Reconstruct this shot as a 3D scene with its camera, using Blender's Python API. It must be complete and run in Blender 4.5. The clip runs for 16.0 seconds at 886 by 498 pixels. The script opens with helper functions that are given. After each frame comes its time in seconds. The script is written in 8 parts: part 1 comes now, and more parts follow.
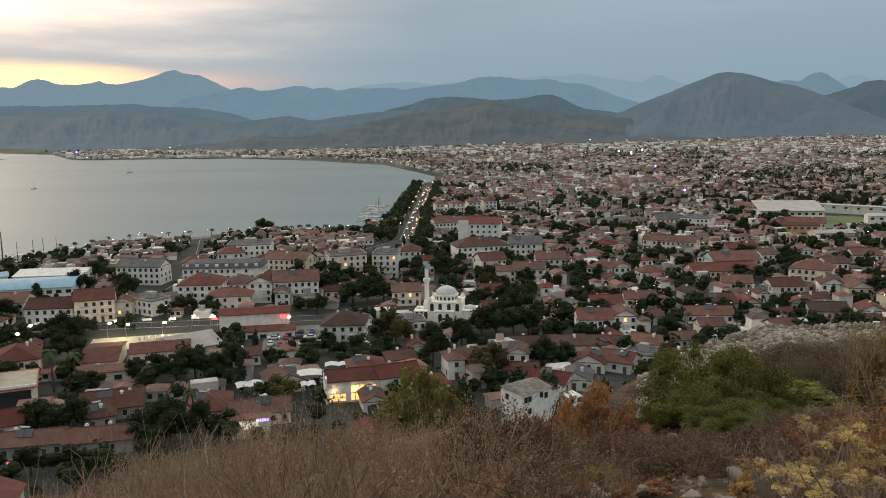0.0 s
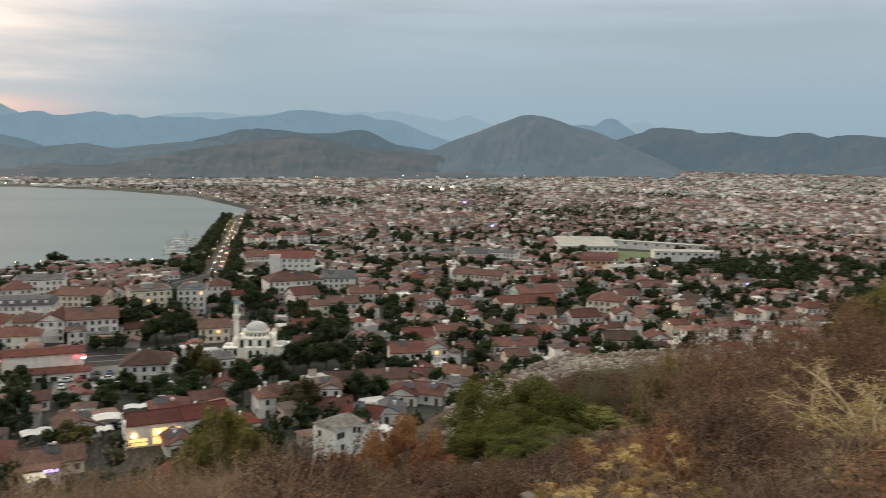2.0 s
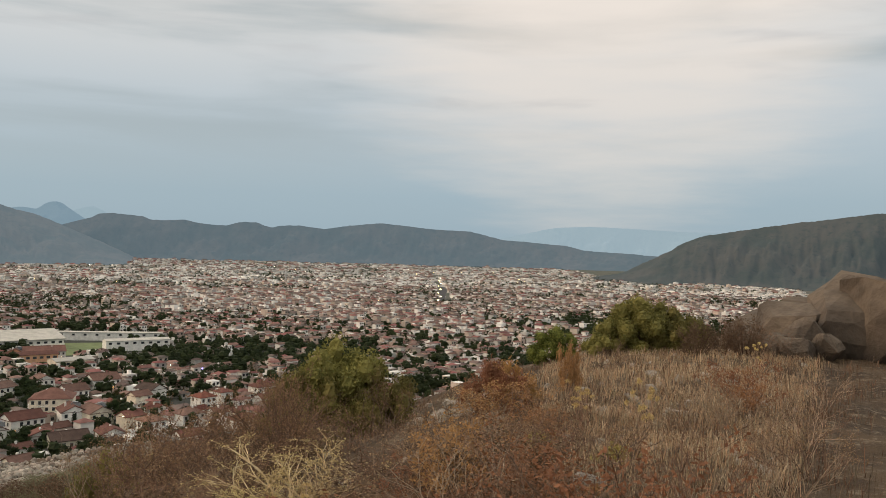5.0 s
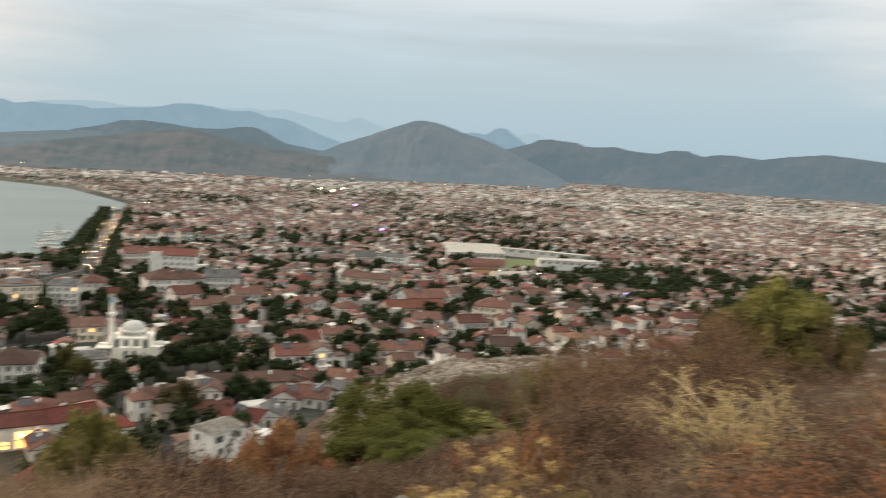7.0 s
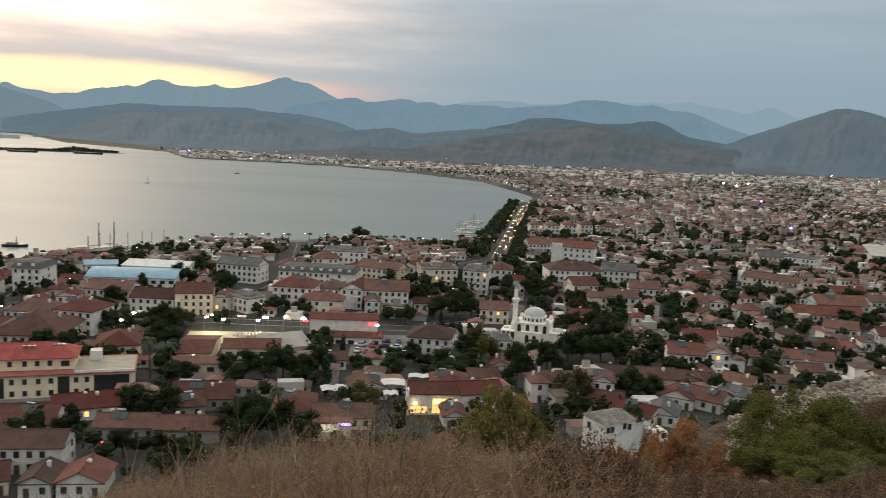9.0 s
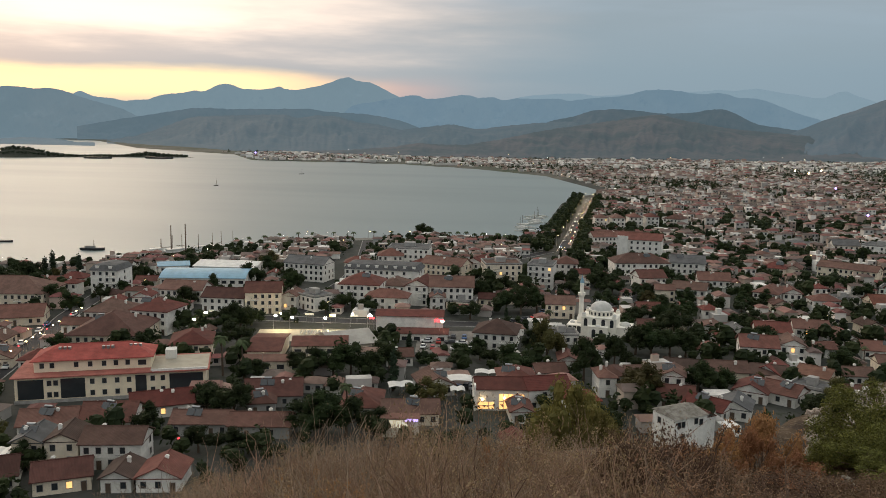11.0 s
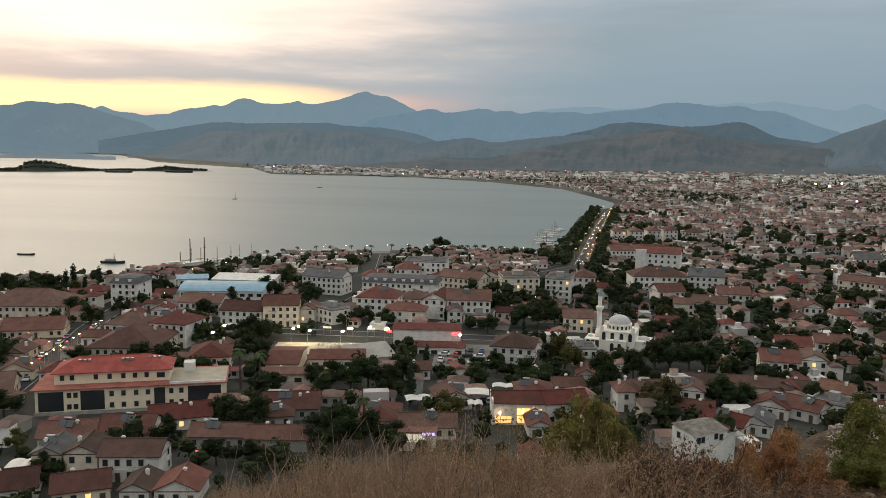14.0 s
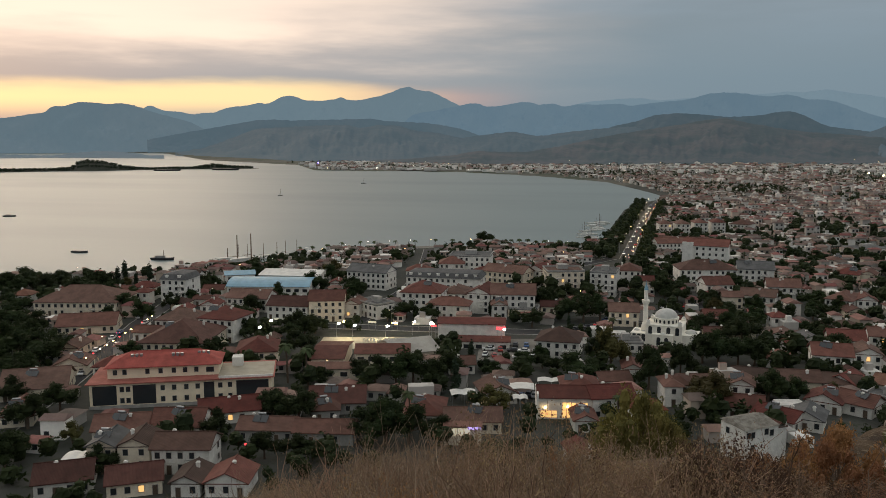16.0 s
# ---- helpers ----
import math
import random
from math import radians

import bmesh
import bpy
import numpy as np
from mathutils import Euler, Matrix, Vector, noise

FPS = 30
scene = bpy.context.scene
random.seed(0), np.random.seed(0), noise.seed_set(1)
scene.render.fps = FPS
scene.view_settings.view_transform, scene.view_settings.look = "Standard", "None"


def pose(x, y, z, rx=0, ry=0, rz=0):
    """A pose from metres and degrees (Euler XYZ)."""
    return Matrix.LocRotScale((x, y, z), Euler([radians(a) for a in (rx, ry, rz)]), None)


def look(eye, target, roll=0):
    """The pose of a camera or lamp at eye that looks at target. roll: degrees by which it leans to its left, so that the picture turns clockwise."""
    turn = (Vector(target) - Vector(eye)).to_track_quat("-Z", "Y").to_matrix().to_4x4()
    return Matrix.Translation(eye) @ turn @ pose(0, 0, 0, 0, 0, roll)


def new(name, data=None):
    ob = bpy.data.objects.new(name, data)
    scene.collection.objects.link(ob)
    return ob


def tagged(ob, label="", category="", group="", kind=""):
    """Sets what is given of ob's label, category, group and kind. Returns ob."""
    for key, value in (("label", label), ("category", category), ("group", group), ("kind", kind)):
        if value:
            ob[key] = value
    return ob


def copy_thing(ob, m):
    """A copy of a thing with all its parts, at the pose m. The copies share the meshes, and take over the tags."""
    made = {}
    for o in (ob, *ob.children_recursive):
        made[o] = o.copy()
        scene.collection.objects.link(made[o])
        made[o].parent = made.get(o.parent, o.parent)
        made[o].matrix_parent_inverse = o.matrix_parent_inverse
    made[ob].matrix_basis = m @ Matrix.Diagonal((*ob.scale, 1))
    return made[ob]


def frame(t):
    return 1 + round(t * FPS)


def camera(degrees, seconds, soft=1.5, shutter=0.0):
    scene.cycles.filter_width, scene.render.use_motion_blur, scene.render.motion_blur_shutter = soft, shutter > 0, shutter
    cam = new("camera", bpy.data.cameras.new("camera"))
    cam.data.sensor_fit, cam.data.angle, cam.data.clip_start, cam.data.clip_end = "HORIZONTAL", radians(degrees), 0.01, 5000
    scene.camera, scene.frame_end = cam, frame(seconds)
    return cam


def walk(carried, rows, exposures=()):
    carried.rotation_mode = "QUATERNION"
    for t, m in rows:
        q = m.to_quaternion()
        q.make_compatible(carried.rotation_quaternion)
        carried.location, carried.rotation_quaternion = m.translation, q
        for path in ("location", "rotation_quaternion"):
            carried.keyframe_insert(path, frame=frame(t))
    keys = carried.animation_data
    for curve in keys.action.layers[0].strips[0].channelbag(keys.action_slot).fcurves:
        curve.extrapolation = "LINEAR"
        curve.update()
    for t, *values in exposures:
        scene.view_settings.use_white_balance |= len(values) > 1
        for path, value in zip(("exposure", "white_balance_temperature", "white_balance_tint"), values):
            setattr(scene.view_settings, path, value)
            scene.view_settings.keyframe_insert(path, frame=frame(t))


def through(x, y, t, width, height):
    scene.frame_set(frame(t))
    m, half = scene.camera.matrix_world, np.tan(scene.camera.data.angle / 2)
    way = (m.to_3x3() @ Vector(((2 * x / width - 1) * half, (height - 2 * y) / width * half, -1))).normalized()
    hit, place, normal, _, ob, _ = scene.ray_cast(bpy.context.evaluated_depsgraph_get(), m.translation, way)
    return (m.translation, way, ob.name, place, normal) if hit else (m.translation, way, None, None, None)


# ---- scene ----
# ---------------------------------------------------------------- camera
cam = camera(55.9, 16.0, soft=0.65, shutter=0.5)
# seconds, x, y, z, yaw, pitch, roll: a hand-held turn on the spot
PATH = [
    (0.00, -0.000, -0.000, 75.000, 0.12, -8.83, -0.81),
    (0.50, 0.007, -0.000, 75.000, -0.71, -8.25, -0.29),
    (1.00, 0.027, -0.001, 75.000, -3.05, -7.33, 0.11),
    (1.50, 0.063, -0.004, 75.000, -7.22, -6.84, 0.53),
    (2.00, 0.111, -0.012, 75.000, -12.74, -6.48, 0.91),
    (2.50, 0.162, -0.027, 75.000, -18.78, -5.77, 1.36),
    (3.00, 0.235, -0.059, 75.000, -27.88, -4.56, 0.90),
    (3.50, 0.301, -0.100, 75.000, -36.84, -3.26, 0.34),
    (3.70, 0.320, -0.116, 75.000, -39.75, -2.69, 0.40),
    (4.20, 0.357, -0.150, 75.000, -45.63, -1.10, 1.05),
    (4.75, 0.377, -0.172, 75.000, -48.95, 0.19, 1.47),
    (5.30, 0.372, -0.165, 75.000, -48.03, 0.35, 1.92),
    (5.80, 0.339, -0.132, 75.000, -42.67, -1.08, 2.64),
    (6.00, 0.318, -0.114, 75.000, -39.56, -1.91, 3.21),
    (6.50, 0.256, -0.070, 75.000, -30.84, -3.91, 4.20),
    (7.00, 0.173, -0.031, 75.000, -20.36, -5.92, 3.51),
    (7.50, 0.101, -0.010, 75.000, -11.69, -6.81, 3.52),
    (8.00, 0.036, -0.001, 75.000, -4.14, -6.70, 4.15),
    (8.50, -0.023, -0.001, 75.000, 2.53, -7.25, 3.27),
    (9.00, -0.057, -0.003, 75.000, 6.51, -7.73, 2.58),
    (9.50, -0.077, -0.006, 75.000, 8.85, -7.98, 2.10),
    (9.70, -0.083, -0.007, 75.000, 9.51, -8.30, 2.18),
    (10.40, -0.095, -0.009, 75.000, 10.87, -8.36, 1.21),
    (11.10, -0.095, -0.009, 75.000, 10.88, -8.09, 0.82),
    (12.00, -0.095, -0.009, 75.000, 10.94, -7.47, 0.48),
    (12.50, -0.099, -0.010, 75.000, 11.44, -7.14, 0.26),
    (13.00, -0.101, -0.010, 75.000, 11.71, -7.03, 0.26),
    (13.50, -0.102, -0.011, 75.000, 11.82, -7.16, 0.42),
    (14.00, -0.105, -0.011, 75.000, 12.13, -7.25, 0.72),
    (14.50, -0.113, -0.013, 75.000, 13.01, -7.23, 0.59),
    (15.00, -0.122, -0.015, 75.000, 14.07, -7.00, 0.01),
    (15.50, -0.128, -0.017, 75.000, 14.76, -7.19, 0.05),
    (16.00, -0.131, -0.017, 75.000, 15.15, -7.64, -0.13),
]
walk(cam, [(t, pose(x, y, z, 0, 0, yaw) @ pose(0, 0, 0, 90 + pitch) @ pose(0, 0, 0, 0, 0, roll)) for t, x, y, z, yaw, pitch, roll in PATH],
     exposures=[(0.0, 0.08, 6350, 9), (1.0, 0.12, 6400, 9), (2.0, 0.32, 6550, 10), (2.5, 0.42, 6650, 10), (3.0, 0.46, 6700, 10), (3.5, 0.44, 6800, 11), (5.8, 0.34, 6900, 12), (6.1, 0.38, 6900, 12), (6.5, 0.56, 6900, 11), (7.0, 0.70, 6900, 11), (7.5, 0.49, 6750, 10),
                (8.0, 0.28, 6550, 10), (9.0, 0.12, 6450, 10), (9.5, -0.06, 6450, 10), (11.9, 0.02, 6450, 10), (12.5, 0.02, 6450, 10), (14.5, -0.06, 6450, 10), (16.0, -0.40, 6400, 10)])

# ---------------------------------------------------------------- sky and light
SUNSET = 47.0          # degrees to the left of the first view


def direction(az, el):
    a, e = radians(az), radians(el)
    return Vector((-math.sin(a) * math.cos(e), math.cos(a) * math.cos(e), math.sin(e)))


class Nodes:
    """A small writer of node trees."""

    def __init__(self, tree):
        self.tree = tree
        tree.nodes.clear()

    def add(self, kind, ins=None, **props):
        n = self.tree.nodes.new(kind)
        for k, v in props.items():
            if k == "ramp":
                e = n.color_ramp.elements
                while len(e) < len(v):
                    e.new(0.5)
                for slot, (p, c) in zip(e, v):
                    slot.position, slot.color = p, (*c, 1) if len(c) == 3 else c
            elif k == "op":
                n.operation = v
            elif k == "blend":
                n.data_type, n.blend_type = "RGBA", v
            elif k == "sky":
                n.sky_type = v
            elif k == "axis_bands":
                n.wave_type, n.bands_direction = "BANDS", v
        for k, v in (ins or {}).items():
            if isinstance(v, bpy.types.NodeSocket):
                self.tree.links.new(v, n.inputs[k])
            else:
                n.inputs[k].default_value = v
        return n

    def math(self, op, a, b=0.0, c=0.0):
        return self.add("ShaderNodeMath", {0: a, 1: b, 2: c}, op=op).outputs[0]

    def mix(self, f, a, b, blend="MIX"):
        n = self.add("ShaderNodeMix", {0: f}, blend=blend)
        for i, v in ((6, a), (7, b)):
            if isinstance(v, bpy.types.NodeSocket):
                self.tree.links.new(v, n.inputs[i])
            else:
                n.inputs[i].default_value = (*v, 1)
        return n.outputs[2]

    def remap(self, v, a, b, lo=0.0, hi=1.0):
        n = self.add("ShaderNodeMapRange", {0: v, 1: a, 2: b, 3: lo, 4: hi})
        n.interpolation_type = "SMOOTHSTEP"
        return n.outputs[0]


def make_world():
    world = bpy.data.worlds.new("dusk_sky")
    scene.world = world
    world.use_nodes = True
    n = Nodes(world.node_tree)
    d = n.add("ShaderNodeTexCoord").outputs["Generated"]
    sep = n.add("ShaderNodeSeparateXYZ", {0: d})
    z = sep.outputs[2]
    # overcast dome: blue grey at the horizon, paler overhead
    base = n.add("ShaderNodeValToRGB", {0: n.math("MULTIPLY", z, 2.0)}, ramp=[
        (0.0, (0.240, 0.345, 0.42)), (0.13, (0.265, 0.37, 0.45)), (0.32, (0.378, 0.455, 0.52)),
        (0.55, (0.555, 0.57, 0.58)), (0.72, (0.685, 0.68, 0.67)), (1.0, (1.08, 1.06, 1.0))]).outputs[0]
    # streaky cloud sheets seen in perspective
    turned = n.add("ShaderNodeMapping", {0: d, 2: (radians(2), radians(-3), 0), 3: (2.0, 2.0, 15.0)}).outputs[0]
    c1 = n.add("ShaderNodeTexNoise", {"Vector": turned, "Scale": 0.8, "Detail": 6.0, "Roughness": 0.5, "Distortion": 0.35}).outputs[0]
    c2 = n.add("ShaderNodeTexNoise", {"Vector": turned, "Scale": 1.9, "Detail": 5.0, "Roughness": 0.55}).outputs[0]
    dark = n.remap(c1, 0.42, 0.66)
    fade = n.remap(z, 0.03, 0.2)
    col = n.mix(n.math("MULTIPLY", n.math("MULTIPLY", dark, fade), 0.8), base, (0.27, 0.335, 0.375))
    # warm thin cloud towards the sunset and on the far side high up
    ragged = n.math("MULTIPLY", n.math("SUBTRACT", c2, 0.5), 1.0)
    flat_s = direction(SUNSET, 0)
    dot = n.add("ShaderNodeVectorMath", {0: d, 1: tuple(flat_s)}, op="DOT_PRODUCT").outputs["Value"]
    near = n.math("ADD", dot, n.math("MULTIPLY", ragged, 0.16))
    col = n.mix(n.math("MULTIPLY", n.remap(near, 0.66, 1.0), n.remap(z, 0.03, 0.14, 0.2, 0.85)), col, (0.96, 0.79, 0.70))
    # the bright break in the cloud above the set sun
    height = n.math("ADD", z, n.math("MULTIPLY", ragged, 0.09))
    gap = n.math("MULTIPLY", n.remap(height, 0.075, 0.13), n.remap(height, 0.34, 0.2))
    glow = n.math("MULTIPLY", gap, n.remap(near, 0.76, 0.99))
    col = n.mix(glow, col, (1.55, 1.24, 1.0))
    # the clear yellow band under the cloud edge
    low = n.math("ADD", z, n.math("MULTIPLY", ragged, 0.035))
    band = n.math("MULTIPLY", n.remap(z, 0.015, 0.045), n.remap(low, 0.068, 0.047))
    side = n.add("ShaderNodeVectorMath", {0: d, 1: tuple(direction(SUNSET - 9, 3))}, op="DOT_PRODUCT").outputs["Value"]
    band_col = n.mix(n.remap(side, 0.90, 0.985), (0.98, 0.56, 0.46), (1.5, 1.12, 0.60))
    col = n.mix(n.math("MULTIPLY", band, n.remap(side, 0.86, 0.985)), col, band_col)
    far = n.add("ShaderNodeVectorMath", {0: d, 1: tuple(direction(-59, 18))}, op="DOT_PRODUCT").outputs["Value"]
    pale = n.math("MULTIPLY", n.remap(n.math("ADD", far, n.math("MULTIPLY", ragged, 0.06)), 0.945, 1.0), 0.5)
    col = n.mix(pale, col, (0.74, 0.665, 0.60))
    # small dark wisps under the sheet
    c3 = n.add("ShaderNodeTexNoise", {"Vector": n.add("ShaderNodeMapping", {0: d, 1: (3.1, 0.7, 0.2), 3: (3.4, 3.4, 22.0)}).outputs[0], "Scale": 1.0, "Detail": 5.0, "Roughness": 0.5, "Distortion": 0.5}).outputs[0]
    wisp = n.math("MULTIPLY", n.remap(c3, 0.56, 0.70), n.remap(z, 0.10, 0.19))
    col = n.mix(n.math("MULTIPLY", wisp, 0.32), col, (0.34, 0.36, 0.39))
    # below the horizon
    col = n.mix(n.remap(z, 0.0, -0.05), col, (0.10, 0.11, 0.11))
    clear = n.add("ShaderNodeTexSky", sky="NISHITA")
    clear.sun_disc, clear.sun_elevation, clear.sun_rotation = False, radians(2.0), radians(-SUNSET)
    bg1 = n.add("ShaderNodeBackground", {0: col, 1: 0.95})
    bg2 = n.add("ShaderNodeBackground", {0: clear.outputs[0], 1: 0.012})
    add = n.add("ShaderNodeAddShader", {0: bg1.outputs[0], 1: bg2.outputs[0]})
    n.add("ShaderNodeOutputWorld", {0: add.outputs[0]})


make_world()
sun = new("sun", bpy.data.lights.new("sun", "SUN"))
sun.data.energy, sun.data.angle, sun.data.color = 1.05, radians(40), (1.0, 0.80, 0.58)
sun.matrix_world = look(direction(SUNSET, 20) * 100, (0, 0, 0))


# ---------------------------------------------------------------- materials
MATS = {}


def material(name, colour, rough=0.8, metal=0.0, var=0.25, scale=1.0, fine=12.0, bump=0.0, second=None, random_tint=0.0, glow=None, power=0.0, spec=0.3, island=False):
    """A surface with stains at two scales, a little relief, and a tint of its own for each object."""
    if name in MATS:
        return MATS[name]
    m = bpy.data.materials.new(name)
    m.use_nodes = True
    n = Nodes(m.node_tree)
    pos = n.add("ShaderNodeTexCoord").outputs["Object"]
    big = n.add("ShaderNodeTexNoise", {"Vector": pos, "Scale": scale, "Detail": 4.0, "Roughness": 0.6}).outputs[0]
    small = n.add("ShaderNodeTexNoise", {"Vector": pos, "Scale": scale * fine, "Detail": 3.0, "Roughness": 0.6}).outputs[0]
    other = second or tuple(c * (1 - var) for c in colour)
    col = n.mix(n.remap(big, 0.35, 0.68), colour, other)
    col = n.mix(n.math("MULTIPLY", n.remap(small, 0.35, 0.7), var), col, tuple(c * 0.45 for c in colour))
    if random_tint:
        rnd = n.add("ShaderNodeNewGeometry").outputs["Random Per Island"] if island else n.add("ShaderNodeObjectInfo").outputs["Random"]
        hsv = n.add("ShaderNodeHueSaturation", {"Hue": n.math("MULTIPLY_ADD", rnd, 0.06 * random_tint, 0.5 - 0.03 * random_tint),
                                                "Saturation": n.math("MULTIPLY_ADD", rnd, -0.5 * random_tint, 1 + 0.2 * random_tint),
                                                "Value": n.math("MULTIPLY_ADD", n.math("FRACT", n.math("MULTIPLY", rnd, 7.31)), random_tint, 1 - 0.5 * random_tint), "Color": col})
        col = hsv.outputs[0]
    b = n.add("ShaderNodeBsdfPrincipled", {"Base Color": col, "Roughness": rough, "Metallic": metal, "Specular IOR Level": spec})
    if bump:
        n.tree.links.new(n.add("ShaderNodeBump", {"Height": small, "Strength": bump, "Distance": 0.1}).outputs[0], b.inputs["Normal"])
    if glow:
        b.inputs["Emission Color"].default_value, b.inputs["Emission Strength"].default_value = (*glow, 1), power
    n.add("ShaderNodeOutputMaterial", {0: b.outputs[0]})
    MATS[name] = m
    return m


def tile_material(name, colour):
    """Weathered clay tiles: ribs that run down the slope, lichen and a tint for each roof."""
    m = bpy.data.materials.new(name)
    m.use_nodes = True
    n = Nodes(m.node_tree)
    pos = n.add("ShaderNodeTexCoord").outputs["Object"]
    big = n.add("ShaderNodeTexNoise", {"Vector": pos, "Scale": 0.35, "Detail": 5.0, "Roughness": 0.65}).outputs[0]
    small = n.add("ShaderNodeTexNoise", {"Vector": pos, "Scale": 5.0, "Detail": 2.0}).outputs[0]
    col = n.mix(n.remap(big, 0.3, 0.7), colour, tuple(c * 0.6 for c in colour))
    col = n.mix(n.math("MULTIPLY", n.remap(small, 0.4, 0.75), 0.34), col, (0.11, 0.08, 0.065))
    rnd = n.add("ShaderNodeObjectInfo").outputs["Random"]
    col = n.add("ShaderNodeHueSaturation", {"Hue": n.math("MULTIPLY_ADD", rnd, 0.03, 0.485), "Saturation": n.math("MULTIPLY_ADD", rnd, -0.36, 1.08),
                                            "Value": n.math("MULTIPLY_ADD", n.math("FRACT", n.math("MULTIPLY", rnd, 9.7)), 0.55, 0.68), "Color": col}).outputs[0]
    w = n.add("ShaderNodeTexWave", {"Vector": pos, "Scale": 1.2, "Distortion": 0.6}, axis_bands="X").outputs[1]
    col = n.mix(n.math("MULTIPLY", w, 0.22), col, tuple(c * 0.35 for c in colour))
    b = n.add("ShaderNodeBsdfPrincipled", {"Base Color": col, "Roughness": 0.85, "Specular IOR Level": 0.2,
                                           "Normal": n.add("ShaderNodeBump", {"Height": w, "Strength": 0.6, "Distance": 0.12}).outputs[0]})
    n.add("ShaderNodeOutputMaterial", {0: b.outputs[0]})
    MATS[name] = m
    return m


def leaf_material(name, colour, second, through=0.25):
    m = bpy.data.materials.new(name)
    m.use_nodes = True
    n = Nodes(m.node_tree)
    rnd = n.add("ShaderNodeNewGeometry").outputs["Random Per Island"]
    own = n.add("ShaderNodeObjectInfo").outputs["Random"]
    col = n.mix(rnd, colour, second)
    col = n.add("ShaderNodeHueSaturation", {"Hue": n.math("MULTIPLY_ADD", own, 0.03, 0.487), "Saturation": 1.0, "Value": n.math("MULTIPLY_ADD", own, 0.5, 0.75), "Color": col}).outputs[0]
    b = n.add("ShaderNodeBsdfPrincipled", {"Base Color": col, "Roughness": 0.75, "Specular IOR Level": 0.2})
    t = n.add("ShaderNodeBsdfTranslucent", {"Color": col})
    n.add("ShaderNodeOutputMaterial", {0: n.add("ShaderNodeMixShader", {0: through, 1: b.outputs[0], 2: t.outputs[0]}).outputs[0]})
    MATS[name] = m
    return m


def water_material():
    m = bpy.data.materials.new("sea_water")
    m.use_nodes = True
    n = Nodes(m.node_tree)
    pos = n.add("ShaderNodeTexCoord").outputs["Object"]
    a = n.add("ShaderNodeTexNoise", {"Vector": pos, "Scale": 0.12, "Detail": 4.0, "Roughness": 0.6}).outputs[0]
    streak = n.add("ShaderNodeTexNoise", {"Vector": n.add("ShaderNodeMapping", {0: pos, 3: (0.0016, 0.007, 1)}).outputs[0], "Scale": 1.0, "Detail": 5.0}).outputs[0]
    bumped = n.add("ShaderNodeBump", {"Height": a, "Strength": 0.15, "Distance": 0.5}).outputs[0]
    b = n.add("ShaderNodeBsdfPrincipled", {"Base Color": (0.172, 0.220, 0.224, 1), "Roughness": n.remap(streak, 0.3, 0.75, 0.42, 0.47), "IOR": 1.33, "Specular IOR Level": 0.42, "Specular Tint": (1.0, 0.765, 0.675, 1.0), "Normal": bumped})
    n.add("ShaderNodeOutputMaterial", {0: b.outputs[0]})
    MATS["water"] = m
    return m


def land_material(name, layers, scale, fine, glow=None, power=0.0, bump=0.4):
    """Ground of three mingled colours."""
    m = bpy.data.materials.new(name)
    m.use_nodes = True
    n = Nodes(m.node_tree)
    pos = n.add("ShaderNodeTexCoord").outputs["Object"]
    a = n.add("ShaderNodeTexNoise", {"Vector": pos, "Scale": scale, "Detail": 8.0, "Roughness": 0.65}).outputs[0]
    f = n.add("ShaderNodeTexNoise", {"Vector": pos, "Scale": fine, "Detail": 5.0, "Roughness": 0.7}).outputs[0]
    col = n.mix(n.remap(a, 0.38, 0.62), layers[0], layers[1])
    col = n.mix(n.remap(f, 0.5, 0.72), col, layers[2])
    b = n.add("ShaderNodeBsdfPrincipled", {"Base Color": col, "Roughness": 0.92, "Specular IOR Level": 0.15,
                                           "Normal": n.add("ShaderNodeBump", {"Height": f, "Strength": bump, "Distance": 0.3 / max(fine, 0.01) ** 0.5}).outputs[0]})
    # emission that imitates haze on distant ridges
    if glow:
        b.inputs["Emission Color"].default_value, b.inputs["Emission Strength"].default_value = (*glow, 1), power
    n.add("ShaderNodeOutputMaterial", {0: b.outputs[0]})
    MATS[name] = m
    return m


water_material()
land_material("town_ground", [(0.070, 0.070, 0.063), (0.044, 0.048, 0.042), (0.034, 0.042, 0.025)], 0.03, 0.35)
land_material("plain_ground", [(0.11, 0.105, 0.09), (0.06, 0.075, 0.05), (0.15, 0.14, 0.125)], 0.008, 0.05)
land_material("hill_ground", [(0.105, 0.072, 0.045), (0.055, 0.038, 0.026), (0.23, 0.18, 0.125)], 0.9, 6.0, bump=0.9)
# far relief carries haze: blue air light put in as emission and bluish colours
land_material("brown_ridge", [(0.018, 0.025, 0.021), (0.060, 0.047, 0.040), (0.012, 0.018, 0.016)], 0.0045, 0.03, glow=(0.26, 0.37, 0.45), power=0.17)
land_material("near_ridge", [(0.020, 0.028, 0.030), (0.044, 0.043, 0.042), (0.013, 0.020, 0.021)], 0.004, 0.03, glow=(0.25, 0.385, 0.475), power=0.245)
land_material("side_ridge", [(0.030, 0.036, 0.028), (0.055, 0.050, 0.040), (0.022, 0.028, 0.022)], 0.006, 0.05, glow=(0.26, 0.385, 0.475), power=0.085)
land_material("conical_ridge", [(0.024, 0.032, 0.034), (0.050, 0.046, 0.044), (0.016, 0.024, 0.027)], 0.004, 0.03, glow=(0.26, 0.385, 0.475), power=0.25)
# farther ranges: paler colours and stronger emission, as painted haze
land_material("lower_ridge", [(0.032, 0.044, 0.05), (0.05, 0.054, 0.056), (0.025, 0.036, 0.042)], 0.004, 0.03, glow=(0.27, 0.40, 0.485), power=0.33)
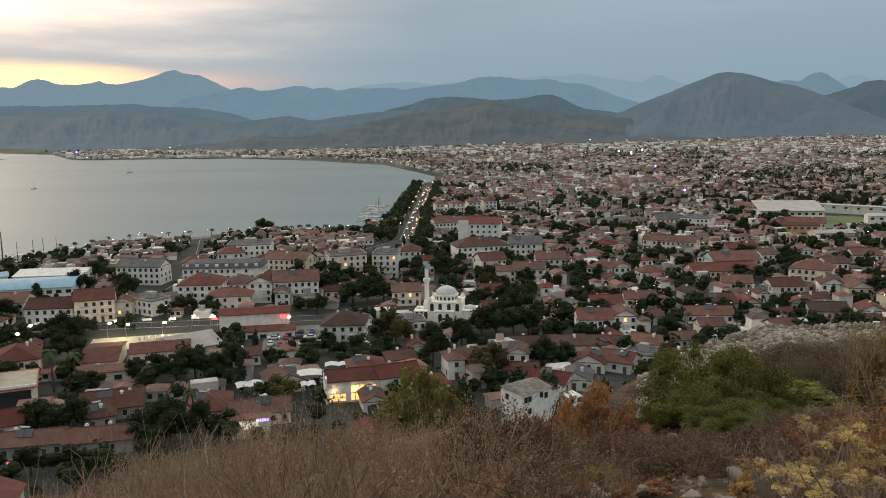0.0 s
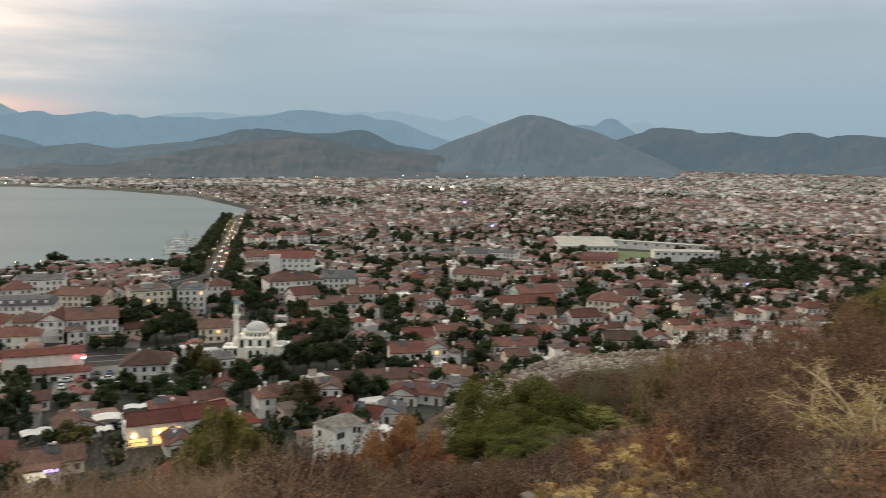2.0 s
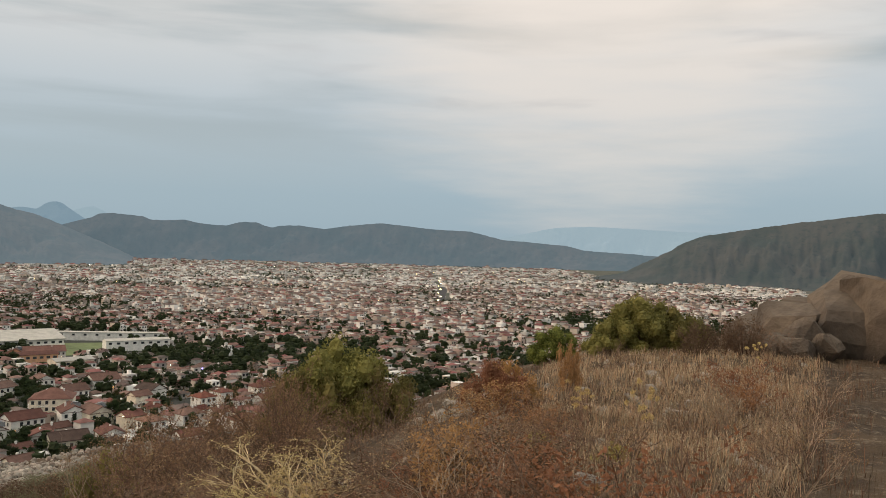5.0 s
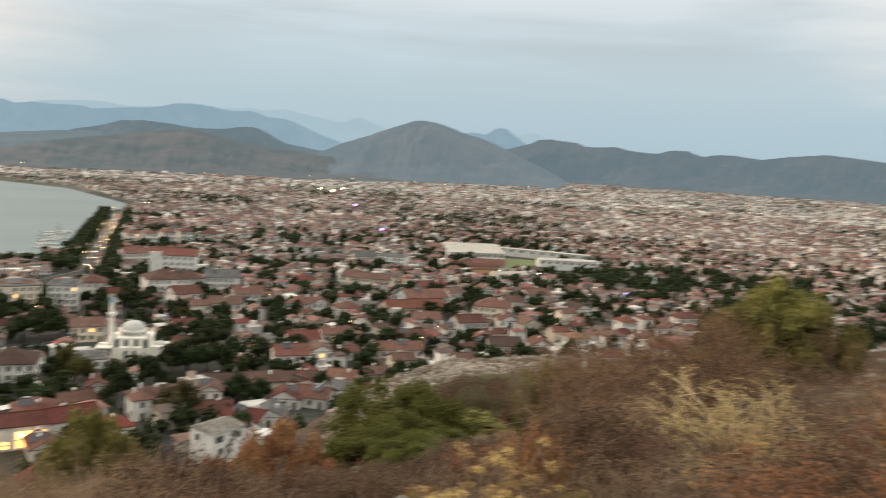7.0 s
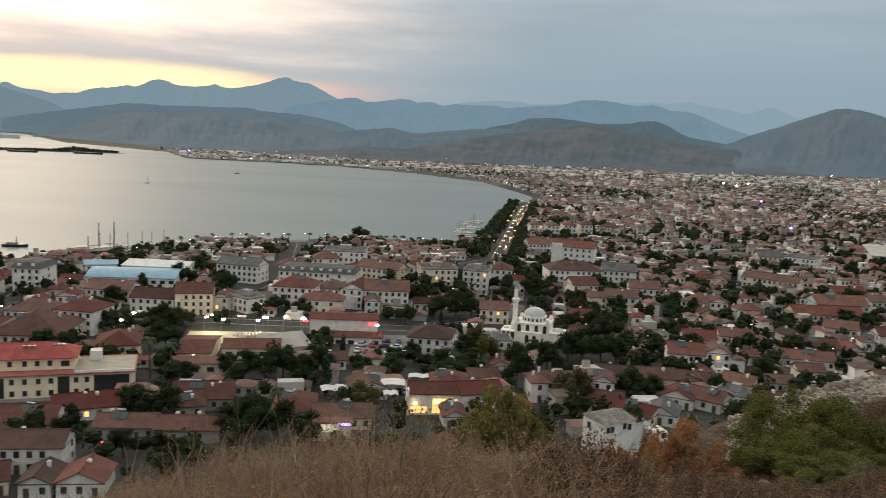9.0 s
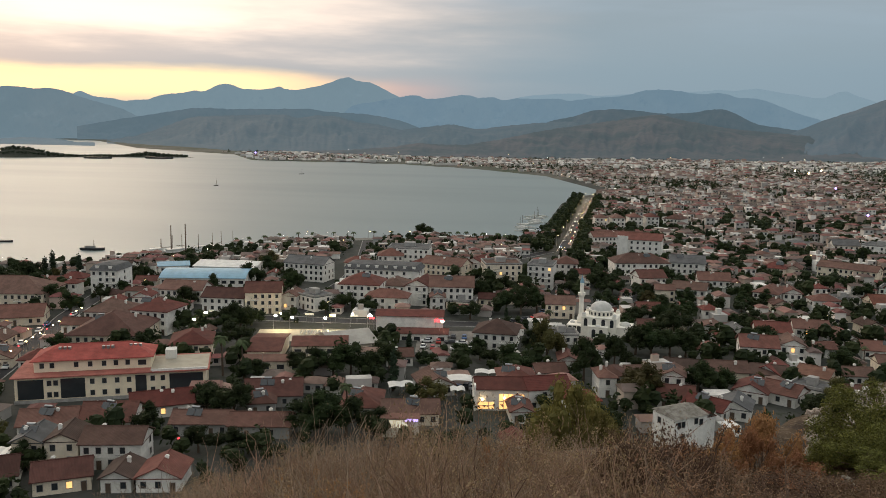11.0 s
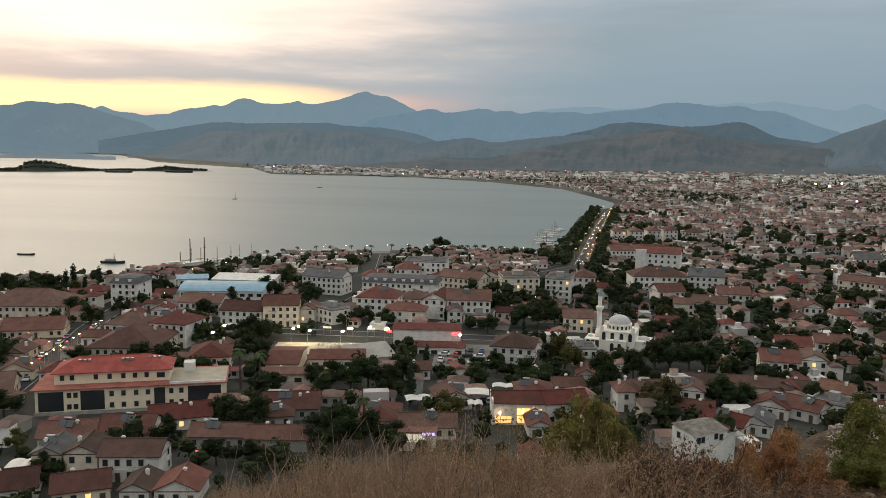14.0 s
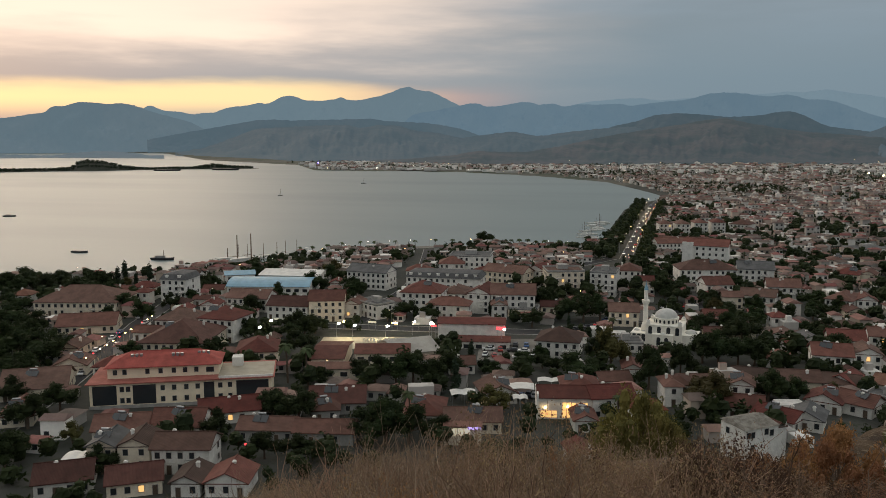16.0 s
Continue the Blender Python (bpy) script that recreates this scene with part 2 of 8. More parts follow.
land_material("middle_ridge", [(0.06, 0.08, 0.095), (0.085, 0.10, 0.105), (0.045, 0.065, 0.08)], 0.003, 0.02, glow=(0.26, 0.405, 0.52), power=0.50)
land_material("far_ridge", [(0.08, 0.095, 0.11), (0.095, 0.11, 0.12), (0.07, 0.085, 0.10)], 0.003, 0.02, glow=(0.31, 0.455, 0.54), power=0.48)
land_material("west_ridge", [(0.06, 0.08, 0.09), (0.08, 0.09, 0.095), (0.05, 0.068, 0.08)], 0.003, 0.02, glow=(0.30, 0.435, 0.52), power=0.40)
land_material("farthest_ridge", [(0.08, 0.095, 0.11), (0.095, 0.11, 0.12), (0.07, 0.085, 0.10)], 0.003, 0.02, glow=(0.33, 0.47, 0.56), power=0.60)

for key, c in (("red", (0.205, 0.080, 0.057)), ("brown", (0.125, 0.062, 0.047)), ("orange", (0.31, 0.12, 0.072)), ("hotel", (0.42, 0.10, 0.07))):
    tile_material("tile_" + key, c)
material("roof_grey", (0.125, 0.125, 0.125), 0.8, var=0.4, scale=0.4, random_tint=0.3)
MATS["tile_grey"] = MATS["roof_grey"]
material("old_tile", (0.27, 0.255, 0.22), 0.9, second=(0.13, 0.115, 0.095), var=0.4, scale=0.9, fine=7, bump=0.5)
for key, c in (("white", (0.82, 0.80, 0.745)), ("cream", (0.80, 0.71, 0.57)), ("grey", (0.36, 0.36, 0.345)), ("teal", (0.48, 0.62, 0.60)), ("orange", (0.62, 0.34, 0.20))):
    material("wall_" + key, c, 0.9, var=0.2, scale=0.5, fine=8, bump=0.15, random_tint=0.22)
material("glass_dark", (0.03, 0.035, 0.04), 0.12, spec=0.6, var=0.1)
material("window_frame", (0.45, 0.42, 0.38), 0.6)
material("window_lit", (0.9, 0.7, 0.4), 0.5, glow=(1.0, 0.52, 0.16), power=1.3)
material("concrete", (0.40, 0.39, 0.37), 0.9, var=0.3, scale=0.4, bump=0.2)
material("hotel_wall", (0.88, 0.77, 0.58), 0.85, var=0.12, scale=0.4)
material("white_stone", (0.92, 0.88, 0.78), 0.8, var=0.14, scale=0.4, bump=0.1)
material("lead", (0.62, 0.61, 0.57), 0.6, var=0.2, scale=0.6)
material("dark_metal", (0.07, 0.07, 0.075), 0.5, metal=0.6)
material("steel", (0.45, 0.46, 0.47), 0.35, metal=0.8)
material("blue_sheet", (0.22, 0.40, 0.52), 0.5, var=0.2, scale=0.3, spec=0.4)
material("white_sheet", (0.72, 0.71, 0.67), 0.6, var=0.2, scale=0.3)
material("pale_sheet", (0.52, 0.49, 0.43), 0.75, var=0.25, scale=0.2)
material("shop_glow", (0.9, 0.85, 0.7), 0.5, glow=(1.0, 0.88, 0.62), power=0.55)
material("violet_sign", (0.5, 0.4, 0.9), 0.5, glow=(0.55, 0.40, 1.0), power=1.6)
material("grey_sheet", (0.40, 0.38, 0.34), 0.7, var=0.25, scale=0.25)
material("asphalt", (0.048, 0.048, 0.05), 0.85, var=0.3, scale=0.2, bump=0.1)
material("paving", (0.22, 0.205, 0.18), 0.85, var=0.3, scale=0.3)
material("pale_paving", (0.42, 0.38, 0.30), 0.85, var=0.2, scale=0.3)
material("pitch_grass", (0.17, 0.21, 0.09), 0.9, var=0.3, scale=0.15)
material("bark", (0.13, 0.095, 0.07), 0.95, var=0.4, scale=3, bump=0.4)
material("dry_twig", (0.375, 0.255, 0.172), 0.9, var=0.4, scale=6, random_tint=0.5)
material("dark_twig", (0.18, 0.115, 0.078), 0.9, var=0.4, scale=6, random_tint=0.3)
material("thorn_twig", (0.105, 0.062, 0.04), 0.9, var=0.4, scale=6)
material("straw", (0.60, 0.46, 0.26), 0.85, var=0.3, scale=5, random_tint=0.5, island=True)
material("path_straw", (0.48, 0.34, 0.205), 0.9, var=0.3, scale=2, random_tint=0.7, island=True)
material("dead_grass", (0.17, 0.105, 0.062), 0.9, var=0.3, scale=2, random_tint=0.9, island=True)
material("limestone", (0.43, 0.385, 0.325), 0.92, second=(0.25, 0.215, 0.175), var=0.35, scale=1.2, fine=9, bump=0.7, random_tint=0.2)
material("rubble_stone", (0.36, 0.315, 0.26), 0.95, second=(0.20, 0.165, 0.13), var=0.3, scale=2.0, fine=8, bump=0.5, random_tint=0.7, island=True)
material("dark_rock", (0.15, 0.115, 0.085), 0.92, second=(0.075, 0.058, 0.045), var=0.4, scale=1.0, fine=8, bump=0.8)
material("rubber", (0.02, 0.02, 0.02), 0.8)
material("lamp_warm", (1, 0.8, 0.5), glow=(1.0, 0.62, 0.25), power=14)
material("lamp_white", (1, 1, 0.9), glow=(1.0, 0.92, 0.70), power=16)
material("lamp_red", (1, 0.1, 0.08), glow=(1.0, 0.05, 0.06), power=3.5)
material("lamp_blue", (0.2, 0.2, 1), glow=(0.28, 0.2, 1.0), power=6)
material("lamp_cyan", (0.3, 1, 0.9), glow=(0.5, 0.9, 0.85), power=4)
leaf_material("leaf_dark", (0.014, 0.025, 0.008), (0.036, 0.050, 0.016))
leaf_material("leaf_cypress", (0.016, 0.028, 0.016), (0.03, 0.045, 0.024))
leaf_material("leaf_olive", (0.105, 0.098, 0.028), (0.250, 0.214, 0.066))
leaf_material("leaf_green", (0.044, 0.055, 0.013), (0.215, 0.222, 0.052))
leaf_material("leaf_town_olive", (0.046, 0.045, 0.015), (0.108, 0.092, 0.032))
leaf_material("leaf_palm", (0.05, 0.075, 0.03), (0.09, 0.11, 0.05))
leaf_material("leaf_brown", (0.165, 0.096, 0.055), (0.305, 0.182, 0.108))
leaf_material("leaf_thorn", (0.075, 0.046, 0.030), (0.155, 0.098, 0.062))
leaf_material("leaf_rust", (0.22, 0.105, 0.052), (0.36, 0.18, 0.088))
leaf_material("leaf_yellow", (0.42, 0.29, 0.12), (0.62, 0.46, 0.23))
leaf_material("leaf_straw", (0.34, 0.26, 0.115), (0.54, 0.42, 0.20))
leaf_material("leaf_tan", (0.20, 0.135, 0.080), (0.34, 0.235, 0.140))
leaf_material("leaf_amber", (0.25, 0.130, 0.052), (0.44, 0.235, 0.095))
leaf_material("leaf_spurge", (0.23, 0.19, 0.05), (0.42, 0.35, 0.11))
leaf_material("leaf_grey", (0.115, 0.11, 0.06), (0.18, 0.165, 0.095))
for key, c in (("white", (0.75, 0.75, 0.74)), ("silver", (0.42, 0.43, 0.45)), ("black", (0.03, 0.03, 0.035)), ("red", (0.38, 0.04, 0.03)), ("blue", (0.06, 0.13, 0.30))):
    material("paint_" + key, c, 0.3, var=0.1, spec=0.5)


# ---------------------------------------------------------------- mesh helpers
def mesh_of(name, bm, mats):
    me = bpy.data.meshes.new(name)
    bm.to_mesh(me)
    bm.free()
    for k in (mats if isinstance(mats, (list, tuple)) else [mats]):
        me.materials.append(MATS[k])
    return me


def part(name, me, parent, m=None, label=""):
    """Links a mesh as one part under a thing or under a part."""
    ob = new(name, me)
    ob.parent = parent
    if m is not None:
        ob.matrix_local = m
    return tagged(ob, label=label)


def box(bm, x0, x1, y0, y1, z0, z1, mat=0, bevel=0.0):
    g = bmesh.ops.create_cube(bm, size=1.0, matrix=Matrix.LocRotScale(((x0 + x1) / 2, (y0 + y1) / 2, (z0 + z1) / 2), None, (x1 - x0, y1 - y0, z1 - z0)))
    faces = {f for v in g["verts"] for f in v.link_faces}
    for f in faces:
        f.material_index = mat
    if bevel:
        bmesh.ops.bevel(bm, geom=list({e for f in faces for e in f.edges}), offset=bevel, segments=1, affect="EDGES")


def tube(bm, a, b, r0, r1, sides=8, mat=0, caps=True):
    a, b = Vector(a), Vector(b)
    d = b - a
    g = bmesh.ops.create_cone(bm, cap_ends=caps, segments=sides, radius1=r0, radius2=max(r1, 0.0005), depth=d.length,
                              matrix=Matrix.Translation((a + b) / 2) @ d.to_track_quat("Z", "Y").to_matrix().to_4x4())
    for f in {f for v in g["verts"] for f in v.link_faces}:
        f.material_index = mat


def raw_mesh(name, verts, faces, mats, index=None):
    me = bpy.data.meshes.new(name)
    me.from_pydata(verts, [], faces)
    for k in (mats if isinstance(mats, (list, tuple)) else [mats]):
        me.materials.append(MATS[k])
    if index is not None:
        me.polygons.foreach_set("material_index", np.asarray(index, dtype=np.int32))
    me.update()
    return me


# ---------------------------------------------------------------- the lie of the land
# shoreline, walked with the land on the right-hand side
SHORE = np.array([(-2600, -600), (-900, 120), (-480, 300), (-346, 372), (-270, 398), (-236, 428), (-222, 466), (-200, 512), (-157, 541), (-104, 553),
                  (-63, 561), (-46, 600), (-46, 680), (-44, 880), (-31, 985), (4, 1050), (-30, 1180), (-99, 1411), (-246, 1602),
                  (-427, 1740), (-598, 1777), (-764, 1758), (-800, 1800), (-980, 2110), (-1500, 2500), (-2300, 3500), (-3400, 4200), (-6000, 4600)], float)


def shore_distance(x, y):
    """Metres from the shoreline, positive on land."""
    x, y = np.atleast_1d(np.asarray(x, float)), np.atleast_1d(np.asarray(y, float))
    best, sign = np.full(x.shape, 1e12), np.ones(x.shape)
    for (ax, ay), (bx, by) in zip(SHORE[:-1], SHORE[1:]):
        dx, dy = bx - ax, by - ay
        s = np.clip(((x - ax) * dx + (y - ay) * dy) / (dx * dx + dy * dy), 0, 1)
        d = (x - ax - s * dx) ** 2 + (y - ay - s * dy) ** 2
        side = np.sign(dx * (y - ay) - dy * (x - ax))
        near = d < best
        best, sign = np.where(near, d, best), np.where(near, side, sign)
    return -sign * np.sqrt(best)


CREST = np.array([(-180, 60), (-110, 45), (-80, 34), (-66, 27), (-52, 24), (-45, 24), (-38, 30), (-30, 36), (-21, 38), (-15, 24), (-9, 15), (0, 11.5), (12, 10.5), (24, 9.5), (45, 8), (70, 9), (110, 20), (180, 60)], float)


def ground_z(x, y):
    """Height of the land: a shoulder of the hill round the camera, a steep slope, the flat town, the sea bed."""
    x, y = np.atleast_1d(np.asarray(x, float)), np.atleast_1d(np.asarray(y, float))
    r, az = np.hypot(x, y), np.degrees(np.arctan2(-x, y))
    rc = np.interp(az, CREST[:, 0], CREST[:, 1])
    inner = np.minimum(r, rc)
    u = (x * -0.36 + y * 0.93) / np.maximum(r, 1e-6) * inner
    drop = np.where(u > 0, np.interp(u, [0, 3, 6, 10, 14, 25, 40], [0, 0.65, 1.75, 3.45, 4.9, 7.2, 10]), u * 0.12)
    over = np.maximum(r - rc, 0)
    z = 73.35 - drop - np.where(over < 8, over * over * 0.045, 0.045 * 64 + (over - 8) * 0.72)
    z -= np.clip(az - 19, 0, 60) * 0.012 * np.clip(r - 8, 0, 20) + np.clip(-56 - az, 0, 30) * 0.0019 * np.minimum(r, 30)
    flat = np.clip(shore_distance(x, y) * 0.25, -4.0, 2.4)
    return np.maximum(z, flat + np.clip(120 / np.maximum(r, 1) - 0.6, 0, 1) * 3.0 * (flat > 0))


def gz(x, y):
    return float(ground_z(x, y)[0])


def lumps(x, y):
    return 0.22 * noise.noise((x * 0.35, y * 0.35, 0)) + 0.10 * noise.noise((x * 1.1, y * 1.1, 5)) + 0.05 * noise.noise((x * 3.1, y * 3.1, 9))


def hill_z(x, y):
    """The ground with its small lumps, as the sheet has it near the camera."""
    r = math.hypot(x, y)
    return gz(x, y) + lumps(x, y) * max(0.0, min(1.0, (90 - r) / 40))


def build_ground():
    rings = [0.0] + [0.6 * 1.034 ** i for i in range(271)]
    rings = [r for r in rings if r < 4930] + [4930.0]
    azs = list(np.concatenate([np.linspace(-180, -84, 40, endpoint=False), np.linspace(-84, 60, 420, endpoint=False), np.linspace(60, 180, 40, endpoint=False)]))
    na = len(azs)
    R, A = np.meshgrid(np.array(rings[1:]), np.radians(azs), indexing="ij")
    X, Y = -R * np.sin(A), R * np.cos(A)
    Z = ground_z(X.ravel(), Y.ravel()).reshape(X.shape)
    for i in range(X.shape[0]):
        if rings[i + 1] > 90:
            break
        k = max(0.0, min(1.0, (90 - rings[i + 1]) / 40))
        for j in range(na):
            Z[i, j] += lumps(X[i, j], Y[i, j]) * k
    verts = [(0, 0, gz(0, 0))] + list(zip(X.ravel().tolist(), Y.ravel().tolist(), Z.ravel().tolist()))
    faces, index = [], []
    for j in range(na):
        faces.append((0, 1 + (j + 1) % na, 1 + j))
        index.append(0)
    for i in range(len(rings) - 2):
        for j in range(na):
            a, b = 1 + i * na + j, 1 + i * na + (j + 1) % na
            faces.append((a, b, b + na, a + na))
            z, r = Z[i, j], rings[i + 1]
            index.append(0 if z > 9 else (1 if r < 1300 else 2))
    me = raw_mesh("ground", verts, faces, ["hill_ground", "town_ground", "plain_ground"], index)
    for p in me.polygons:
        p.use_smooth = True
    tagged(new("ground", me), label="dry stony hillside falling to a flat coastal town", category="ground", kind="structure")


def build_sea():
    me = raw_mesh("water", [(-4900, 250, 0), (60, 250, 0), (60, 2000, 0), (-900, 4880, 0), (-4900, 4880, 0), (-4900, -900, 0), (-900, -300, 0)], [(6, 1, 2, 3, 4, 5)], "water")
    tagged(new("water", me), label="calm pale bay water under an evening sky", category="sea", kind="structure")


def ridge(name, profile, near, far, mat, seed, label, rough=1.0, steps=30):
    """A range of hills: crest angles along the skyline, spurs and gullies on the slope towards the bay."""
    p = np.array(profile, float)
    azs = np.arange(p[0, 0], p[-1, 0] + 0.01, 0.1)
    crest = np.interp(azs, p[:, 0], p[:, 1])
    soft = np.array([1, 3, 4, 3, 1]) / 12
    crest = np.convolve(np.pad(crest, 2, mode="edge"), soft, mode="valid")
    verts, faces = [], []
    for az, el in zip(azs, crest):
        el += rough * (0.035 * noise.noise((az * 2.7, seed, 3)) + 0.03 * noise.noise((az * 8, seed, 7)) + 0.02 * noise.noise((az * 21, seed, 5)))
        d1 = np.interp(az, [q[0] for q in far], [q[1] for q in far]) if isinstance(far, list) else far
        d0 = np.interp(az, [q[0] for q in near], [q[1] for q in near]) if isinstance(near, list) else near
        top = 75 + d1 * math.tan(radians(el))
        for k in range(steps + 1):
            s = k / steps
            spur = noise.noise((az * 0.55 + 1.1 * s, s * 1.6, seed)) + 0.55 * noise.noise((az * 1.7 + 1.4 * s, s * 3.1, seed + 4)) + 0.35 * noise.noise((az * 4.2, s * 6, seed + 9)) + 0.2 * noise.noise((az * 10, s * 12, seed + 2))
            h = (s ** 1.3 + 0.19 * spur * math.sin(math.pi * s)) * max(top, 1.0)
            d = d0 + (d1 - d0) * s
            v = direction(az, 0)
            verts.append((v.x * d, v.y * d, max(h, 0) + 1.5 if k else -6.0))
    m = steps + 1
    for i in range(len(azs) - 1):
        for k in range(steps):
            a = i * m + k
            faces.append((a + m, a, a + 1, a + m + 1))
    me = raw_mesh(name, verts, faces, mat)
    for q in me.polygons:
        q.use_smooth = True
    tagged(new(name, me), label=label, category="mountains", kind="structure")


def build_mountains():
    # ranges turn paler and bluer with distance through haze painted in their materials
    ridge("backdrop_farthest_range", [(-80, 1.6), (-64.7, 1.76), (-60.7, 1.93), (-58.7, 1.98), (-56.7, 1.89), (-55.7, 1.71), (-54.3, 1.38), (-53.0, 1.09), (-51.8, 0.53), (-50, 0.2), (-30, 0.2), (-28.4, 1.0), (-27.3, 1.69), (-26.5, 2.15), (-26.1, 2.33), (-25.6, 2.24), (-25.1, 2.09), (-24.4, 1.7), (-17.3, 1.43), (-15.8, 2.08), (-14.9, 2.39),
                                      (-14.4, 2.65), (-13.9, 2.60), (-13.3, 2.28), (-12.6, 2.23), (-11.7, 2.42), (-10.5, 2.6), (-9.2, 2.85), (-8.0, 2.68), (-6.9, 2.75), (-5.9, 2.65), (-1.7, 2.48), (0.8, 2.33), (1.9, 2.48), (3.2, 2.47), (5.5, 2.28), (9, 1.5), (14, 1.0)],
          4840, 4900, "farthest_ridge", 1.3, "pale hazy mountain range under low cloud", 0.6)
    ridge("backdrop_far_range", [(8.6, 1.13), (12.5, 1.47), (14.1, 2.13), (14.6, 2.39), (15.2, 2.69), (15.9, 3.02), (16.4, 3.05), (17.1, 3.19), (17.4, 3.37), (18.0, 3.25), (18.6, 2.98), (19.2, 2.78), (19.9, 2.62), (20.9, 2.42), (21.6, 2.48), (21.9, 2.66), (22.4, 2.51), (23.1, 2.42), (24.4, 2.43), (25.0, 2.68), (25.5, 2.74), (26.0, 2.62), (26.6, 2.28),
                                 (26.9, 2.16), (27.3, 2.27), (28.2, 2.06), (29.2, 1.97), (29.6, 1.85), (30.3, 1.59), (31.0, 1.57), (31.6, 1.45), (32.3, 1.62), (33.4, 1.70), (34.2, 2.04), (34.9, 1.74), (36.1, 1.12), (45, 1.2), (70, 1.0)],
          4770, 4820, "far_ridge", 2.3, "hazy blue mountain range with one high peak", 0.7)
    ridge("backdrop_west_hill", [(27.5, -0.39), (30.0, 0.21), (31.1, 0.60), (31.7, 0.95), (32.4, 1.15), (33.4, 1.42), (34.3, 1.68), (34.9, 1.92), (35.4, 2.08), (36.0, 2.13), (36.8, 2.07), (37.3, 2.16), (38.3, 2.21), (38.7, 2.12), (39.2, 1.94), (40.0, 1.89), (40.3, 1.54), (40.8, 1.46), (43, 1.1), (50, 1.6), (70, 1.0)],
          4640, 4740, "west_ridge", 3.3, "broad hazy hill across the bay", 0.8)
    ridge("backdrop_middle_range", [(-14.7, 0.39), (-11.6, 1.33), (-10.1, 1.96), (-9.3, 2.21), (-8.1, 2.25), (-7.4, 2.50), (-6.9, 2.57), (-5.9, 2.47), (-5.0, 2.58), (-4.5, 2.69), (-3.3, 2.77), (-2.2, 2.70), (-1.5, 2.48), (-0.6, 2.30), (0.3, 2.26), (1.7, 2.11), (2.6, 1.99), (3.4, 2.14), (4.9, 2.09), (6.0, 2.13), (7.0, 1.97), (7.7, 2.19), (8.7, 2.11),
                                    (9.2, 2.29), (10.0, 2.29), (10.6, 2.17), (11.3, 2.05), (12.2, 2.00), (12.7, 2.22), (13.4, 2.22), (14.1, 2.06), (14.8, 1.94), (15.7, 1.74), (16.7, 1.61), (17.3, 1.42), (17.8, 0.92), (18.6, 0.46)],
          4610, 4700, "middle_ridge", 4.1, "wooded mountain range in blue grey haze", 0.9)
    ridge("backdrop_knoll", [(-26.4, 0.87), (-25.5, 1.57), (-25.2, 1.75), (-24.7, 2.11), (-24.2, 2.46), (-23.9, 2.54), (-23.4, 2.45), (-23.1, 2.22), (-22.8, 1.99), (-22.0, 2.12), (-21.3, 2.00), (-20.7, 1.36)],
          4700, 4760, "middle_ridge", 4.9, "rounded hilltop in blue haze between two ridges", 0.6)
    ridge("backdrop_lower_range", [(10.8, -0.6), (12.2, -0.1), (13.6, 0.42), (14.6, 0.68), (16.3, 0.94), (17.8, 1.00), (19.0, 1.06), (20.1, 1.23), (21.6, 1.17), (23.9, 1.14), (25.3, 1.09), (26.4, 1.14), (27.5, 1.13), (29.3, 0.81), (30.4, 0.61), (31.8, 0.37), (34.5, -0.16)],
          4400, 4580, "lower_ridge", 5.7, "wooded hills in grey blue haze behind the bay", 0.9)
    # nearer hills: darker colours, a weaker blue emission standing in for haze
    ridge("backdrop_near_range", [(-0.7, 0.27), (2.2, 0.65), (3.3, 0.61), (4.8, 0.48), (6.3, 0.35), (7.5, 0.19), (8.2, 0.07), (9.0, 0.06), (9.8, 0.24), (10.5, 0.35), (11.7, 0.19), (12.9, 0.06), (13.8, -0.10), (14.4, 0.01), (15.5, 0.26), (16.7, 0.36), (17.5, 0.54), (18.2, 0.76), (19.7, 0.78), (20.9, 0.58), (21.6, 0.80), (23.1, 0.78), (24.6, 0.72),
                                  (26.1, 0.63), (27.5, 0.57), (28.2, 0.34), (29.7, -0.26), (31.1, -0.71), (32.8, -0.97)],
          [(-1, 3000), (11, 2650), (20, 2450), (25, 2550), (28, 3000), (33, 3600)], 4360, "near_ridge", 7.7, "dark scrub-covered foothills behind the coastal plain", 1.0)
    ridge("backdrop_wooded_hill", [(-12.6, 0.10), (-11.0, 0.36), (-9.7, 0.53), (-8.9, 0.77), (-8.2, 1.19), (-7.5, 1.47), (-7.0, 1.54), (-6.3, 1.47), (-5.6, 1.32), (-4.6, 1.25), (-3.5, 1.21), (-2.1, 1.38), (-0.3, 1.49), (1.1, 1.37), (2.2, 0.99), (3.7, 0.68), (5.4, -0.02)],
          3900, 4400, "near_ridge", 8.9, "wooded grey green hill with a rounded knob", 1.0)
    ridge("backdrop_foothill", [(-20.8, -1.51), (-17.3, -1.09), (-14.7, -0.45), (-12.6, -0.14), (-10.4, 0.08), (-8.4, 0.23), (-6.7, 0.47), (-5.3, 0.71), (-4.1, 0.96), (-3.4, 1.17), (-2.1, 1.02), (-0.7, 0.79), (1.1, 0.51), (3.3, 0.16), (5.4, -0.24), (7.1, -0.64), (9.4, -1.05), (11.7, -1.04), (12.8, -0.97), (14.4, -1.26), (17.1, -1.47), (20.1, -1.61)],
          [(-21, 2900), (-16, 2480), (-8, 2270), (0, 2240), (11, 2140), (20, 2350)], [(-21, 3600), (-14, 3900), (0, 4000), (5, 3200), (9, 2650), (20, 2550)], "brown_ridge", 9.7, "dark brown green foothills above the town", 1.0)
